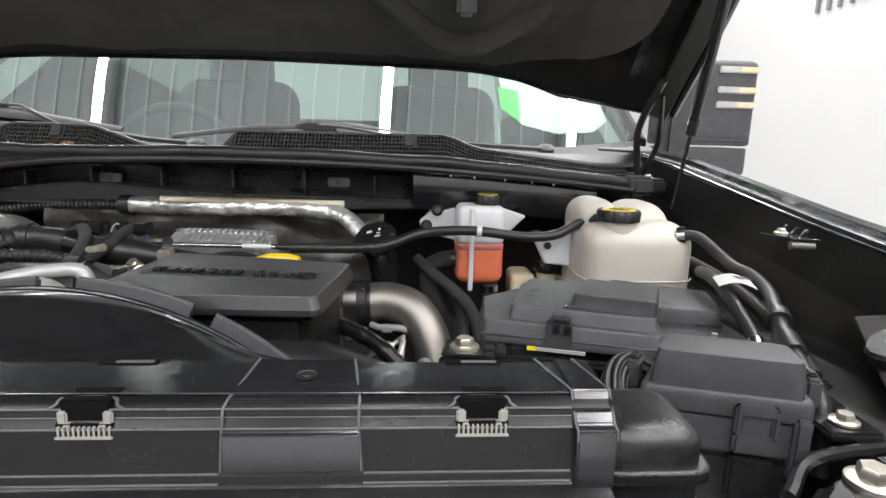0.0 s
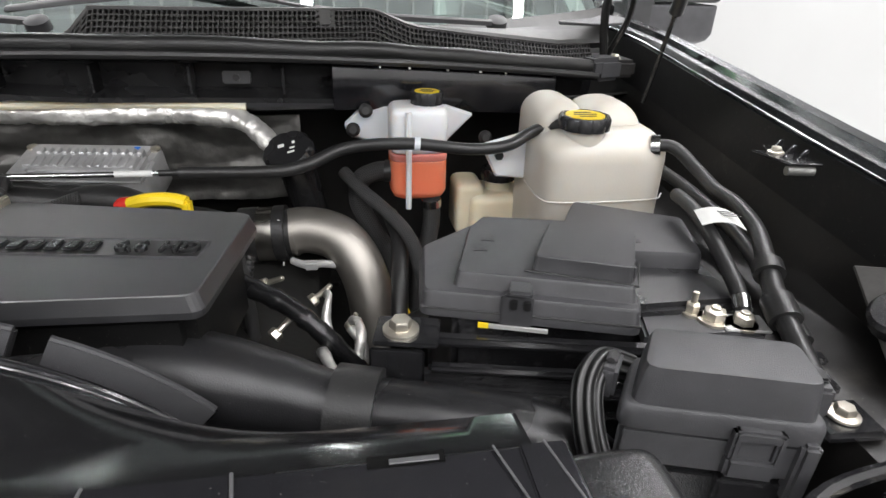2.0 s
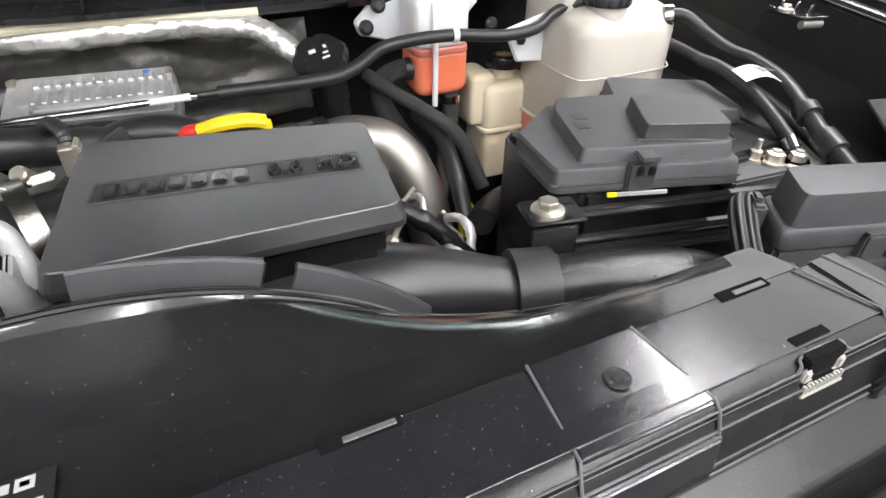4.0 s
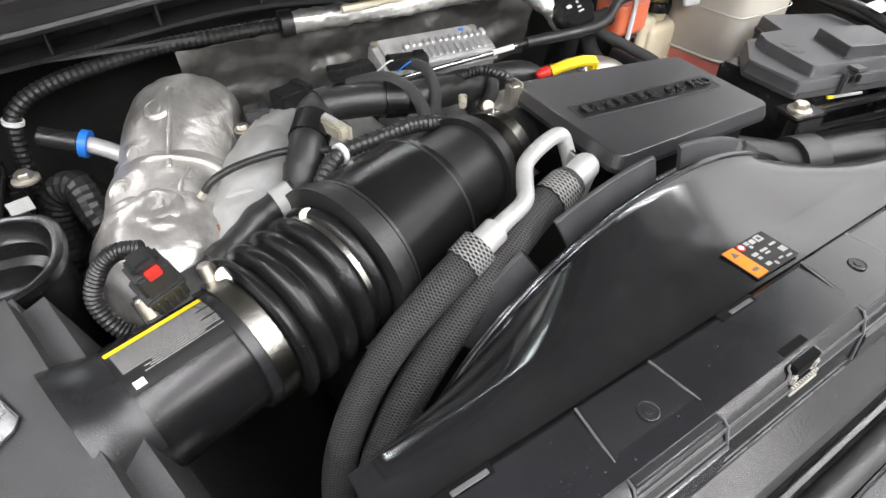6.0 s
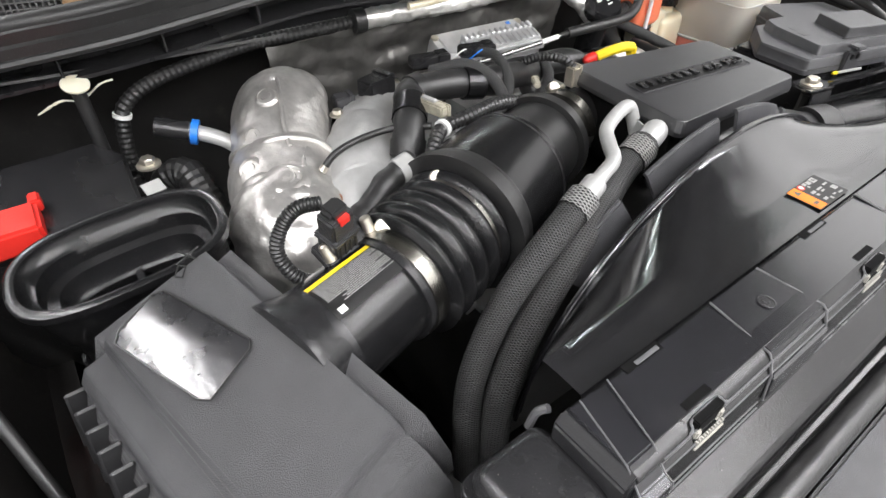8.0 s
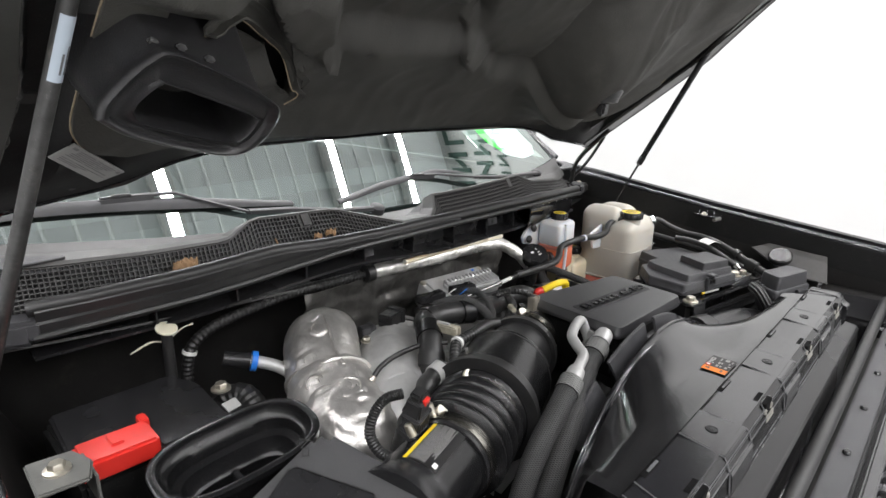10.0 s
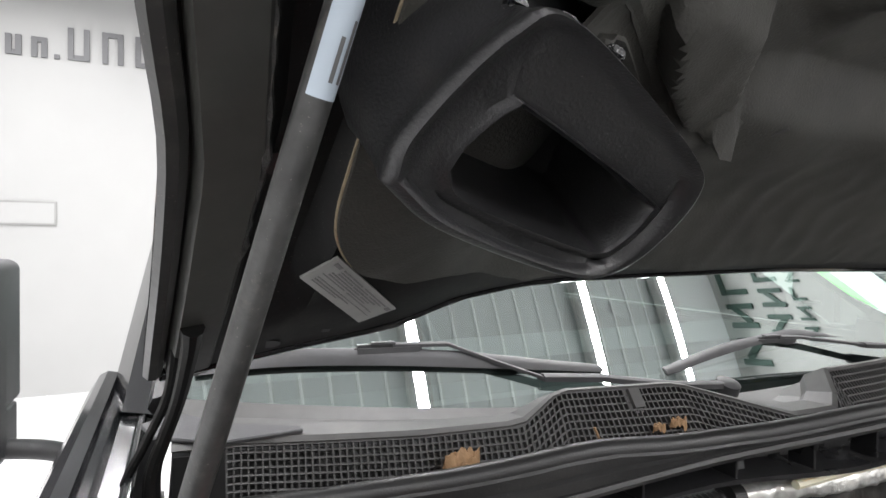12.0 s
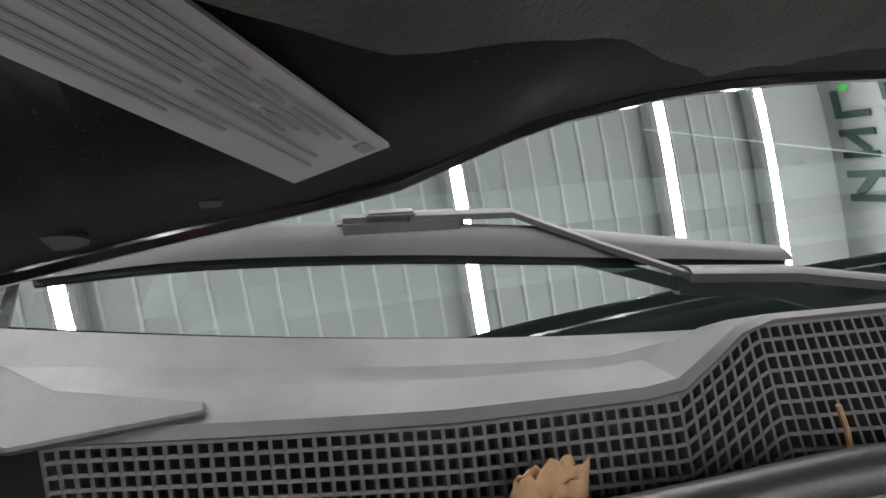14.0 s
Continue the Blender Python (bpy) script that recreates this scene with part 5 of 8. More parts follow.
M_GRAIN = material("grained_black_plastic", (0.047, 0.047, 0.049), 0.36, bump=0.8, bump_scale=1200, vary=0.15, wear=0.05)


def build_airbox():
    b = thing("air_filter_box", (-0.61, 0.6, 0.9), "black plastic air filter box with sloping lid and side ribs", "air filter box")
    lo = [(-0.486, 0.452), (-0.552, 0.760), (-0.735, 0.746), (-0.690, 0.425)]
    mid = [(-0.489, 0.456), (-0.554, 0.758), (-0.732, 0.742), (-0.684, 0.432)]
    hi = [(-0.510, 0.474), (-0.572, 0.748), (-0.712, 0.722), (-0.652, 0.456)]
    hz = [1.222, 1.260, 1.216, 1.184]
    rings = [[(x, y, 1.105) for x, y in lo], [(x, y, 1.155) for x, y in mid], [(x, y, z) for (x, y), z in zip(hi, hz)]]
    part("lid", bevelled(loft(rings), 0.020, 6, 20), M_GRAIN, b, "grained black plastic lid", sharp=80)
    n = (Vector((*hi[1], hz[1])) - Vector((*hi[0], hz[0]))).cross(Vector((*hi[3], hz[3])) - Vector((*hi[0], hz[0]))).normalized()
    n = n if n.z > 0 else -n
    lay = lambda x, y: Vector((x, y, hz[0] + 0.0012 - (n.x * (x - hi[0][0]) + n.y * (y - hi[0][1])) / n.z))
    c = [lay(*q) for q in ((-0.641, 0.714), (-0.676, 0.700), (-0.683, 0.690), (-0.646, 0.602), (-0.638, 0.595), (-0.596, 0.612), (-0.592, 0.619), (-0.632, 0.710))]
    part("smooth_panel", slab(c, 0.001, 0), M_PANEL, b, "smooth glossy inset panel")
    part("panel_line", tube([p + Vector((0, 0, 0.0006)) for p in c + c[:1]], 0.0010, 6, sharp_line=True), M_STICKER_SHADE, b)
    collar = [Vector(AXIS[0]) + (Vector(AXIS[0]) - Vector(AXIS[1])) * k for k in (0.06, -0.04, -0.14, -0.22)]
    part("outlet_collar", tube(collar, 0.06, 36, 6, radius=lambda q, i: 0.066 - 0.0085 * ease(q * 1.15)), M_SATIN, b, "flared outlet collar")
    for (ax, ay), (bx, by) in (((-0.607, 0.741), (-0.596, 0.722)), ((-0.613, 0.729), (-0.590, 0.734)), ((-0.612, 0.727), (-0.619, 0.718)), ((-0.619, 0.718), (-0.614, 0.713)), ((-0.614, 0.713), (-0.607, 0.722)), ((-0.607, 0.722), (-0.612, 0.727))):
        part("moulded_stroke", tube([lay(ax, ay) - Vector((0, 0, 0.0008)), lay(bx, by) - Vector((0, 0, 0.0008))], 0.0007, 6, sharp_line=True), M_STICKER_SHADE, b)
    part("base", prism([(-0.61 + (x + 0.61) * 0.95, 0.6 + (y - 0.6) * 0.96) for x, y in lo], 0.86, 1.098, 0.01), M_PLASTIC, b)
    part("rim", prism([(-0.61 + (x + 0.61) * 1.02, 0.6 + (y - 0.6) * 1.015) for x, y in lo], 1.092, 1.108, 0.003), M_PLASTIC, b)
    a, e = Vector((-0.735, 0.742, 0)), Vector((-0.690, 0.43, 0))
    for i in range(12):
        p = a.lerp(e, (i + 0.5) / 12)
        part("side_rib", obox((p.x - 0.004, p.y, 1.118), (0.020, 0.0045, 0.075), rz=8, ry=8, r=0.002, seg=1), M_PLASTIC, b)
    a, e = Vector((-0.560, 0.752, 0)), Vector((-0.497, 0.455, 0))
    for i in (2, 5, 8):
        p = a.lerp(e, i / 9)
        part("gusset", prism([(0, 0), (0.06, 0), (0, 0.08)], -0.003, 0.003, 0.001, 1, axis="y"), M_PLASTIC, b).location = (p.x - ORIGIN[b].x, p.y - ORIGIN[b].y, 1.10 - ORIGIN[b].z)


build_airbox()


def build_snorkel():
    s = thing("intake_scoop", (-0.65, 0.81, 0.95), "open oval black plastic air intake mouth", "air intake")
    m = pose(-0.648, 0.822, 1.222, 3, -5, -4)
    def oval(a, b, z, n=44):
        pts = []
        for k in range(n):
            t = 2 * math.pi * k / n
            c, sn = math.cos(t), math.sin(t)
            pts.append(Vector((a * math.copysign(abs(c) ** 0.62, c), b * math.copysign(abs(sn) ** 0.78, sn), z)))
        return [m @ p for p in pts]
    rings = [oval(0.080, 0.046, -0.25), oval(0.084, 0.05, -0.07), oval(0.094, 0.056, -0.06), oval(0.098, 0.060, -0.012), oval(0.106, 0.068, -0.008), oval(0.106, 0.068, 0.0), oval(0.103, 0.065, 0.002),
             oval(0.096, 0.058, 0.0), oval(0.093, 0.055, -0.014), oval(0.086, 0.049, -0.018), oval(0.084, 0.047, -0.034), oval(0.074, 0.038, -0.038), oval(0.070, 0.034, -0.060), oval(0.064, 0.029, -0.064), oval(0.060, 0.026, -0.23)]
    part("mouth", loft(rings), M_DEEP, s, sharp=50)
    part("inner_rib", turn(box(-0.004, 0.004, -0.03, 0.03, -0.12, -0.06, 0.001), m), M_SATIN, s)
    for k in range(6):
        part("stay", turn(box(-0.075 + k * 0.03, -0.072 + k * 0.03, -0.062, -0.05, -0.17, -0.065, 0.001), m), M_SATIN, s)


build_snorkel()


# ---------------------------------------------------------------- battery side
def build_battery_right():
    b = thing("battery", (0.57, 0.68, 0.98), "battery under a stepped dark grey plastic cover", "battery")
    part("case", box(0.435, 0.745, 0.632, 0.80, 0.98, 1.188, 0.006), M_SATIN, b)
    rp = lambda pts, r=0.008: round_poly(pts, r, 4)
    part("cover", lid_loft(rp([(0.404, 0.648), (0.604, 0.586), (0.640, 0.70), (0.638, 0.76), (0.49, 0.80), (0.416, 0.745)], 0.012), ((0.985, 1.186), (1.0, 1.187), (1.0, 1.194), (0.988, 1.196), (0.975, 1.210), (0.955, 1.213), (0.94, 1.213))), M_GREY, b, "stepped dark grey cover", sharp=30)
    part("cover_step", lid_loft(rp([(0.436, 0.652), (0.602, 0.600), (0.634, 0.69), (0.632, 0.752), (0.492, 0.784), (0.470, 0.755)]), ((1.0, 1.208), (1.0, 1.212), (0.985, 1.214), (0.965, 1.226), (0.945, 1.2285), (0.93, 1.2285))), M_GREY, b, sharp=30)
    part("raised_pad", lid_loft(rp([(0.512, 0.646), (0.600, 0.612), (0.636, 0.682), (0.552, 0.722)], 0.005), ((1.0, 1.224), (1.0, 1.230), (0.985, 1.232), (0.965, 1.2445), (0.94, 1.2455))), M_GREY, b, sharp=30)
    for k in range(5):
        part("pad_notch", obox((0.604 + k * 0.0057, 0.622 + k * 0.0130, 1.234), (0.006, 0.004, 0.016), rz=65, r=0.001, seg=1), M_GREY, b)
    part("step_groove", tube([(0.505, 0.648, 1.2295), (0.604, 0.608, 1.2280), (0.626, 0.652, 1.2280)], 0.0012, 6, sharp_line=True), M_STICKER_SHADE, b)
    part("front_line", tube([(0.408, 0.646, 1.1965), (0.478, 0.6255, 1.1965), (0.602, 0.5875, 1.1965)], 0.0012, 6, sharp_line=True), M_STICKER_SHADE, b)
    part("rear_cover", lid_loft(rp([(0.600, 0.800), (0.645, 0.715), (0.734, 0.698), (0.766, 0.800), (0.640, 0.870)], 0.010), ((1.0, 1.13), (1.0, 1.176), (1.02, 1.178), (1.02, 1.185), (0.995, 1.187), (0.975, 1.203), (0.95, 1.207))), M_GREY, b, "dark grey rear block", sharp=30)
    for x, y in ((0.455, 0.690), (0.467, 0.712)):
        part("moulded_mark", obox((x + 0.02, y + 0.012, 1.2286), (0.014, 0.016, 0.0008), rz=-14, r=0), M_PLASTIC, b)
    for x, y, rz in ((0.672, 0.740, -14),):
        part("moulded_arrow", obox((x, y, 1.2072), (0.007, 0.009, 0.0008), rz=rz, r=0), M_STICKER_SHADE, b)
    lt = part("latch", obox((0.492, 0.620, 1.202), (0.030, 0.010, 0.038), rz=-17, r=0.002), M_GREY, b)
    part("latch_tongue", obox((0.493, 0.617, 1.227), (0.022, 0.022, 0.006), rz=-17, r=0.002), M_GREY, lt)
    for e in (-1, 1):
        part("latch_slot", obox((0.493 + e * 0.006, 0.6135 - e * 0.0018, 1.212), (0.007, 0.004, 0.010), rz=-17, r=0.001), M_STICKER_SHADE, lt)
    part("pale_label", obox((0.489, 0.6145, 1.1865), (0.064, 0.003, 0.0035), rz=-17, r=0), M_LABEL, b, "pale printed label strip")
    part("yellow_tip", obox((0.4615, 0.6225, 1.1868), (0.010, 0.0035, 0.004), rz=-17, r=0), M_YELLOW, b)
    deck = part("terminal_deck", prism([(0.618, 0.600), (0.742, 0.590), (0.752, 0.66), (0.64, 0.675)], 1.158, 1.176, 0.003), M_GREY, b)
    for x, y, r in ((0.684, 0.632, 0.007), (0.700, 0.618, 0.011), (0.724, 0.606, 0.010)):
        part("terminal_nut", join(lathe([(r * 1.5, 0), (r * 1.5, 0.003)], (x, y, 1.176), n=20), lathe([(r, 0.003), (r, 0.012), (r * 0.6, 0.014)], (x, y, 1.176), n=6), lathe([(r * 0.45, 0.012), (r * 0.45, 0.026 if r < 0.008 else 0.016)], (x, y, 1.176), n=12)), M_ZINC, deck, "bright terminal nut")
    part("bus_bar", obox((0.726, 0.607, 1.1775), (0.045, 0.03, 0.003), rz=-12, r=0.001), M_ALU, deck)
    tray = thing("battery_tray", (0.57, 0.6, 0.85), "black battery tray with a hold-down bar in front", "battery tray")
    part("bar", obox((0.575, 0.590, 1.174), (0.40, 0.016, 0.010), rz=-12, r=0.004), M_GLOSS, tray, "glossy black hold-down bar")
    part("lower_bar", obox((0.585, 0.576, 1.150), (0.36, 0.012, 0.008), rz=-12, r=0.003), M_GLOSS, tray)
    part("front", obox((0.575, 0.585, 1.06), (0.38, 0.018, 0.16), rz=-12, r=0.004), M_SATIN, tray)
    for z in (1.128, 1.104):
        part("front_ledge", obox((0.573, 0.575, z), (0.37, 0.010, 0.006), rz=-12, r=0.002), M_SATIN, tray)
    for i in range(4):
        part("web", obox((0.455 + i * 0.08, 0.601 - i * 0.017, 1.09), (0.006, 0.012, 0.08), rz=-12, r=0.001, seg=1), M_SATIN, tray)
    part("corner_plate", obox((0.390, 0.626, 1.183), (0.060, 0.045, 0.005), rz=-12, r=0.002), M_GLOSS, tray)
    part("corner_flange", obox((0.378, 0.602, 1.160), (0.050, 0.004, 0.045), rz=-12, r=0.002), M_GLOSS, tray)
    part("corner_post", tube([(0.385, 0.622, 1.17), (0.385, 0.625, 1.0)], 0.012, 10), M_DARK, tray)
    bolt((0.384, 0.625, 1.1855), 0.011)


build_battery_right()


def build_fuse_box():
    f = thing("fuse_box", (0.6, 0.475, 1.0), "black plastic fuse box with a raised lid", "fuse box")
    out = [(0.537, 0.482), (0.570, 0.530), (0.678, 0.494), (0.663, 0.443)]
    grow = lambda k: [(0.612 + (x - 0.612) * k, 0.487 + (y - 0.487) * k) for x, y in out]
    part("lid", lid_loft(round_poly(grow(1.0), 0.010, 4), ((1.0, 1.208), (0.99, 1.218), (0.95, 1.236), (0.92, 1.2415), (0.88, 1.242))), M_GREY, f, "dark grey raised lid")
    part("rim", lid_loft(round_poly(grow(1.12), 0.010, 4), ((0.985, 1.188), (1.0, 1.190), (1.0, 1.202), (0.985, 1.206), (0.955, 1.2085), (0.94, 1.209))), M_GREY, f, "proud lid rim")
    part("skirt", prism(grow(1.07), 1.150, 1.190, 0.005), M_GREY, f)
    part("body", prism(grow(1.0), 1.00, 1.152, 0.006), M_SATIN, f)
    k = pose(0.624, 0.4515, 1.180, 0, 0, -17.2)
    latch = part("latch", turn(join(box(-0.018, 0.018, -0.007, 0.004, -0.024, -0.004, 0.003), box(-0.018, -0.012, -0.007, 0.004, -0.006, 0.022, 0.002), box(0.012, 0.018, -0.007, 0.004, -0.006, 0.022, 0.002), box(-0.018, 0.018, -0.0065, 0.004, 0.012, 0.022, 0.002)), k), M_GREY, f, "framed front latch")
    part("latch_window", turn(box(-0.012, 0.012, -0.0035, 0.003, -0.006, 0.014, 0.001), k), M_GREY, latch)
    part("latch_column", turn(box(-0.018, 0.018, -0.004, 0.012, -0.10, -0.028, 0.003), k), M_SATIN, f)
    part("corner_post", turn(box(0.030, 0.044, -0.006, 0.010, -0.045, 0.014, 0.003), k), M_GREY, f)
    for x, y, rz in ((0.541, 0.522, 55), (0.690, 0.480, 70)):
        ear = part("side_ear", obox((x, y, 1.204), (0.032, 0.014, 0.028), rz=rz, r=0.003), M_GREY, f)
        part("ear_hook", obox((x, y, 1.2195), (0.016, 0.009, 0.005), rz=rz, r=0.002), M_SATIN, ear)


build_fuse_box()


def cap(at, r, mark, parent, h=0.018, lobes=10):
    prof = [(r * 0.92, 0), (r * 0.94, h * 0.8), (r * 0.88, h), (r * 0.76, h), (r * 0.74, h * 0.93)]
    c = part("cap", lathe(prof, at, n=80, lobes=lobes, lobe=0.07), M_SATIN, parent, "black lobed screw cap with a yellow mark", sharp=50)
    face = part("cap_face", lathe([(r * 0.74, 0), (r * 0.74, 0.0016)], (at[0], at[1], at[2] + h * 0.93), n=36), mark, c)
    for k in (-1, 0, 1):
        part("cap_print", obox((at[0], at[1] + k * r * 0.3, at[2] + h * 0.93 + 0.0018), (r * (0.9 - 0.25 * abs(k)), r * 0.13, 0.0005), r=0), M_STICKER_SHADE if mark is M_YELLOW else M_YELLOW if k == 0 else M_LABEL, face)
    return c


def rounded(x0, x1, y0, y1, z0, z1, r=0.02, turn_deg=0):
    bm = box(x0, x1, y0, y1, z0, z1, r, 4)
    if turn_deg:
        c = Vector(((x0 + x1) / 2, (y0 + y1) / 2, 0))
        turn(bm, Matrix.Translation(c) @ pose(0, 0, 0, 0, 0, turn_deg) @ Matrix.Translation(-c))
    return bm


def build_tanks():
    t = thing("coolant_tank", (0.69, 0.97, 0.98), "milky white plastic coolant expansion tank, partly filled", "coolant tank")
    part("body", bottle(0.604, 0.792, 0.880, 1.06, 1.10, 1.292, 0.040, 0.42), M_TANK, t, "milky white tank body", sharp=80)
    part("shoulder", bottle(0.606, 0.682, 0.935, 1.055, 1.15, 1.324, 0.034, 0.55), M_TANK, t, sharp=80)
    part("shoulder", bottle(0.672, 0.768, 0.930, 1.052, 1.15, 1.320, 0.042, 0.55), M_TANK, t, sharp=80)
    part("filled_base", bottle(0.606, 0.790, 0.882, 1.058, 0.98, 1.112, 0.006, 0.42), M_COOLANT_DIM, t, "lower tank tinted by red coolant", sharp=80)
    part("weld_seam", bottle(0.600, 0.796, 0.876, 1.064, 1.108, 1.112, 0.0015, 0.42, 0.001), M_TANK, t, sharp=80)
    part("neck", lathe([(0.030, -0.02), (0.030, 0.016)], (0.664, 0.918, 1.284), n=28), M_TANK, t)
    part("tank_line", tube([(0.604, 0.97, 1.20), (0.604, 0.90, 1.20), (0.63, 0.879, 1.20), (0.76, 0.879, 1.20), (0.79, 0.90, 1.20)], 0.0012, 6, 5), M_TANK, t)
    ear = part("mounting_ear", slab([(0.535, 0.985, 1.255), (0.61, 0.985, 1.275), (0.61, 0.985, 1.20), (0.56, 0.985, 1.205)], 0.008, 0.003), M_MILK, t)
    part("ear_bolt", lathe([(0.007, 0), (0.007, 0.008)], (0.563, 0.980, 1.238), (0, -1, 0.1), 6), M_STICKER_SHADE, ear)
    cap((0.664, 0.918, 1.294), 0.036, M_YELLOW, t)
    r = thing("surge_bottle", (0.45, 1.04, 1.1), "frosted plastic bottle half full of orange coolant", "coolant bottle")
    part("upper", bottle(0.405, 0.492, 1.0, 1.075, 1.232, 1.302, 0.012, 0.35), M_MILK, r, "frosted upper half")
    w = part("wing", slab([(0.338, 1.078, 1.262), (0.375, 1.078, 1.297), (0.41, 1.078, 1.29), (0.50, 1.078, 1.29), (0.545, 1.078, 1.275), (0.50, 1.078, 1.23), (0.41, 1.078, 1.225), (0.345, 1.078, 1.242)], 0.010, 0.003), M_MILK, r, "frosted mounting wings")
    for x, z in ((0.372, 1.285), (0.352, 1.256), (0.563, 1.24)):
        part("grommet", lathe([(0.011, 0), (0.011, 0.004), (0.006, 0.008)], (x, 1.068, z), (0, -1, 0.2), 16), M_RUBBER, w)
    part("liquid", bottle(0.405, 0.492, 1.0, 1.075, 1.158, 1.224, 0.004, 0.40, 0.016), M_COOLANT, r, "bright orange-red coolant")
    part("foam_line", bottle(0.4048, 0.4922, 0.9998, 1.0752, 1.222, 1.234, 0.003, 0.38, 0.003), M_COOLANT_DIM, r, "paler band at the liquid level")
    part("front_rib", tube([(0.431, 0.999, 1.298), (0.431, 0.994, 1.23), (0.431, 0.996, 1.15)], 0.0045, 8), M_MILK, r)
    part("neck", lathe([(0.02, -0.01), (0.02, 0.01)], (0.463, 1.041, 1.298), n=24), M_MILK, r)
    cap((0.463, 1.041, 1.302), 0.025, M_YELLOW, r)
    b = thing("brake_reservoir", (0.58, 1.06, 0.98), "cream plastic brake fluid reservoir with black cap", "brake reservoir")
    part("body", bottle(0.534, 0.637, 1.018, 1.110, 1.078, 1.156, 0.016, 0.3), M_CREAM, b, "cream upper half", sharp=70)
    part("lower_body", bottle(0.539, 0.632, 1.023, 1.105, 0.98, 1.076, 0.004, 0.3), M_CREAM, b, "cream lower half", sharp=70)
    part("side_lobe", bottle(0.512, 0.560, 1.03, 1.105, 1.084, 1.172, 0.012, 0.35), M_CREAM, b, sharp=70)
    part("seam", bottle(0.530, 0.641, 1.014, 1.114, 1.073, 1.081, 0.002, 0.3, 0.002), M_CREAM, b)
    part("neck", lathe([(0.021, -0.012), (0.021, 0.02)], (0.588, 1.062, 1.154), n=24), M_CREAM, b)
    cap((0.588, 1.062, 1.172), 0.029, M_STICKER_SHADE, b, lobes=16)


build_tanks()
GROUP = "hoses and pipes of the engine bay"


def hose(name, pts, r, mat, label, category="hose", n=14, step=7, radius=None, clamps=()):
    """A hose as a thing with its run and, where given, its clamps at shares of its length."""
    t = thing(name, pts[0], label, category, group=GROUP)
    part("run", tube(pts, r, n, step, radius), mat, t, sharp=60)
    line = smooth_line(pts, step)
    for c, m, w in clamps:
        i = max(1, min(len(line) - 2, round(c * (len(line) - 1))))
        d = (line[i + 1] - line[i - 1]).normalized()
        part("clamp", tube([line[i] - d * w, line[i] + d * w], r * 1.13, 20, sharp_line=True), m, t)
    return t


def ribs(r):
    return lambda s, i: r + 0.0024 * (i % 2)


def conduit(name, pts, r, label, pitch=0.0042, clamps=()):
    """A corrugated conduit with rings at an even pitch along its whole run."""
    fine = smooth_line(pts, 30)
    line, left = [fine[0]], pitch
    for a, b in zip(fine, fine[1:]):
        d = (b - a).length
        while d >= left:
            a = a.lerp(b, left / d)
            line.append(a)
            d, left = (b - a).length, pitch
        left -= d
    t = thing(name, pts[0], label, "cable", group=GROUP)
    part("run", tube(line, r, 14, sharp_line=True, radius=lambda s, i: r + (0.0008 if i % 2 else -0.0008)), M_RUBBER, t, sharp=20)
    for c, m, w in clamps:
        i = max(1, min(len(line) - 2, round(c * (len(line) - 1))))
        d = (line[i + 1] - line[i - 1]).normalized()
        part("clamp", tube([line[i] - d * w, line[i] + d * w], r * 1.3, 20, sharp_line=True), m, t)
    return t


pipe = hose("charge_pipe", [(0.243, 0.952, 1.137), (0.285, 0.951, 1.141), (0.330, 0.935, 1.128), (0.360, 0.905, 1.08), (0.371, 0.875, 1.0), (0.372, 0.86, 0.85)], 0.0335, M_STEEL, "brushed stainless steel charge pipe elbow", "pipe", 32, 10)
part("rolled_bead", tube([(0.259, 0.952, 1.1385), (0.263, 0.952, 1.139)], 0.0348, 32, sharp_line=True), M_STEEL, pipe)
coupler = thing("coupler_hose", (0.20, 0.955, 1.136), "black rubber coupler with steel band on the charge pipe", "hose", group=GROUP)
part("sleeve", tube([(0.130, 0.955, 1.134), (0.196, 0.955, 1.135), (0.258, 0.952, 1.138)], 0.0345, 36, 4), M_RUBBER, coupler)
part("rubber_ring", tube([(0.186, 0.955, 1.135), (0.190, 0.955, 1.135), (0.208, 0.955, 1.136), (0.211, 0.955, 1.136)], 0.0395, 36, sharp_line=True), M_RUBBER, coupler)
part("steel_band", tube([(0.211, 0.955, 1.136), (0.236, 0.953, 1.137)], 0.0385, 36, sharp_line=True), M_CLAMP, coupler, "wide brushed steel band")
part("rubber_ring", tube([(0.236, 0.953, 1.137), (0.252, 0.952, 1.138)], 0.0402, 36, sharp_line=True), M_RUBBER, coupler)
for g in (-62, -50, 58):
    c = Vector((0.199 if g < -55 else 0.244, 0.955 - 0.0405 * math.cos(radians(g)), 1.136 - 0.0405 * math.sin(radians(g))))
    part("print_bar", obox(tuple(c), (0.003, 0.0012, 0.014), rx=-g, r=0), M_LABEL, coupler)
solid("pipe_clip", join(tube([(0.258, 0.915, 1.112), (0.275, 0.905, 1.110), (0.300, 0.905, 1.110), (0.318, 0.91, 1.104)], 0.0055, 10, 5), obox((0.285, 0.902, 1.110), (0.022, 0.010, 0.014), r=0.003), tube([(0.318, 0.91, 1.104), (0.335, 0.915, 1.096), (0.338, 0.918, 1.085)], 0.0025, 8, 5)), M_ALU, "small bright clip under the charge pipe", "clip")
FOIL_RUN = [(-0.207, 1.092, 1.283), (-0.11, 1.080, 1.284), (-0.03, 1.068, 1.284), (0.06, 1.062, 1.286), (0.14, 1.056, 1.284), (0.195, 1.045, 1.276), (0.235, 1.018, 1.248), (0.255, 1.0, 1.215)]
FOIL = thing("foil_wrapped_pipe", FOIL_RUN[0], "pipe in a crinkled silver foil sleeve", "pipe", group=GROUP)
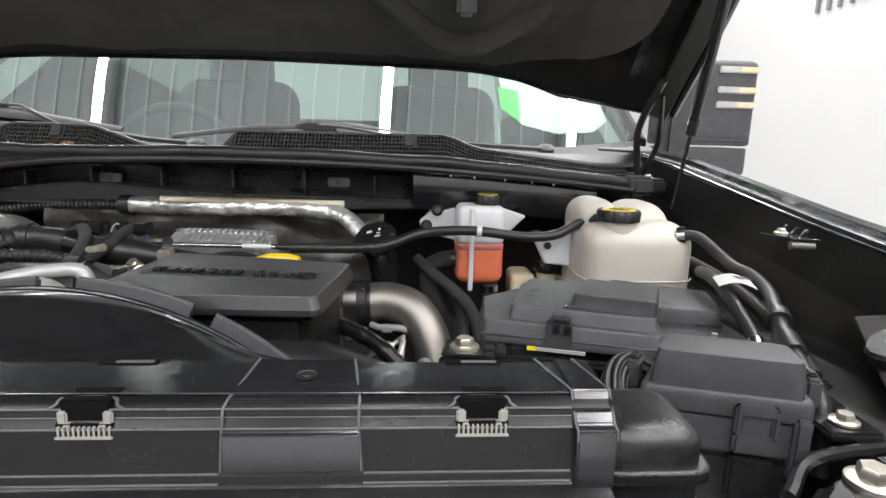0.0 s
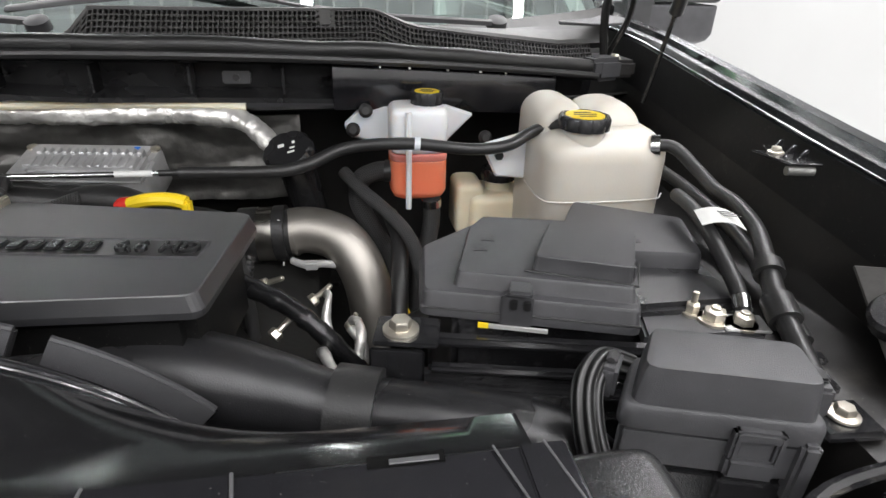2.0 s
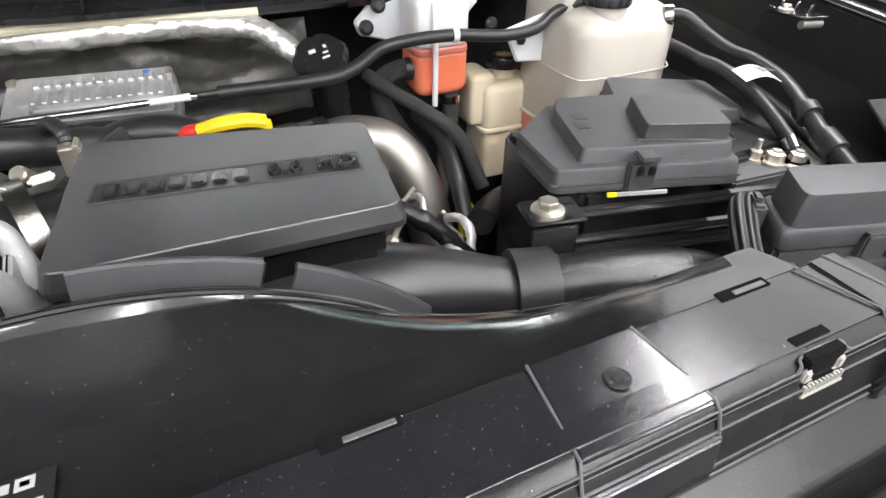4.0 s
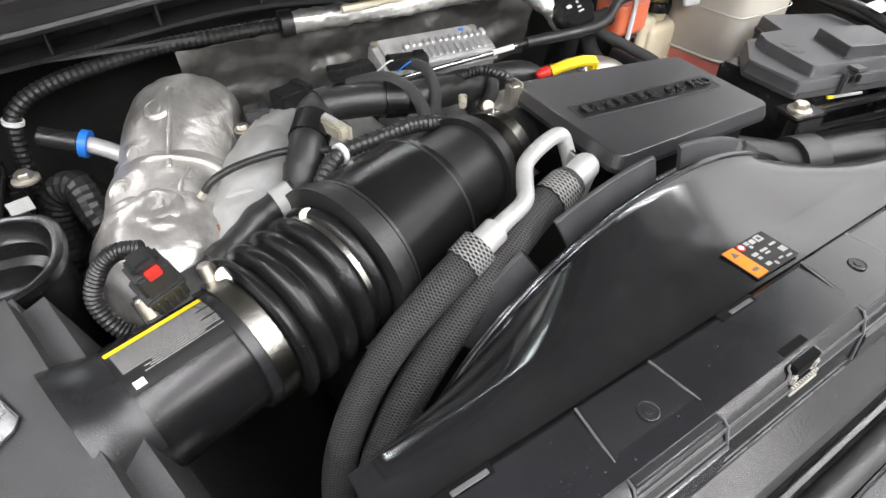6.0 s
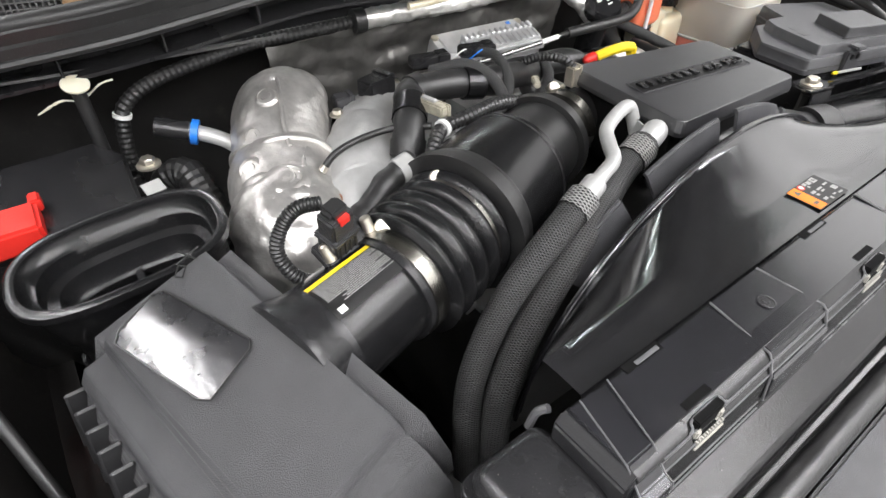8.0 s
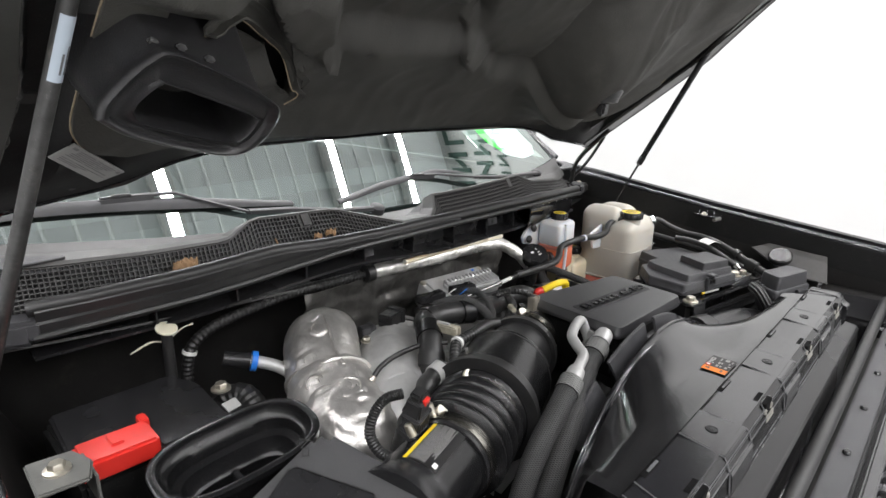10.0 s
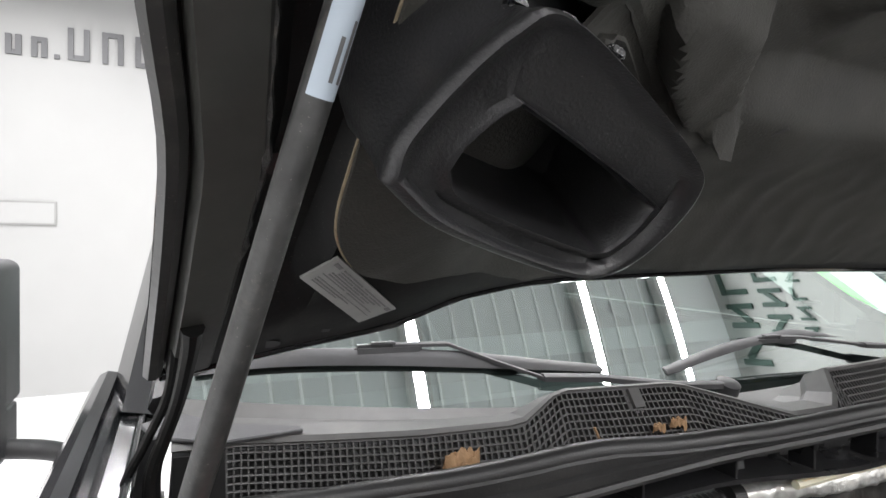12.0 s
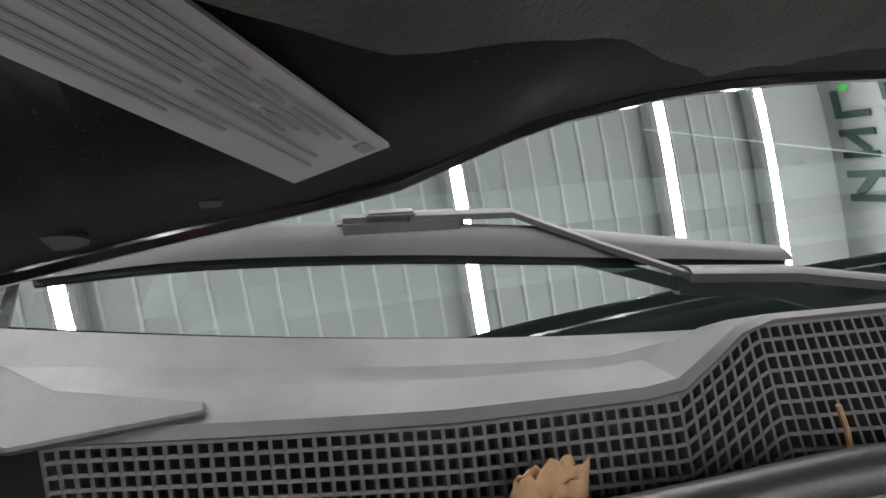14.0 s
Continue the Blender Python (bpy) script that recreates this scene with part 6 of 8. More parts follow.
part("sleeve", crumpled(FOIL_RUN, 0.0155, 0.0021, 2.0, 28, 26), M_FOIL, FOIL, sharp=50)
part("end_collar", tube([(-0.214, 1.093, 1.283), (-0.196, 1.091, 1.283)], 0.0185, 18, sharp_line=True), M_RUBBER, FOIL, "black rubber end collar")
conduit("corrugated_loom", [(-0.205, 1.097, 1.281), (-0.286, 1.105, 1.28), (-0.374, 1.120, 1.275), (-0.459, 1.128, 1.264), (-0.52, 1.135, 1.25), (-0.557, 1.137, 1.232), (-0.574, 1.138, 1.205), (-0.585, 1.138, 1.12), (-0.59, 1.13, 0.95)], 0.0098, "black corrugated wiring conduit with a white clip", clamps=((0.60, M_WHITE, 0.003),))
hose("degas_hose", [(0.124, 0.944, 1.235), (0.243, 0.925, 1.240), (0.289, 0.932, 1.246), (0.342, 0.955, 1.261), (0.425, 0.946, 1.268), (0.511, 0.941, 1.260), (0.567, 0.945, 1.263), (0.605, 0.955, 1.280), (0.640, 0.935, 1.296)], 0.0085, M_RUBBER, "thin black rubber hose to the tank cap", n=12, clamps=((0.52, M_MILK, 0.004),))
hose("dipstick_rod", [(-0.13, 0.925, 1.242), (0.023, 0.930, 1.240), (0.125, 0.942, 1.236)], 0.0038, M_CHROME, "thin bright steel dipstick tube with paper tag", "pipe", 10, clamps=((0.70, M_WHITE, 0.022), (0.97, M_RUBBER, 0.012)))
hose("tank_hose", [(0.757, 0.900, 1.272), (0.782, 0.880, 1.275), (0.800, 0.845, 1.255), (0.800, 0.800, 1.245), (0.800, 0.755, 1.243), (0.790, 0.700, 1.235), (0.765, 0.640, 1.218), (0.750, 0.598, 1.203), (0.742, 0.556, 1.188), (0.738, 0.520, 1.165), (0.735, 0.50, 1.10)], 0.0135, M_RUBBER, "black rubber hose along the inner fender", n=16, radius=lambda s, i: 0.0085 + 0.0018 * ease((s - 0.45) / 0.2), clamps=((0.03, M_CHROME, 0.006), (0.60, M_RUBBER, 0.008), (0.72, M_RUBBER, 0.014)))
hose("battery_cable", [(0.755, 0.81, 1.235), (0.748, 0.765, 1.237), (0.740, 0.711, 1.229), (0.737, 0.672, 1.214), (0.735, 0.635, 1.195), (0.728, 0.612, 1.182)], 0.0085, M_RUBBER, "thick black battery cable", "cable", clamps=((0.88, M_CHROME, 0.008),))
hose("fender_loom", [(0.79, 0.98, 1.23), (0.815, 0.88, 1.215), (0.815, 0.76, 1.20), (0.795, 0.66, 1.185), (0.775, 0.58, 1.17)], 0.009, M_RUBBER, "dark wiring loom on the inner fender", "cable")
hose("fuse_box_loom", [(0.565, 0.535, 1.195), (0.540, 0.532, 1.206), (0.519, 0.512, 1.202), (0.515, 0.494, 1.180), (0.520, 0.479, 1.155), (0.534, 0.462, 1.125), (0.55, 0.45, 1.05)], 0.0125, M_STRIPED, "black ridged loom curling out of the fuse box", "cable", 16, clamps=((0.7, M_RUBBER, 0.01),))
hose("cooling_duct", [(0.02, 0.64, 1.15), (0.12, 0.625, 1.155), (0.20, 0.615, 1.155), (0.27, 0.60, 1.145), (0.33, 0.582, 1.135), (0.42, 0.555, 1.135), (0.50, 0.525, 1.13), (0.545, 0.49, 1.10), (0.56, 0.46, 1.02)], 0.036, M_SATIN, "broad black plastic air duct behind the fan shroud", "duct", 28, 8, lambda s, i: 0.048 - 0.016 * ease((s - 0.15) / 0.35), clamps=((0.52, M_RUBBER, 0.02),))
hose("engine_loom", [(0.20, 0.77, 1.18), (0.225, 0.752, 1.17), (0.264, 0.732, 1.158), (0.298, 0.712, 1.138), (0.331, 0.702, 1.10), (0.366, 0.70, 1.05), (0.38, 0.70, 0.95)], 0.011, M_DEEP, "taped black wiring loom beside the engine cover", "cable", radius=lambda s, i: 0.011 + 0.003 * noise.noise(Vector((i * 0.5, 2, 2))))
hose("foil_lead", [(0.335, 0.76, 1.10), (0.35, 0.745, 1.08), (0.345, 0.73, 1.05), (0.33, 0.72, 1.03), (0.345, 0.70, 0.99), (0.36, 0.69, 0.95)], 0.006, M_FOIL, "short foil-wrapped sensor lead", "cable", step=9)
for run, rad in (([(0.308, 0.80, 1.125), (0.312, 0.775, 1.135), (0.309, 0.755, 1.115), (0.318, 0.74, 1.09)], 0.0055),
                 ([(0.338, 0.76, 1.11), (0.346, 0.738, 1.12), (0.348, 0.715, 1.115), (0.342, 0.70, 1.09)], 0.006),
                 ([(0.305, 0.70, 1.11), (0.309, 0.682, 1.122), (0.318, 0.655, 1.122), (0.330, 0.635, 1.11)], 0.0065)):
    lead = thing("foil_lead", run[0], "short foil-wrapped sensor lead", "cable", group=GROUP)
    part("sleeve", crumpled(run, rad, 0.0014, run[0][0], 12, 12), M_FOIL, lead, sharp=50)
for x, y, z, ax in ((0.290, 0.79, 1.12, (0.9, 0.5, 0.5)), (0.252, 0.722, 1.12, (0.8, 0.7, 0.5)), (0.226, 0.838, 1.12, (1, -0.2, 0.4)), (0.335, 0.79, 1.08, (0.3, -0.5, 1))):
    solid("stud_bolt", join(lathe([(0.0035, 0), (0.0035, 0.030), (0.002, 0.032)], (x, y, z), ax, 10), lathe([(0.008, 0), (0.008, 0.007), (0.006, 0.009)], (x, y, z), ax, 6)), M_ZINC, "bright steel stud with a nut", "bolt", at=(x, y, z), group="studs beside the engine")
hose("injector_line", [(0.20, 0.93, 1.17), (0.192, 0.89, 1.19), (0.20, 0.85, 1.175), (0.215, 0.80, 1.14), (0.225, 0.76, 1.08)], 0.0075, M_BRAID_FINE, "woven black injector line beside the engine cover", "hose", 12, 8)
conduit("corrugated_drop", [(0.215, 0.84, 1.16), (0.212, 0.80, 1.13), (0.218, 0.775, 1.08), (0.22, 0.77, 1.0)], 0.0085, "black corrugated conduit dropping beside the engine", 0.0035)
hose("battery_feed", [(0.402, 1.0, 1.14), (0.41, 0.93, 1.13), (0.405, 0.87, 1.10), (0.40, 0.82, 1.05)], 0.012, M_RUBBER, "thick black cable behind the charge pipe", "cable", 14)
hose("battery_feed", [(0.335, 1.03, 1.20), (0.36, 0.99, 1.185), (0.395, 0.95, 1.165), (0.425, 0.90, 1.14), (0.44, 0.85, 1.08)], 0.010, M_BRAID_FINE, "woven black cable behind the charge pipe", "cable", 14)
hose("surge_hose", [(0.412, 1.030, 1.200), (0.385, 1.035, 1.198), (0.360, 1.035, 1.185), (0.355, 1.02, 1.155), (0.375, 1.0, 1.115), (0.405, 0.985, 1.06), (0.415, 0.98, 0.95)], 0.015, M_BRAID_FINE, "black woven hose from the surge bottle", clamps=((0.05, M_RUBBER, 0.006),))
hose("surge_drain_hose", [(0.470, 1.025, 1.162), (0.471, 1.025, 1.11), (0.458, 1.015, 1.05), (0.445, 1.005, 0.98), (0.44, 1.0, 0.85)], 0.014, M_BRAID_FINE, "black woven drain hose under the surge bottle", clamps=((0.06, M_CHROME, 0.006),))
hose("radiator_hose", [(0.41, 0.80, 1.06), (0.45, 0.84, 1.05), (0.50, 0.87, 1.04), (0.54, 0.90, 1.0)], 0.020, M_RUBBER, "black radiator hose below the brake reservoir")
hose("heater_hose", [(0.02, 0.86, 1.15), (-0.01, 0.875, 1.185), (0.0, 0.905, 1.206), (0.036, 0.90, 1.217), (0.08, 0.885, 1.214), (0.12, 0.87, 1.18)], 0.020, M_RUBBER, "bent black hose behind the engine cover", "hose", 18)
hose("heater_hose", [(0.03, 0.84, 1.19), (0.06, 0.835, 1.212), (0.10, 0.85, 1.216), (0.15, 0.87, 1.205), (0.19, 0.90, 1.18)], 0.012, M_RUBBER, "thin bent black hose behind the engine cover", "hose", 14)


def build_oil_cap():
    o = thing("oil_filler", (0.27, 1.0, 1.10), "black oil filler cap on a tilted neck", "oil cap")
    ax = (-0.25, -0.45, 0.86)
    part("neck", tube([(0.285, 1.03, 1.12), (0.272, 1.005, 1.20), (0.262, 0.985, 1.245)], 0.026, 20, 4), M_SATIN, o)
    c = part("cap", lathe([(0.030, -0.02), (0.034, -0.012), (0.034, 0.0), (0.030, 0.006)], (0.260, 0.983, 1.250), ax, 48, lobes=6, lobe=0.10), M_SATIN, o)
    m = Matrix.Translation((0.260, 0.983, 1.250)) @ Vector((0, 0, 1)).rotation_difference(Vector(ax)).to_matrix().to_4x4()
    for x, y, w, h in ((-0.008, 0.006, 0.009, 0.006), (0.008, -0.002, 0.007, 0.003), (0.006, -0.010, 0.010, 0.003), (0.010, 0.008, 0.004, 0.005)):
        part("print_bar", turn(box(x - w / 2, x + w / 2, y - h / 2, y + h / 2, 0.0062, 0.0068, 0), m), M_WHITE, c)


build_oil_cap()


def build_dipstick():
    d = thing("oil_dipstick", (0.12, 0.825, 1.22), "yellow plastic dipstick handle with a red tip", "dipstick")
    part("handle", join(tube([(0.092, 0.848, 1.232), (0.115, 0.838, 1.240), (0.14, 0.834, 1.241), (0.158, 0.830, 1.238)], 0.008, 10, 5), obox((0.158, 0.830, 1.231), (0.010, 0.016, 0.022), r=0.003)), M_YELLOW, d)
    part("tip", lathe([(0.004, -0.012), (0.009, -0.004), (0.009, 0.008)], (0.083, 0.853, 1.229), (1, -0.3, 0.2), 14), M_RED, d)
    g = thing("transmission_dipstick", (0.399, 0.833, 1.02), "small yellow loop dipstick handle", "dipstick")
    part("loop", tube([(0.400, 0.835, 1.02), (0.399, 0.834, 1.04), (0.404, 0.835, 1.068), (0.412, 0.836, 1.064), (0.410, 0.835, 1.04)], 0.0045, 8, 6), M_YELLOW, g)
    part("foot", obox((0.401, 0.835, 1.02), (0.018, 0.014, 0.008), r=0.002), M_YELLOW, g)


build_dipstick()


def build_ac():
    p = [(-0.045, 0.655, 1.215), (-0.049, 0.664, 1.24), (-0.058, 0.669, 1.260), (-0.085, 0.664, 1.262), (-0.122, 0.650, 1.257), (-0.142, 0.628, 1.253), (-0.160, 0.606, 1.250), (-0.190, 0.596, 1.246), (-0.228, 0.586, 1.238)]
    a = hose("ac_pipe", p, 0.0088, M_ALU, "bent bright aluminium air conditioning pipe", "pipe", 18, 6)
    part("crimp", tube([(-0.205, 0.592, 1.2435), (-0.236, 0.584, 1.236)], 0.0135, 18, sharp_line=True), M_ALU, a)
    e = hose("ac_fitting", [(-0.052, 0.640, 1.20), (-0.060, 0.628, 1.235), (-0.072, 0.616, 1.252), (-0.092, 0.613, 1.243)], 0.015, M_ALU, "cast aluminium hose fitting", "pipe", 18, 6)
    part("bracket", obox((-0.052, 0.645, 1.215), (0.006, 0.04, 0.06), rx=15, r=0.003), M_ALU, e)
    hose("braided_hose", [(-0.232, 0.585, 1.237), (-0.283, 0.576, 1.215), (-0.327, 0.574, 1.18), (-0.365, 0.572, 1.13), (-0.398, 0.562, 1.07), (-0.415, 0.545, 1.0), (-0.42, 0.53, 0.85)], 0.0165, M_BRAID, "black braided air conditioning hose with silver sleeve end", n=20, step=8, clamps=((0.03, M_BRAID_BRIGHT, 0.012),))
    hose("braided_hose", [(-0.090, 0.615, 1.242), (-0.145, 0.604, 1.228), (-0.20, 0.585, 1.212), (-0.249, 0.570, 1.19), (-0.302, 0.558, 1.15), (-0.346, 0.548, 1.10), (-0.380, 0.535, 1.03), (-0.395, 0.52, 0.85)], 0.0185, M_BRAID, "black braided air conditioning hose with silver sleeve end", n=20, step=8, clamps=((0.06, M_BRAID_BRIGHT, 0.014),))


build_ac()


def lumpy(pts, r, n=32, step=9, amp=0.006, freq=22, seed=0.0, radius=None):
    """A tube with a hammered, slightly dented skin."""
    bm = tube(pts, r, 64, 22, radius)
    bm.normal_update()
    for v in bm.verts:
        q = v.co + Vector((seed, 0, 0))
        v.co += v.normal * (amp * noise.noise(q * freq) + 0.9 * amp * max(0.0, 0.18 - abs(noise.noise(q * freq * 0.9 + Vector((4, 4, 4))))) / 0.18 + 0.12 * amp * noise.noise(q * freq * 5))
    return bm


def build_turbo():
    t = thing("turbo_heat_shield", (-0.45, 0.88, 1.0), "bright embossed heat shield over the turbocharger pipe", "heat shield")
    part("upper_shell", lumpy([(-0.345, 1.015, 1.165), (-0.365, 1.02, 1.195), (-0.39, 1.005, 1.205), (-0.41, 0.97, 1.185), (-0.425, 0.94, 1.165)], 0.06, amp=0.0016, radius=lambda s, i: 0.040 + 0.028 * ease(s * 3)), M_SHIELD, t, "pressed silver upper shell", sharp=60)
    part("middle_shell", lumpy([(-0.415, 0.955, 1.165), (-0.430, 0.92, 1.160), (-0.445, 0.875, 1.152), (-0.452, 0.855, 1.145)], 0.07, amp=0.0020, seed=3, radius=lambda s, i: 0.066 + 0.012 * math.sin(s * 3.1)), M_SHIELD, t, "pressed silver middle shell", sharp=60)
    part("lower_shell", lumpy([(-0.455, 0.875, 1.15), (-0.462, 0.835, 1.150), (-0.468, 0.80, 1.130), (-0.47, 0.775, 1.08), (-0.48, 0.77, 1.0)], 0.07, amp=0.0038, freq=30, seed=7, radius=lambda s, i: 0.068 + 0.010 * math.sin(s * 6)), M_SHIELD, t, "pressed silver lower shell", sharp=60)
    part("seam", tube([(-0.480, 0.93, 1.205), (-0.44, 0.905, 1.236), (-0.39, 0.888, 1.222), (-0.365, 0.88, 1.18)], 0.0035, 8, 6), M_SHIELD, t)
    for c, r, ax in (((-0.461, 0.832, 1.224), 0.017, (-0.15, -0.15, 1)), ((-0.455, 0.942, 1.226), 0.010, (-0.57, -0.33, 0.75)), ((-0.417, 0.973, 1.259), 0.011, (-0.29, -0.28, 0.92)), ((-0.484, 0.888, 1.216), 0.012, (-0.55, -0.35, 0.75))):
        part("shield_boss", lathe([(r * 1.7, -0.006), (r * 1.35, 0.0015), (r * 1.1, 0.003), (r, 0.001), (r * 0.7, 0.001), (r * 0.6, 0.004), (r * 0.3, 0.004)], c, ax, 28), M_SHIELD, t)
    d = Vector((-0.425, 0.94, 1.165)) - Vector((-0.41, 0.97, 1.185))
    o = Vector((-0.420, 0.95, 1.172))
    part("shield_flange", tube([o - d * 0.07, o + d * 0.07], 0.0715, 56, sharp_line=True), M_SHIELD, t, "pressed joint flange")
    for run in ([(-0.430, 0.885, 1.232), (-0.420, 0.92, 1.240), (-0.405, 0.955, 1.258), (-0.392, 0.99, 1.272)], [(-0.498, 0.86, 1.195), (-0.490, 0.90, 1.205), (-0.476, 0.94, 1.205)], [(-0.440, 0.80, 1.205), (-0.430, 0.85, 1.222), (-0.412, 0.88, 1.226)], [(-0.500, 0.82, 1.19), (-0.482, 0.795, 1.195), (-0.455, 0.785, 1.19)]):
        part("pressed_rib", tube(run, 0.0028, 8, 6), M_SHIELD, t)
    part("rust_band", tube([(-0.430, 0.822, 1.205), (-0.408, 0.795, 1.185), (-0.402, 0.775, 1.15)], 0.007, 8, 6), M_RUST, t, "rusty brown band")
    part("outlet_stub", tube([(-0.42, 0.80, 1.15), (-0.385, 0.79, 1.15), (-0.35, 0.79, 1.13)], 0.034, 20, 6), M_ALU, t)
    m = thing("intake_manifold", (-0.33, 0.9, 0.98), "cast aluminium intake manifold", "manifold")
    part("runner", lumpy([(-0.400, 0.758, 1.10), (-0.378, 0.80, 1.150), (-0.340, 0.862, 1.165), (-0.294, 0.920, 1.166), (-0.245, 0.965, 1.158), (-0.19, 0.975, 1.13), (-0.14, 0.98, 1.10)], 0.05, amp=0.003, seed=5, radius=lambda s, i: 0.050 + 0.016 * math.sin(s * 3.0)), M_ALU, m, "matt cast runner", sharp=60)
    part("bracket_plate", slab([(-0.335, 0.955, 1.205), (-0.305, 0.975, 1.215), (-0.295, 0.90, 1.222), (-0.365, 0.86, 1.19)], 0.006, 0.002), M_ALU, m)
    for k in range(5):
        x, y = -0.372 + 0.040 * k, 0.815 + 0.040 * k
        part("web", tube([(x - 0.042, y + 0.020, 1.175), (x - 0.015, y + 0.010, 1.212 + 0.004 * math.sin(k * 1.7)), (x + 0.018, y - 0.004, 1.213), (x + 0.046, y - 0.020, 1.185)], 0.0035, 8, 5), M_ALU, m)
    for x, y, z in ((-0.395, 0.86, 1.20), (-0.330, 0.80, 1.205), (-0.262, 0.93, 1.222), (-0.222, 0.95, 1.215)):
        part("boss", lathe([(0.013, -0.02), (0.012, 0.0), (0.010, 0.003), (0.004, 0.003)], (x, y, z), (0, -0.1, 1), 18), M_ALU, m)
    part("gasket_flange", slab([(-0.400, 0.87, 1.16), (-0.372, 0.89, 1.185), (-0.345, 0.80, 1.19), (-0.375, 0.775, 1.16)], 0.01, 0.003), M_ALU, m)
    for c in ((-0.33, 0.95, 1.216), (-0.21, 0.985, 1.215), (-0.36, 0.81, 1.19)):
        bolt(c, 0.007, parent=m)
    hose("exhaust_probe_lead", [(-0.415, 0.835, 1.215), (-0.395, 0.835, 1.232), (-0.36, 0.835, 1.240), (-0.31, 0.828, 1.243), (-0.275, 0.80, 1.246)], 0.0045, M_RUBBER, "thin grey probe lead with ring end", "cable", 8, clamps=((0.02, M_ZINC, 0.004),))
    b = hose("breather_tube", [(-0.535, 1.062, 1.214), (-0.504, 1.046, 1.205), (-0.469, 1.02, 1.19), (-0.45, 0.99, 1.17)], 0.0105, M_ALU, "aluminium breather tube with a blue clip", "pipe", 16)
    part("connector", tube([(-0.545, 1.068, 1.217), (-0.508, 1.048, 1.206)], 0.0135, 14, sharp_line=True), M_SATIN, b)
    part("blue_clip", tube([(-0.506, 1.047, 1.2055), (-0.498, 1.043, 1.203)], 0.0175, 18, sharp_line=True), M_BLUE, b, "bright blue clip")
    conduit("ribbed_hose", [(-0.50, 0.98, 1.06), (-0.52, 1.0, 1.12), (-0.53, 1.04, 1.15), (-0.56, 1.06, 1.13), (-0.58, 1.05, 1.05)], 0.022, "short ribbed black hose", 0.005)


build_turbo()


def plug(at, size, rz, mat, label, rx=0):
    p = thing("wiring_connector", at, label, "connector", group="wiring connectors")
    part("housing", obox(at, size, rz=rz, rx=rx, r=0.002), mat, p)
    a = Vector((math.cos(radians(rz)), math.sin(radians(rz)), 0))
    q = Vector(at) + a * size[0] * 0.32
    part("collar", obox(tuple(q), (size[0] * 0.3, size[1] * 1.15, size[2] * 1.15), rz=rz, rx=rx, r=0.0015), mat, p)
    return p


M_DIRTY = material("dirty_cream_plastic", (0.30, 0.28, 0.22), 0.5, vary=0.4, scale=120, bump=0.1, wear=0.4)


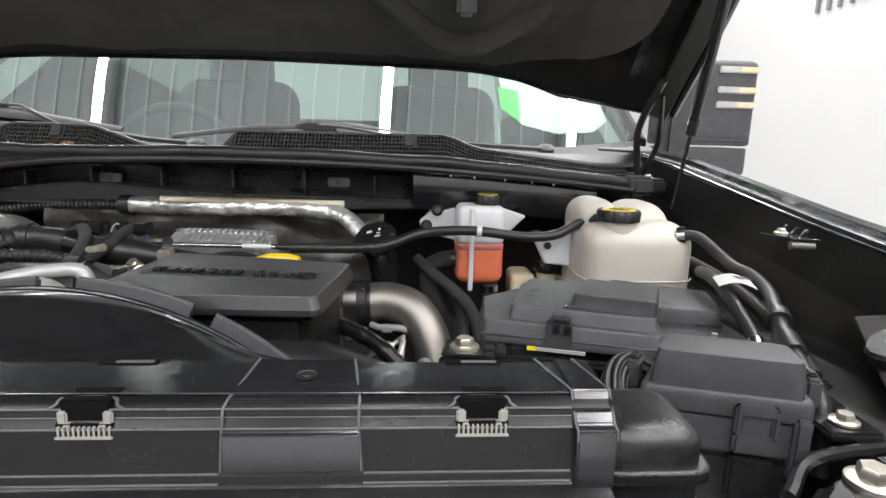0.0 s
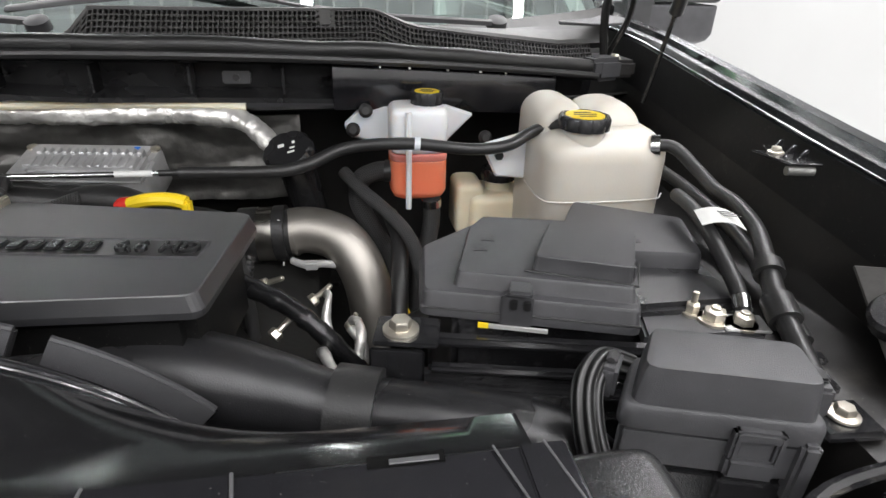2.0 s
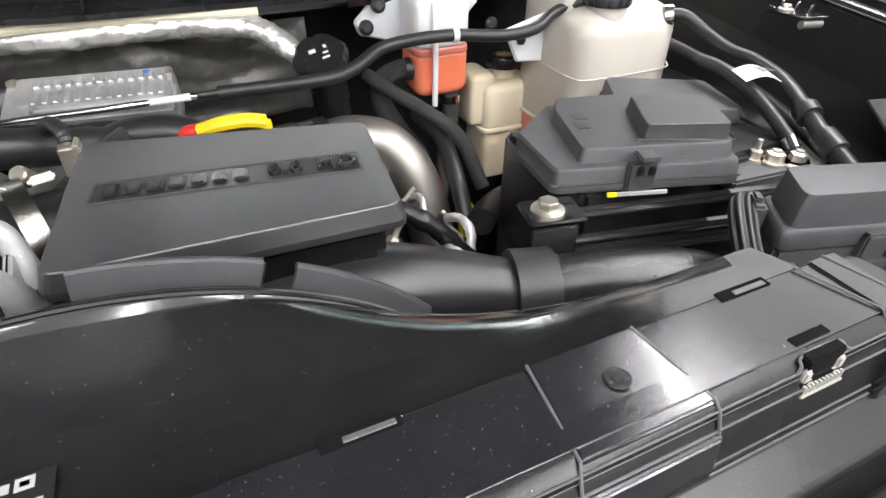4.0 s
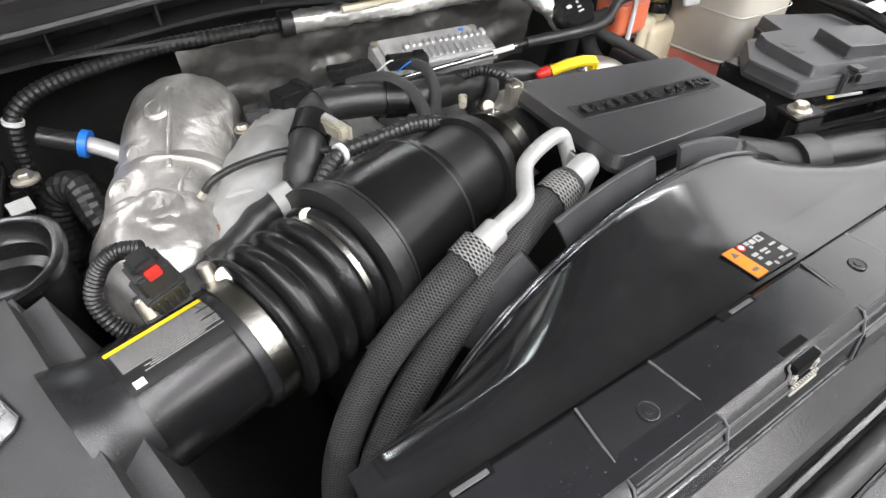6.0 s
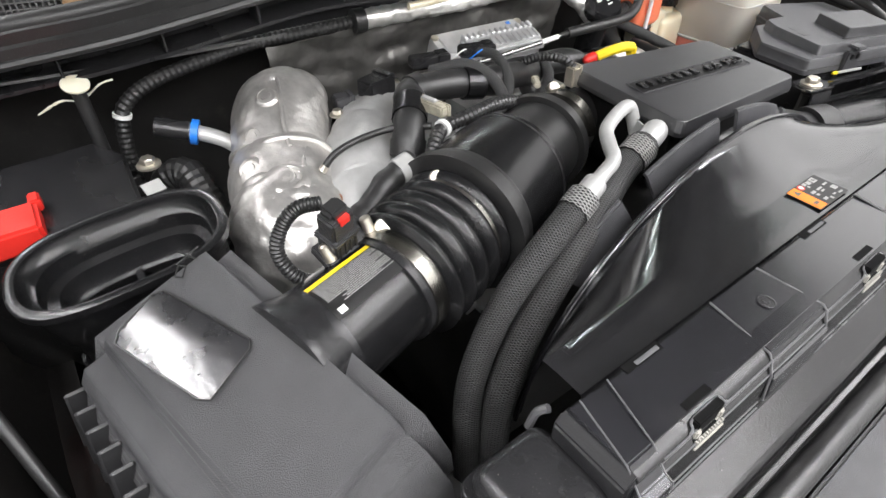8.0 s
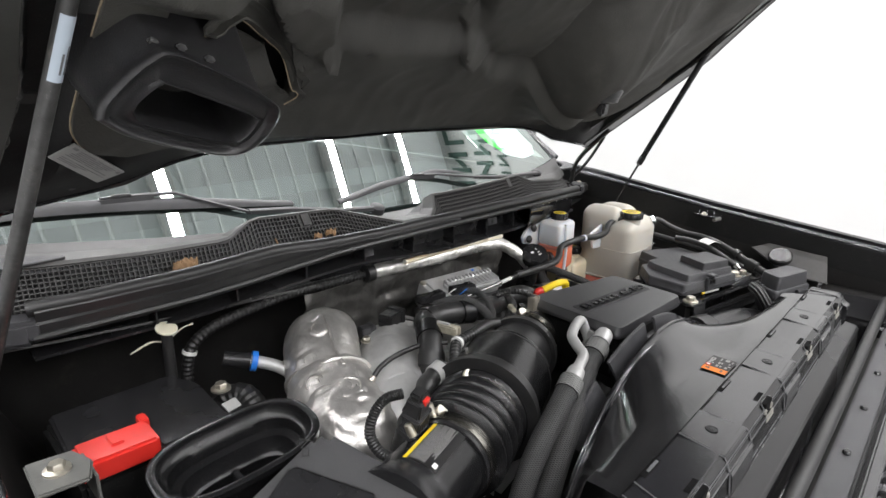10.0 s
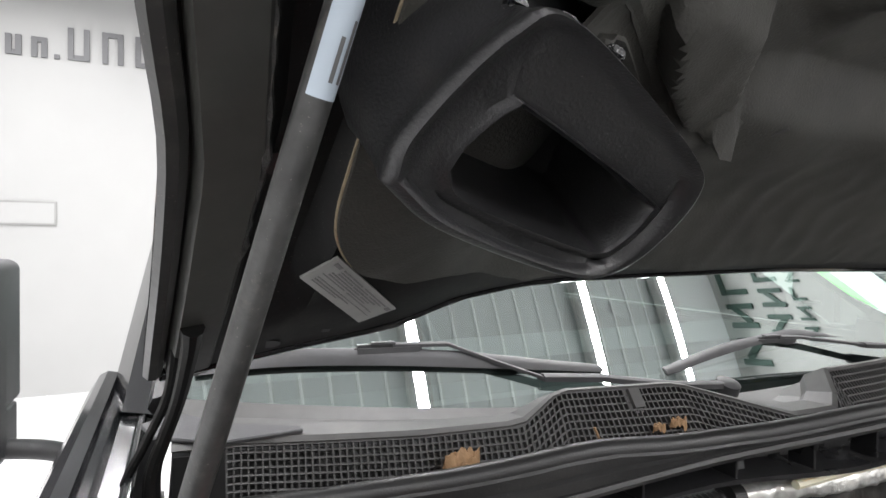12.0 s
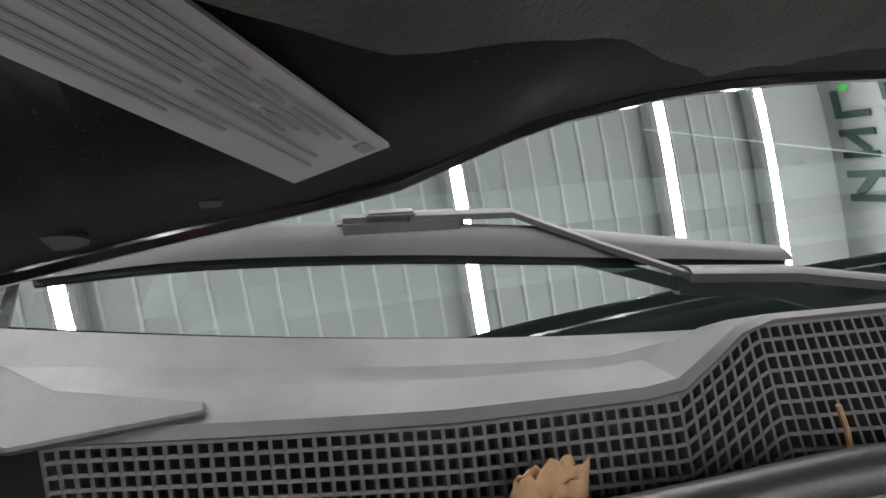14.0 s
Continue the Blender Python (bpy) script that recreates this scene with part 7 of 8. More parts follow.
def build_looms():
    wob = lambda r, k: (lambda s, i: r + 0.0025 * noise.noise(Vector((i * 0.45, k, 1.5))))
    hose("main_loom", [(-0.360, 0.775, 1.10), (-0.330, 0.785, 1.17), (-0.300, 0.815, 1.235), (-0.276, 0.845, 1.252), (-0.253, 0.872, 1.258), (-0.198, 0.868, 1.256), (-0.139, 0.855, 1.248), (-0.07, 0.87, 1.235), (0.0, 0.90, 1.21)], 0.0205, M_RUBBER, "thick taped black wiring loom over the manifold", "cable", 18, 8, wob(0.0205, 1), clamps=((0.22, M_RUBBER, 0.010), (0.36, M_DEEP, 0.016), (0.52, M_RUBBER, 0.008), (0.70, M_DEEP, 0.014)))
    hose("branch_loom", [(-0.335, 0.755, 1.238), (-0.372, 0.750, 1.230), (-0.412, 0.732, 1.218), (-0.447, 0.72, 1.20), (-0.47, 0.715, 1.15)], 0.0145, M_RUBBER, "taped black wiring branch", "cable", 16, 8, wob(0.0145, 4), clamps=((0.08, M_LABEL, 0.010), (0.6, M_RUBBER, 0.006)))
    conduit("corrugated_branch", [(-0.12, 0.80, 1.235), (-0.17, 0.795, 1.248), (-0.22, 0.785, 1.252), (-0.268, 0.782, 1.250), (-0.289, 0.770, 1.248), (-0.312, 0.752, 1.235), (-0.336, 0.745, 1.212), (-0.359, 0.742, 1.18), (-0.38, 0.74, 1.12)], 0.0088, "black corrugated branch conduit", 0.0036, clamps=((0.45, M_WHITE, 0.003),))
    hose("loop_loom", [(-0.20, 0.905, 1.262), (-0.165, 0.87, 1.275), (-0.145, 0.835, 1.262), (-0.150, 0.805, 1.240), (-0.185, 0.80, 1.225)], 0.0085, M_BRAID_FINE, "woven black wiring loop over the dome", "cable", 12)
    hose("loop_loom", [(-0.115, 0.915, 1.268), (-0.105, 0.875, 1.272), (-0.115, 0.835, 1.255), (-0.14, 0.81, 1.235), (-0.18, 0.80, 1.228)], 0.0075, M_BRAID_FINE, "woven black wiring loop over the dome", "cable", 12)
    hose("rear_loom", [(-0.20, 0.95, 1.235), (-0.10, 0.94, 1.225), (-0.02, 0.935, 1.215), (0.06, 0.93, 1.210)], 0.011, M_RUBBER, "black wiring loom before the control box", "cable", 12, 8, wob(0.011, 8))
    hose("rear_loom", [(-0.05, 0.845, 1.19), (-0.02, 0.85, 1.212), (0.0, 0.865, 1.222), (0.02, 0.90, 1.222), (0.03, 0.94, 1.210)], 0.009, M_BRAID_FINE, "woven loom rising beside the engine cover", "cable", 12)
    rng = random.Random(4)
    for i in range(2):
        x, y = -0.16 + rng.random() * 0.13, 0.90 + rng.random() * 0.05
        hose("signal_wire", [(x, y, 1.262), (x + 0.015, y - 0.01, 1.276), (x + 0.03 + 0.01 * rng.random(), y - 0.005, 1.270), (x + 0.045, y - 0.02 * rng.random(), 1.255)], 0.0011, (M_BLUE, M_WHITE, M_YELLOW, M_RED, M_ORANGE)[i % 5], "thin coloured signal wire between connectors", "wire", 6, 5)
    plug((-0.185, 0.928, 1.268), (0.060, 0.020, 0.016), -14, M_SATIN, "black connector with coloured wires")
    plug((-0.110, 0.912, 1.270), (0.055, 0.022, 0.016), -18, M_SATIN, "black connector with coloured wires")
    plug((-0.255, 0.965, 1.235), (0.050, 0.030, 0.026), 15, M_SATIN, "black injector connector above the manifold")
    plug((-0.300, 0.985, 1.215), (0.030, 0.022, 0.02), -10, M_GREY, "small grey connector above the manifold")
    p = plug((-0.262, 0.818, 1.262), (0.015, 0.048, 0.015), 12, M_DIRTY, "slim dirty cream sensor connector on the loom")
    part("tag", obox((-0.262, 0.822, 1.2705), (0.008, 0.024, 0.003), rz=12, r=0.001), M_LABEL, p)
    plug((-0.018, 0.800, 1.245), (0.018, 0.018, 0.03), 0, M_ZINC, "small metal sensor on the dome")
    conduit("sensor_lead", [(-0.018, 0.80, 1.255), (-0.022, 0.818, 1.264), (-0.035, 0.85, 1.262), (-0.05, 0.88, 1.245)], 0.0065, "corrugated black sensor lead over the dome", 0.003)
    plug((-0.105, 0.79, 1.262), (0.026, 0.009, 0.008), 55, M_DIRTY, "pale plastic clip on the dome")


build_looms()


def build_ecm():
    e = thing("engine_control_module", (0, 1.02, 1.12), "ribbed cast aluminium engine control box", "control box")
    m = pose(-0.010, 1.006, 1.209, 17, 0, -7)
    part("case", turn(lid_loft(round_poly([(-0.095, -0.040), (0.090, -0.040), (0.090, 0.045), (-0.095, 0.045)], 0.014), ((0.97, -0.03), (1.0, -0.026), (1.0, 0.020), (0.965, 0.026), (0.95, 0.026))), m), M_CAST, e, "dull cast case")
    part("lid_step", turn(lid_loft(round_poly([(-0.082, -0.012), (0.078, -0.012), (0.078, 0.038), (-0.082, 0.038)], 0.010), ((1.0, 0.024), (0.985, 0.030), (0.96, 0.030))), m), M_CAST, e)
    part("connector_frame", turn(join(box(-0.058, 0.086, -0.040, 0.004, 0.022, 0.044, 0.005), box(-0.066, 0.092, -0.044, 0.008, 0.022, 0.031, 0.004)), m), M_CAST, e)
    for i in range(13):
        part("fin", turn(box(-0.054 + i * 0.0108, -0.047 + i * 0.0108, -0.006, 0.0075, 0.030, 0.0475, 0.0014, 1), m), M_CAST, e)
        part("fin", turn(box(-0.054 + i * 0.0108, -0.048 + i * 0.0108, -0.034, -0.012, 0.0435, 0.0465, 0.0012, 1), m), M_CAST, e)
    for x in (-0.086, 0.082):
        part("corner_screw", turn(lathe([(0.007, 0), (0.007, 0.003), (0.004, 0.004)], (x, 0.034, 0.026), n=12), m), M_ZINC, e)
    for x in (0.055,):
        part("blue_mark", turn(box(x, x + 0.008, 0.028, 0.034, 0.0302, 0.0308, 0), m), M_BLUE, e)
    part("side_label", turn(box(-0.0962, -0.0952, -0.02, 0.014, -0.016, 0.012, 0), m), M_STICKER_SHADE, e)
    sh = thing("firewall_heat_shield", (-0.05, 1.1, 1.15), "crinkled dull foil heat shield on the firewall", "heat shield")
    rows = []
    for z in np.linspace(1.13, 1.272, 30):
        rows.append([(x, 1.105 + 0.012 * noise.noise(Vector((x * 14, z * 30, 2))) + 0.004 * abs(noise.noise(Vector((x * 60, z * 80, 7)))) - (z - 1.2) * 0.1, z) for x in np.linspace(-0.36, 0.27, 130)])
    part("sheet", sheet(rows, 0.002), M_DULLFOIL, sh, "dull crinkled foil", sharp=60)
    part("tape", tube([(-0.13, 1.060, 1.298), (0.0, 1.055, 1.301), (0.20, 1.050, 1.297)], 0.006, 8, 6), M_CREAM, sh, "pale insulation strip")


M_CAST = material("dull_cast_alloy", (0.52, 0.52, 0.52), 0.36, metal=0.5, bump=0.4, bump_scale=420, vary=0.25, wear=0.2)
M_DULLFOIL = material("dull_foil_mat", (0.12, 0.117, 0.11), 0.42, metal=0.6, bump=0.9, bump_scale=60, vary=0.4, wear=0.3)
build_ecm()


def build_battery_left():
    b = thing("battery", (-0.70, 1.0, 0.98), "low dark battery with a bright red terminal cover", "battery")
    part("case", box(-0.80, -0.600, 0.925, 1.115, 0.98, 1.185, 0.006), M_INNER, b)
    for k in range(7):
        part("fin", box(-0.600, -0.588, 0.945 + k * 0.022, 0.951 + k * 0.022, 1.06, 1.172, 0.0015, 1), M_SATIN, b)
    part("lid", prism([(-0.80, 0.935), (-0.605, 0.935), (-0.595, 1.06), (-0.62, 1.115), (-0.79, 1.115)], 1.183, 1.197, 0.004), M_SATIN, b)
    part("side_channel", obox((-0.655, 0.93, 1.195), (0.10, 0.018, 0.012), rz=4, r=0.003), M_SATIN, b)
    t = part("terminal_cover", obox((-0.750, 0.948, 1.202), (0.090, 0.058, 0.030), rz=-2, r=0.004), M_RED, b, "bright red plastic terminal cover")
    part("cover_rib", obox((-0.750, 0.953, 1.218), (0.016, 0.030, 0.004), rz=-2, r=0.0015), M_RED, t)
    part("cover_tab", obox((-0.705, 0.985, 1.208), (0.012, 0.022, 0.016), rz=-2, r=0.002), M_RED, t)
    br = thing("hold_down_bracket", (-0.83, 0.79, 1.20), "worn grey steel bracket with a bolt on the fender rail", "bracket")
    part("plate", prism([(-0.862, 0.775), (-0.818, 0.770), (-0.808, 0.800), (-0.818, 0.832), (-0.860, 0.838)], 1.294, 1.299, 0.002), M_DULLSTEEL, br)
    part("skirt", obox((-0.812, 0.80, 1.278), (0.003, 0.05, 0.034), r=0.001), M_DULLSTEEL, br)
    bolt((-0.838, 0.804, 1.299), 0.008, parent=br)
    hose("drain_tube", [(-0.82, 0.80, 1.20), (-0.80, 0.76, 1.16), (-0.785, 0.70, 1.10), (-0.775, 0.66, 1.05)], 0.006, M_RUBBER, "thin black drain tube", "hose", clamps=((0.97, M_ALU, 0.006),))
    c = thing("washer_cap", (-0.612, 1.118, 1.15), "round white-topped cap on a black post", "cap")
    part("post", tube([(-0.612, 1.12, 1.10), (-0.612, 1.119, 1.275)], 0.009, 14), M_RUBBER, c)
    part("disc", lathe([(0.017, 0), (0.017, 0.003), (0.005, 0.004)], (-0.612, 1.117, 1.276), (0.1, -0.35, 0.94), 20), M_CREAM, c)
    bolt((-0.575, 1.02, 1.19), 0.010)
    foam = [(-0.665, 1.135, 1.243), (-0.635, 1.128, 1.256), (-0.612, 1.126, 1.252), (-0.585, 1.122, 1.268), (-0.568, 1.118, 1.272)]
    solid("foam_strip", tube(foam, 0.003, 7, 8, radius=lambda q, i: 0.0012 + 0.0016 * abs(noise.noise(Vector((i * 0.6, 2, 5))))), M_CREAM, "torn cream foam strip on the firewall", "foam")
    part_label = thing("paper_tag", (-0.585, 0.965, 1.17), "white paper tag on a dark pipe", "tag")
    part("tag", obox((-0.585, 0.965, 1.19), (0.024, 0.018, 0.002), rz=10, rx=25, r=0), M_LABEL, part_label)


build_battery_left()


def build_label_on_cable():
    t = thing("cable_tag", (0.76, 0.71, 1.22), "white wrapped paper tag round the battery cable", "tag")
    rows = []
    for u in np.linspace(0, 1, 8):
        rows.append([(0.750 + 0.042 * (u - 0.5) + 0.008 * w, 0.712 + 0.018 * (0.5 - u) + w * 0.032, 1.243 + 0.007 * math.sin(u * 3.14) + 0.004 * w) for w in (-0.5, 0, 0.5)])
    part("paper", sheet(rows, 0.0008), M_PAPER, t)
    for i in range(3):
        part("print_bar", obox((0.757, 0.715 - i * 0.006, 1.2515), (0.018, 0.002, 0.0005), rz=-20, r=0), M_INK, t)


build_label_on_cable()


def build_struts():
    for s in (1, -1):
        g = thing("gas_strut", (s * 0.79, 1.0, 1.30), "dusty black gas strut holding the hood open", "gas strut", group="hood struts")
        a, b = (Vector((0.815, 1.045, 1.30)), Vector((0.757, 0.785, 1.785))) if s > 0 else (Vector((-0.857, 1.022, 1.305)), Vector((-0.744, 0.815, 1.785)))
        part("rod", tube([a, a.lerp(b, 0.45)], 0.0034, 10), M_SATIN, g, "thin dark rod")
        if s > 0:
            part("cylinder", tube([a.lerp(b, 0.30), b], 0.0085, 16), M_SATIN, g)
            part("seal_collar", tube([a.lerp(b, 0.285), a.lerp(b, 0.335)], 0.0098, 16), M_RUBBER, g)
        else:
            part("cylinder", tube([a.lerp(b, 0.02), b], 0.0084, 20), M_STRUT, g)
            d = (b - a).normalized()
            side = d.cross(Vector((0, 1, 0))).normalized()
            front = side.cross(d).normalized()
            front = front if front.y < 0 else -front
            o = a.lerp(b, 0.755)
            w = sheet([[o + d * h + (front * math.cos(q) + side * math.sin(q)) * 0.0088 for q in np.linspace(-2.3, 0.7, 9)] for h in (0, 0.065)])
            lab = part("strut_label", w, M_PALEBLUE, g, "pale blue-grey printed label")
            for k in range(3):
                w = sheet([[o + d * h + (front * math.cos(q) + side * math.sin(q)) * 0.0090 for q in np.linspace(-1.5 + 0.5 * k, -1.25 + 0.5 * k, 4)] for h in (0.008, 0.045 - 0.008 * k)])
                part("print_bar", w, M_INK, lab)
        part("end_socket", lathe([(0.008, -0.016), (0.014, -0.010), (0.014, 0.012), (0.009, 0.016)], b, (s, 0, 0.2), 18), M_PLASTIC, g)
        part("ball_stud", lathe([(0.006, 0), (0.006, 0.03)], b, (s * 0.3, 0.3, 0.9), 10), M_ZINC, g)


M_STRUT = material("dusty_strut_paint", (0.036, 0.036, 0.035), 0.42, bump=0.25, bump_scale=120, vary=0.6, scale=90, wear=0.4, specks=0.5)
M_PALEBLUE = material("pale_blue_label", (0.40, 0.46, 0.52), 0.5, vary=0.1, bump=0.0)
build_struts()


def build_fender_latches():
    for s in (1, -1):
        if s > 0:
            l = thing("fender_bracket", (s * 0.85, 0.76, 1.28), "small steel bracket with clips on the fender rail", "bracket", group="fender brackets")
            part("plate", prism([(0.832, 0.730), (0.868, 0.722), (0.872, 0.792), (0.850, 0.800), (0.842, 0.778), (0.822, 0.782), (0.826, 0.752)], 1.2985, 1.3015, 0.0008, 1), M_GLOSS, l)
            for y in (0.742, 0.762, 0.784):
                part("clip", slab([(0.852, y, 1.3015), (0.864, y, 1.3015), (0.867, y + 0.003, 1.311), (0.862, y + 0.002, 1.312)], 0.003, 0.0008, 1), M_GLOSS, l)
            part("roller", tube([(0.834, 0.734, 1.291), (0.864, 0.728, 1.291)], 0.0055, 12), M_DULLSTEEL, l, "short pale roller")
            bolt((0.843, 0.768, 1.3015), 0.006, parent=l)
        for y, z in ((0.541, 1.168), (0.490, 1.164), (0.40, 1.16)):
            k = bolt((s * 0.740, y, z), 0.0085)
            solid("fender_tab", obox((s * 0.740, y, z - 0.006), (0.055, 0.042, 0.010), rz=-s * 4, r=0.003), M_GLOSS, "glossy black mounting tab under a bolt", "bracket", group="fender tabs")


build_fender_latches()


def build_headlamp_side():
    for s in (1, -1):
        h = thing("headlamp_housing", (s * 0.72, 0.36, 0.9), "black headlamp housing top with a bolt beside the radiator", "headlamp")
        part("housing", prism([(s * 0.60, 0.25), (s * 0.60, 0.36), (s * 0.66, 0.41), (s * 0.80, 0.43), (s * 0.80, 0.22)], 1.0, 1.166, 0.012, 3), M_GLOSS, h)
        part("rail", tube([(s * 0.60, 0.37, 1.170), (s * 0.66, 0.418, 1.172), (s * 0.80, 0.435, 1.174)], 0.006, 8, 6), M_GLOSS, h)
        bolt((s * 0.684, 0.390, 1.166), 0.013, parent=h)
        w = thing("fender_liner", (s * 0.84, 0.6, 1.1), "dusty grey inner fender liner with a black round cap", "fender liner")
        part("liner", slab([(s * 0.846, 0.625, 1.228), (s * 0.806, 0.52, 1.182), (s * 0.806, 0.42, 1.174), (s * 0.866, 0.44, 1.235), (s * 0.868, 0.585, 1.244)], 0.008, 0.002), M_LINERGREY, w)
        part("round_cap", lathe([(0.030, 0), (0.030, 0.012), (0.026, 0.016), (0.008, 0.016)], (s * 0.838, 0.545, 1.212), (-s * 0.5, 0, 0.86), 32), M_SATIN, w, "black ribbed round cap")


M_LINERGREY = material("dusty_grey_liner", (0.055, 0.053, 0.05), 0.6, vary=0.3, scale=20, bump=0.3, bump_scale=90, wear=0.2)
build_headlamp_side()


# ---------------------------------------------------------------- windshield details
def build_wipers():
    for pts, arm, pivot in (
            ([(-0.818, 1.335, 1.445), (-0.727, 1.326, 1.449), (-0.599, 1.306, 1.444), (-0.455, 1.280, 1.433), (-0.280, 1.252, 1.418)],
             [(-0.580, 1.306, 1.466), (-0.505, 1.296, 1.464), (-0.445, 1.272, 1.440), (-0.385, 1.245, 1.418), (-0.30, 1.228, 1.413), (-0.20, 1.187, 1.402), (-0.115, 1.180, 1.396)], (-0.105, 1.182, 1.386)),
            ([(-0.17, 1.238, 1.407), (-0.04, 1.254, 1.416), (0.10, 1.268, 1.424), (0.20, 1.274, 1.428), (0.31, 1.268, 1.422)],
             [(0.12, 1.260, 1.438), (0.17, 1.252, 1.436), (0.30, 1.222, 1.418), (0.42, 1.208, 1.408), (0.60, 1.222, 1.400)], (0.612, 1.232, 1.392))):
        w = thing("windshield_wiper", pts[0], "dusty black windshield wiper resting on the glass", "wiper", group="windshield wipers")
        line = smooth_line(pts, 6)
        rows = []
        for i, p in enumerate(line):
            f = i / (len(line) - 1)
            h = 0.018 * min(1, 2.2 * f + 0.35, 2.2 * (1 - f) + 0.35)
            rows.append([p + Vector((0, -0.010, -0.002)), p + Vector((0, -0.007, h * 0.45)), p + Vector((0, -0.001, h * 0.9)), p + Vector((0, 0.005, h)), p + Vector((0, 0.012, 0.002)), p + Vector((0, 0.006, -0.004))])
        part("blade_spoiler", loft(rows), M_WIPER, w, "weathered blade spoiler", sharp=40)
        part("rubber_lip", tube([Vector(p) + Vector((0, 0.002, -0.008)) for p in pts], 0.0055, 6, 6), M_STICKER_SHADE, w)
        knee = 3 if len(arm) > 5 else 2
        for name, line, wide, tall in (("upper_arm", [Vector(p) for p in arm[:knee + 1]], 0.0055, 0.003), ("lower_arm", [Vector(p) for p in arm[knee:]], 0.0085, 0.005)):
            rows = []
            for p in line:
                rows.append([p + Vector((0, -wide, -tall)), p + Vector((0, -wide, tall * 0.4)), p + Vector((0, -wide * 0.5, tall)), p + Vector((0, wide * 0.5, tall)), p + Vector((0, wide, tall * 0.4)), p + Vector((0, wide, -tall))])
            part(name, loft(rows), M_WIPER, w, sharp=40)
        tilt = math.degrees(math.atan2(arm[1][1] - arm[0][1], arm[1][0] - arm[0][0]))
        bridge = part("bridge", obox((arm[0][0] - 0.004, arm[0][1] + 0.004, arm[0][2] - 0.006), (0.090, 0.020, 0.015), rz=tilt, r=0.004), M_WIPER, w)
        part("bridge_lock", obox((arm[0][0] - 0.012, arm[0][1] + 0.002, arm[0][2] + 0.0025), (0.034, 0.014, 0.004), rz=tilt, r=0.0015), M_WIPER, bridge)
        part("pivot_cap", lathe([(0.018, 0), (0.017, 0.014), (0.008, 0.018)], pivot, (0, -0.4, 0.9), 20), M_WIPER, w)


build_wipers()


def build_sheet():
    g = thing("windshield_sheet", (0.68, 1.34, 1.43), "pale sheet with a bright green edge behind the windshield", "paper")
    low = [(0.545, 1.372), (0.580, 1.332), (0.653, 1.312), (0.745, 1.330), (0.79, 1.375)]
    put = lambda x, y, d: (x, y, glass_z(x) + 0.675 * (y - glass_y(x)) + 0.012 - d)
    rows = [[put(x, y, 0.016) for x, y in low], [put(x, y + 0.10, 0.016) for x, y in low], [put(x * 0.99, y + 0.24, 0.016) for x, y in low]]
    part("sheet", sheet(rows, 0.001), M_PALEGREEN, g)
    rows = [[put(x, y, 0.012) for x, y in ((0.535, 1.378), (0.572, 1.336))], [put(x, y, 0.012) for x, y in ((0.535, 1.46), (0.585, 1.45))]]
    part("green_edge", sheet(rows, 0.001), M_GREEN, g, "bright green edge")


M_PALEGREEN = material("pale_green_sheet", (0.74, 0.70, 0.72), 0.5, vary=0.05, bump=0.0)
M_GREEN = material("bright_green_plastic", (0.10, 0.85, 0.08), 0.4, vary=0.05, bump=0.0)
build_sheet()


def build_leaves():
    for x, y, z, r in ((-0.566, 1.124, 1.364, 0.020), (-0.300, 1.088, 1.383, 0.012), (-0.328, 1.090, 1.383, 0.009)):
        bm = bmesh.new()
        rows = []
        for j in range(11):
            row = []
            for i in range(17):
                u, v = i / 16 * 2 - 1, j / 10 * 2 - 1
                w = math.sqrt(max(0.02, 1 - u * u)) * (0.86 + 0.10 * math.sin(i * 0.55 + 1) + 0.03 * math.sin(i * 1.7))
                row.append((x + u * r, y + v * r * w * 0.6 + 0.002 * i % 3 * 0.001, z + 0.6 * r * (1 - v * v) + 0.7 * r * noise.noise(Vector((u * 2.6, v * 2.6, x * 9))) + 0.3 * r * abs(noise.noise(Vector((u * 6, v * 6, x * 9)))) + 0.20 * r))
            rows.append(row)
        bm.free()
        solid("dry_leaf", sheet(rows, 0.0008), M_LEAF, "curled dry brown leaf lying on the cowl", "leaf", group="dry leaves", sharp=80)
    solid("leaf_stalk", tube([(-0.412, 1.103, 1.395), (-0.408, 1.099, 1.382), (-0.410, 1.092, 1.370)], 0.0015, 6, 5), M_LEAF, "thin dry leaf stalk caught in the grille", "leaf")


build_leaves()


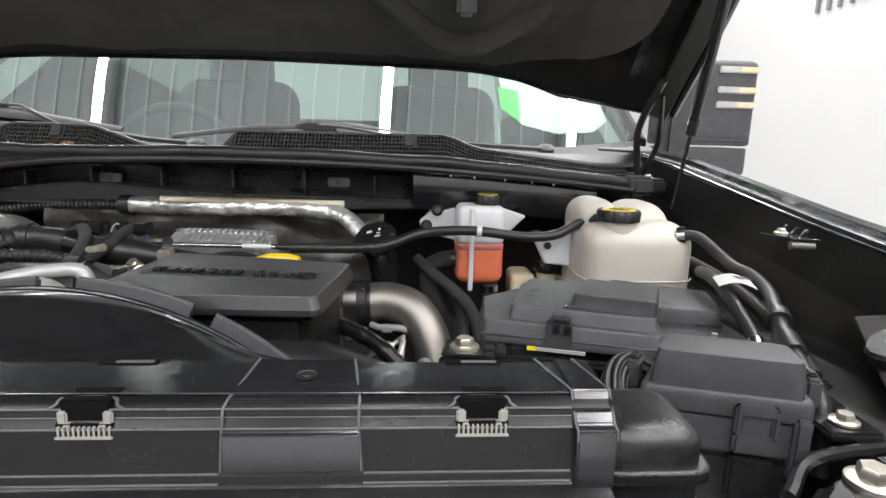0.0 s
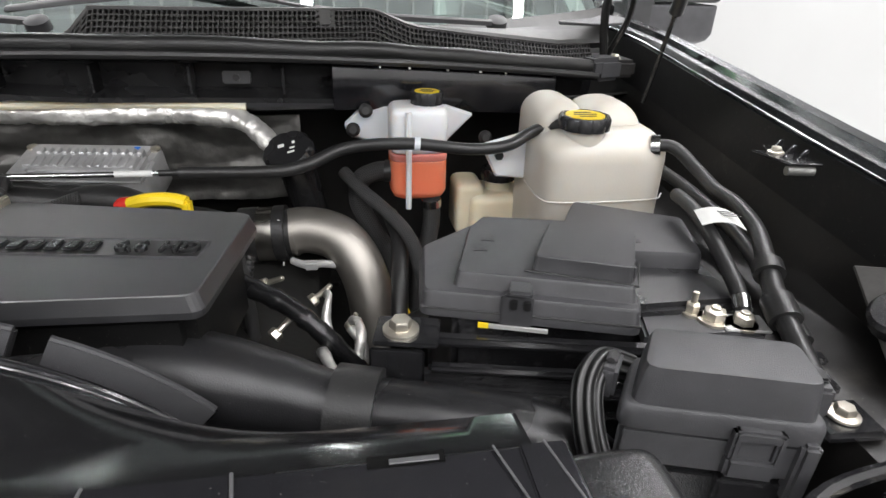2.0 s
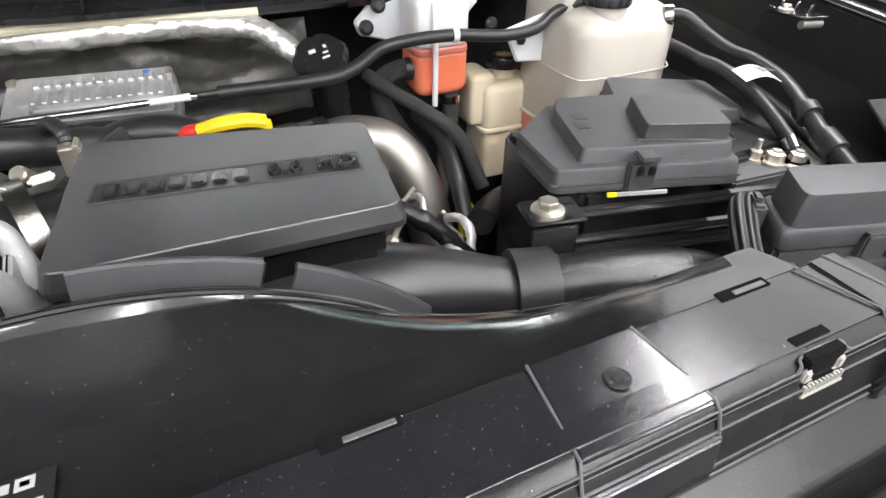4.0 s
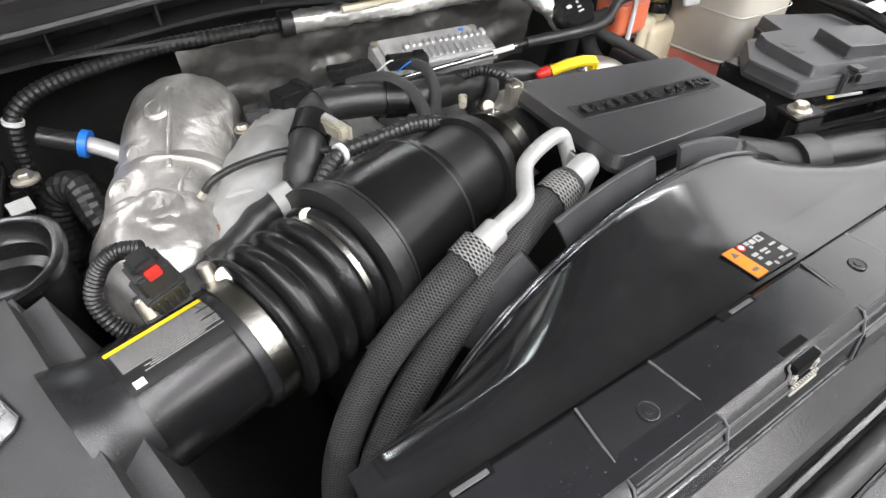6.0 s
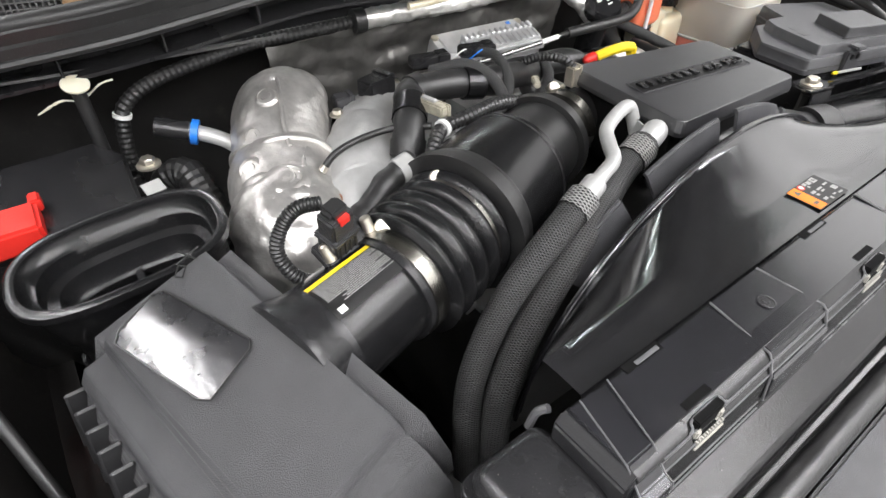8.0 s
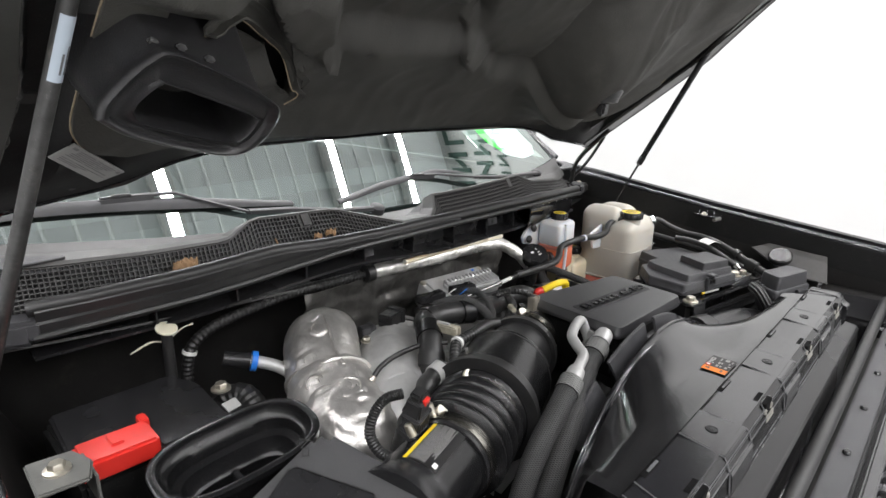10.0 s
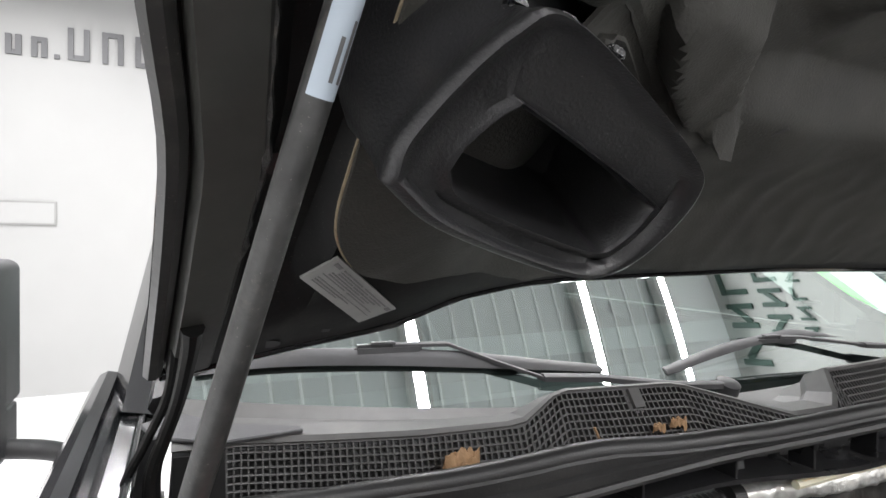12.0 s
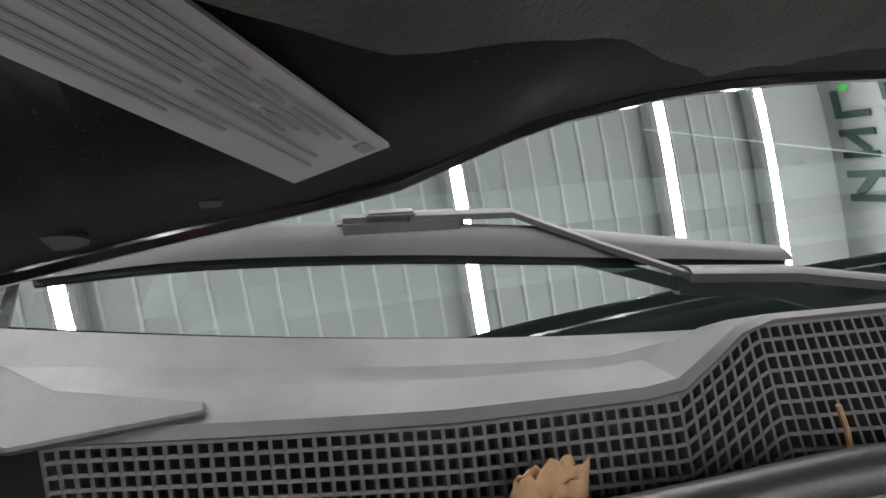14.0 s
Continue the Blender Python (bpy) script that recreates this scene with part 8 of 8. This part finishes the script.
def build_mirrors():
    for s, dz in ((1, 0.0), (-1, -0.10)):
        m = thing("side_mirror", (s * 1.2, 1.78, 1.30), "large black towing side mirror with amber marker lights", "side mirror", group="side mirrors")
        x0, x1 = min(s * 1.11, s * 1.385), max(s * 1.11, s * 1.385)
        up = part("upper_shell", bottle(x0, x1, 1.745, 1.90, 1.412 + dz, 1.67 + dz, 0.02, 0.16), M_GREY, m, sharp=60)
        part("inner_column", box(min(s * 1.108, s * 1.185), max(s * 1.108, s * 1.185), 1.738, 1.80, 1.34 + dz, 1.66 + dz, 0.012), M_PLASTIC, m, "darker inner column")
        part("lower_shell", bottle(x0 + 0.008, x1 - 0.004, 1.748, 1.895, 1.300 + dz, 1.406 + dz, 0.006, 0.16, 0.03), M_GREY, m, sharp=60)
        part("moulded_ledge", box(x0 + 0.06 * (s > 0) + 0.01, x1 - 0.06 * (s < 0) - 0.01, 1.738, 1.75, 1.424 + dz, 1.434 + dz, 0.003), M_GREY, up)
        part("arm", tube([(s * 0.98, 1.84, 1.28 + dz), (s * 1.05, 1.83, 1.32 + dz), (s * 1.14, 1.82, 1.34 + dz)], 0.018, 12, 5), M_PLASTIC, m)
        for z in (1.536, 1.580, 1.640):
            lens = part("marker_light", obox((s * 1.318, 1.7415, z + dz), (0.125, 0.010, 0.020), r=0.003), M_CLEARLENS, m, "clear marker lens")
            part("amber_end", obox((s * 1.350, 1.7365, z + dz), (0.058, 0.004, 0.014), r=0.0015), M_AMBER, lens, "amber lit end")


M_CLEARLENS = material("clear_grey_lens", (0.42, 0.41, 0.39), 0.2, vary=0.25, scale=120, bump=0.2)
M_AMBER = material("amber_lens", (0.85, 0.55, 0.33), 0.25, vary=0.1, bump=0.0)
build_mirrors()


# ---------------------------------------------------------------- on the walls
def build_signs():
    s = thing("wall_sign", (0.4, 7.69, 3.5), "row of dark grey sign letters high on the white wall", "sign")
    for i in range(16):
        h = 0.21 if i < 3 else 0.34
        x, z, w = (-2.74 + i * 0.22, 3.54, 0.14) if i < 3 else (-1.98 + (i - 3) * 0.315, 3.55, 0.20)
        part("letter_bar", box(x, x + 0.055, 7.676, 7.698, z, z + h, 0.003), M_SIGN, s)
        part("letter_bar", box(x + 0.055, x + w - 0.055, 7.676, 7.698, z + (0.0 if i % 2 else h - 0.055), z + 0.055 + (0.0 if i % 2 else h - 0.055), 0.003), M_SIGN, s)
        part("letter_bar", box(x + w - 0.055, x + w, 7.676, 7.698, z, z + h, 0.003), M_SIGN, s)
    part("letter_dot", box(-2.10, -2.05, 7.676, 7.698, 3.54, 3.59, 0.003), M_SIGN, s)
    e = thing("wall_sign", (3.49, 2.4, 2.4), "row of grey sign letters on the white side wall", "sign")
    for i in range(16):
        y, h = 0.85 + i * 0.235, 0.10 if i < 2 else 0.16
        for q in (0.0, 0.075, 0.15) if i == 0 else (0.0, 0.12):
            part("letter_bar", box(3.474, 3.498, y + q, y + q + 0.03, 2.425, 2.425 + h, 0.003), M_SIGN, e)
        part("letter_bar", box(3.474, 3.498, y + 0.03, y + 0.12, 2.425 + h - 0.03, 2.425 + h, 0.003), M_SIGN, e)
    b = thing("wall_sign", (3.49, 1.8, 3.4), "large three-row sign of dark green shapes high on the side wall", "sign")
    rows = ((3.86, 0.30, 0.36, 1.05, 7), (3.50, 0.24, 0.27, 1.35, 6), (3.28, 0.13, 0.19, 1.30, 9))
    for z, h, gap, y0, count in rows:
        bar = h * 0.20
        for i in range(count):
            y = y0 + i * gap
            part("sign_bar", box(3.474, 3.498, y, y + bar, z, z + h, 0.003), M_SIGNGREEN, b)
            if i % 3 != 2:
                part("sign_bar", box(3.474, 3.498, y + gap * 0.55, y + gap * 0.55 + bar, z, z + h, 0.003), M_SIGNGREEN, b)
            lean = (45, -45, 0)[i % 3]
            part("sign_bar", obox((3.486, y + gap * 0.30 + bar / 2, z + (h / 2 if lean else h - bar / 2)), (0.022, bar, h * 0.75) if lean else (0.022, gap * 0.7, bar), rx=lean, r=0.003), M_SIGNGREEN, b)
    part("green_leaf", obox((3.470, 2.05, 4.02), (0.01, 0.05, 0.09), rx=30, r=0.004), M_GREEN, b, "bright green leaf shape")
    p = thing("wall_panel", (-2.4, 7.69, 1.3), "small pale window panel in the white garage door", "panel")
    part("frame", box(-2.66, -2.08, 7.68, 7.698, 1.79, 2.04, 0.004), M_LABEL, p)
    part("face", box(-2.64, -2.10, 7.676, 7.682, 1.81, 2.02, 0.002), M_WALL, p)


M_SIGNGREEN = material("dark_green_sign", (0.03, 0.07, 0.055), 0.5, vary=0.08, bump=0.0)
M_SIGN = material("dark_sign_letters", (0.16, 0.16, 0.165), 0.5, vary=0.08, bump=0.0)
build_signs()
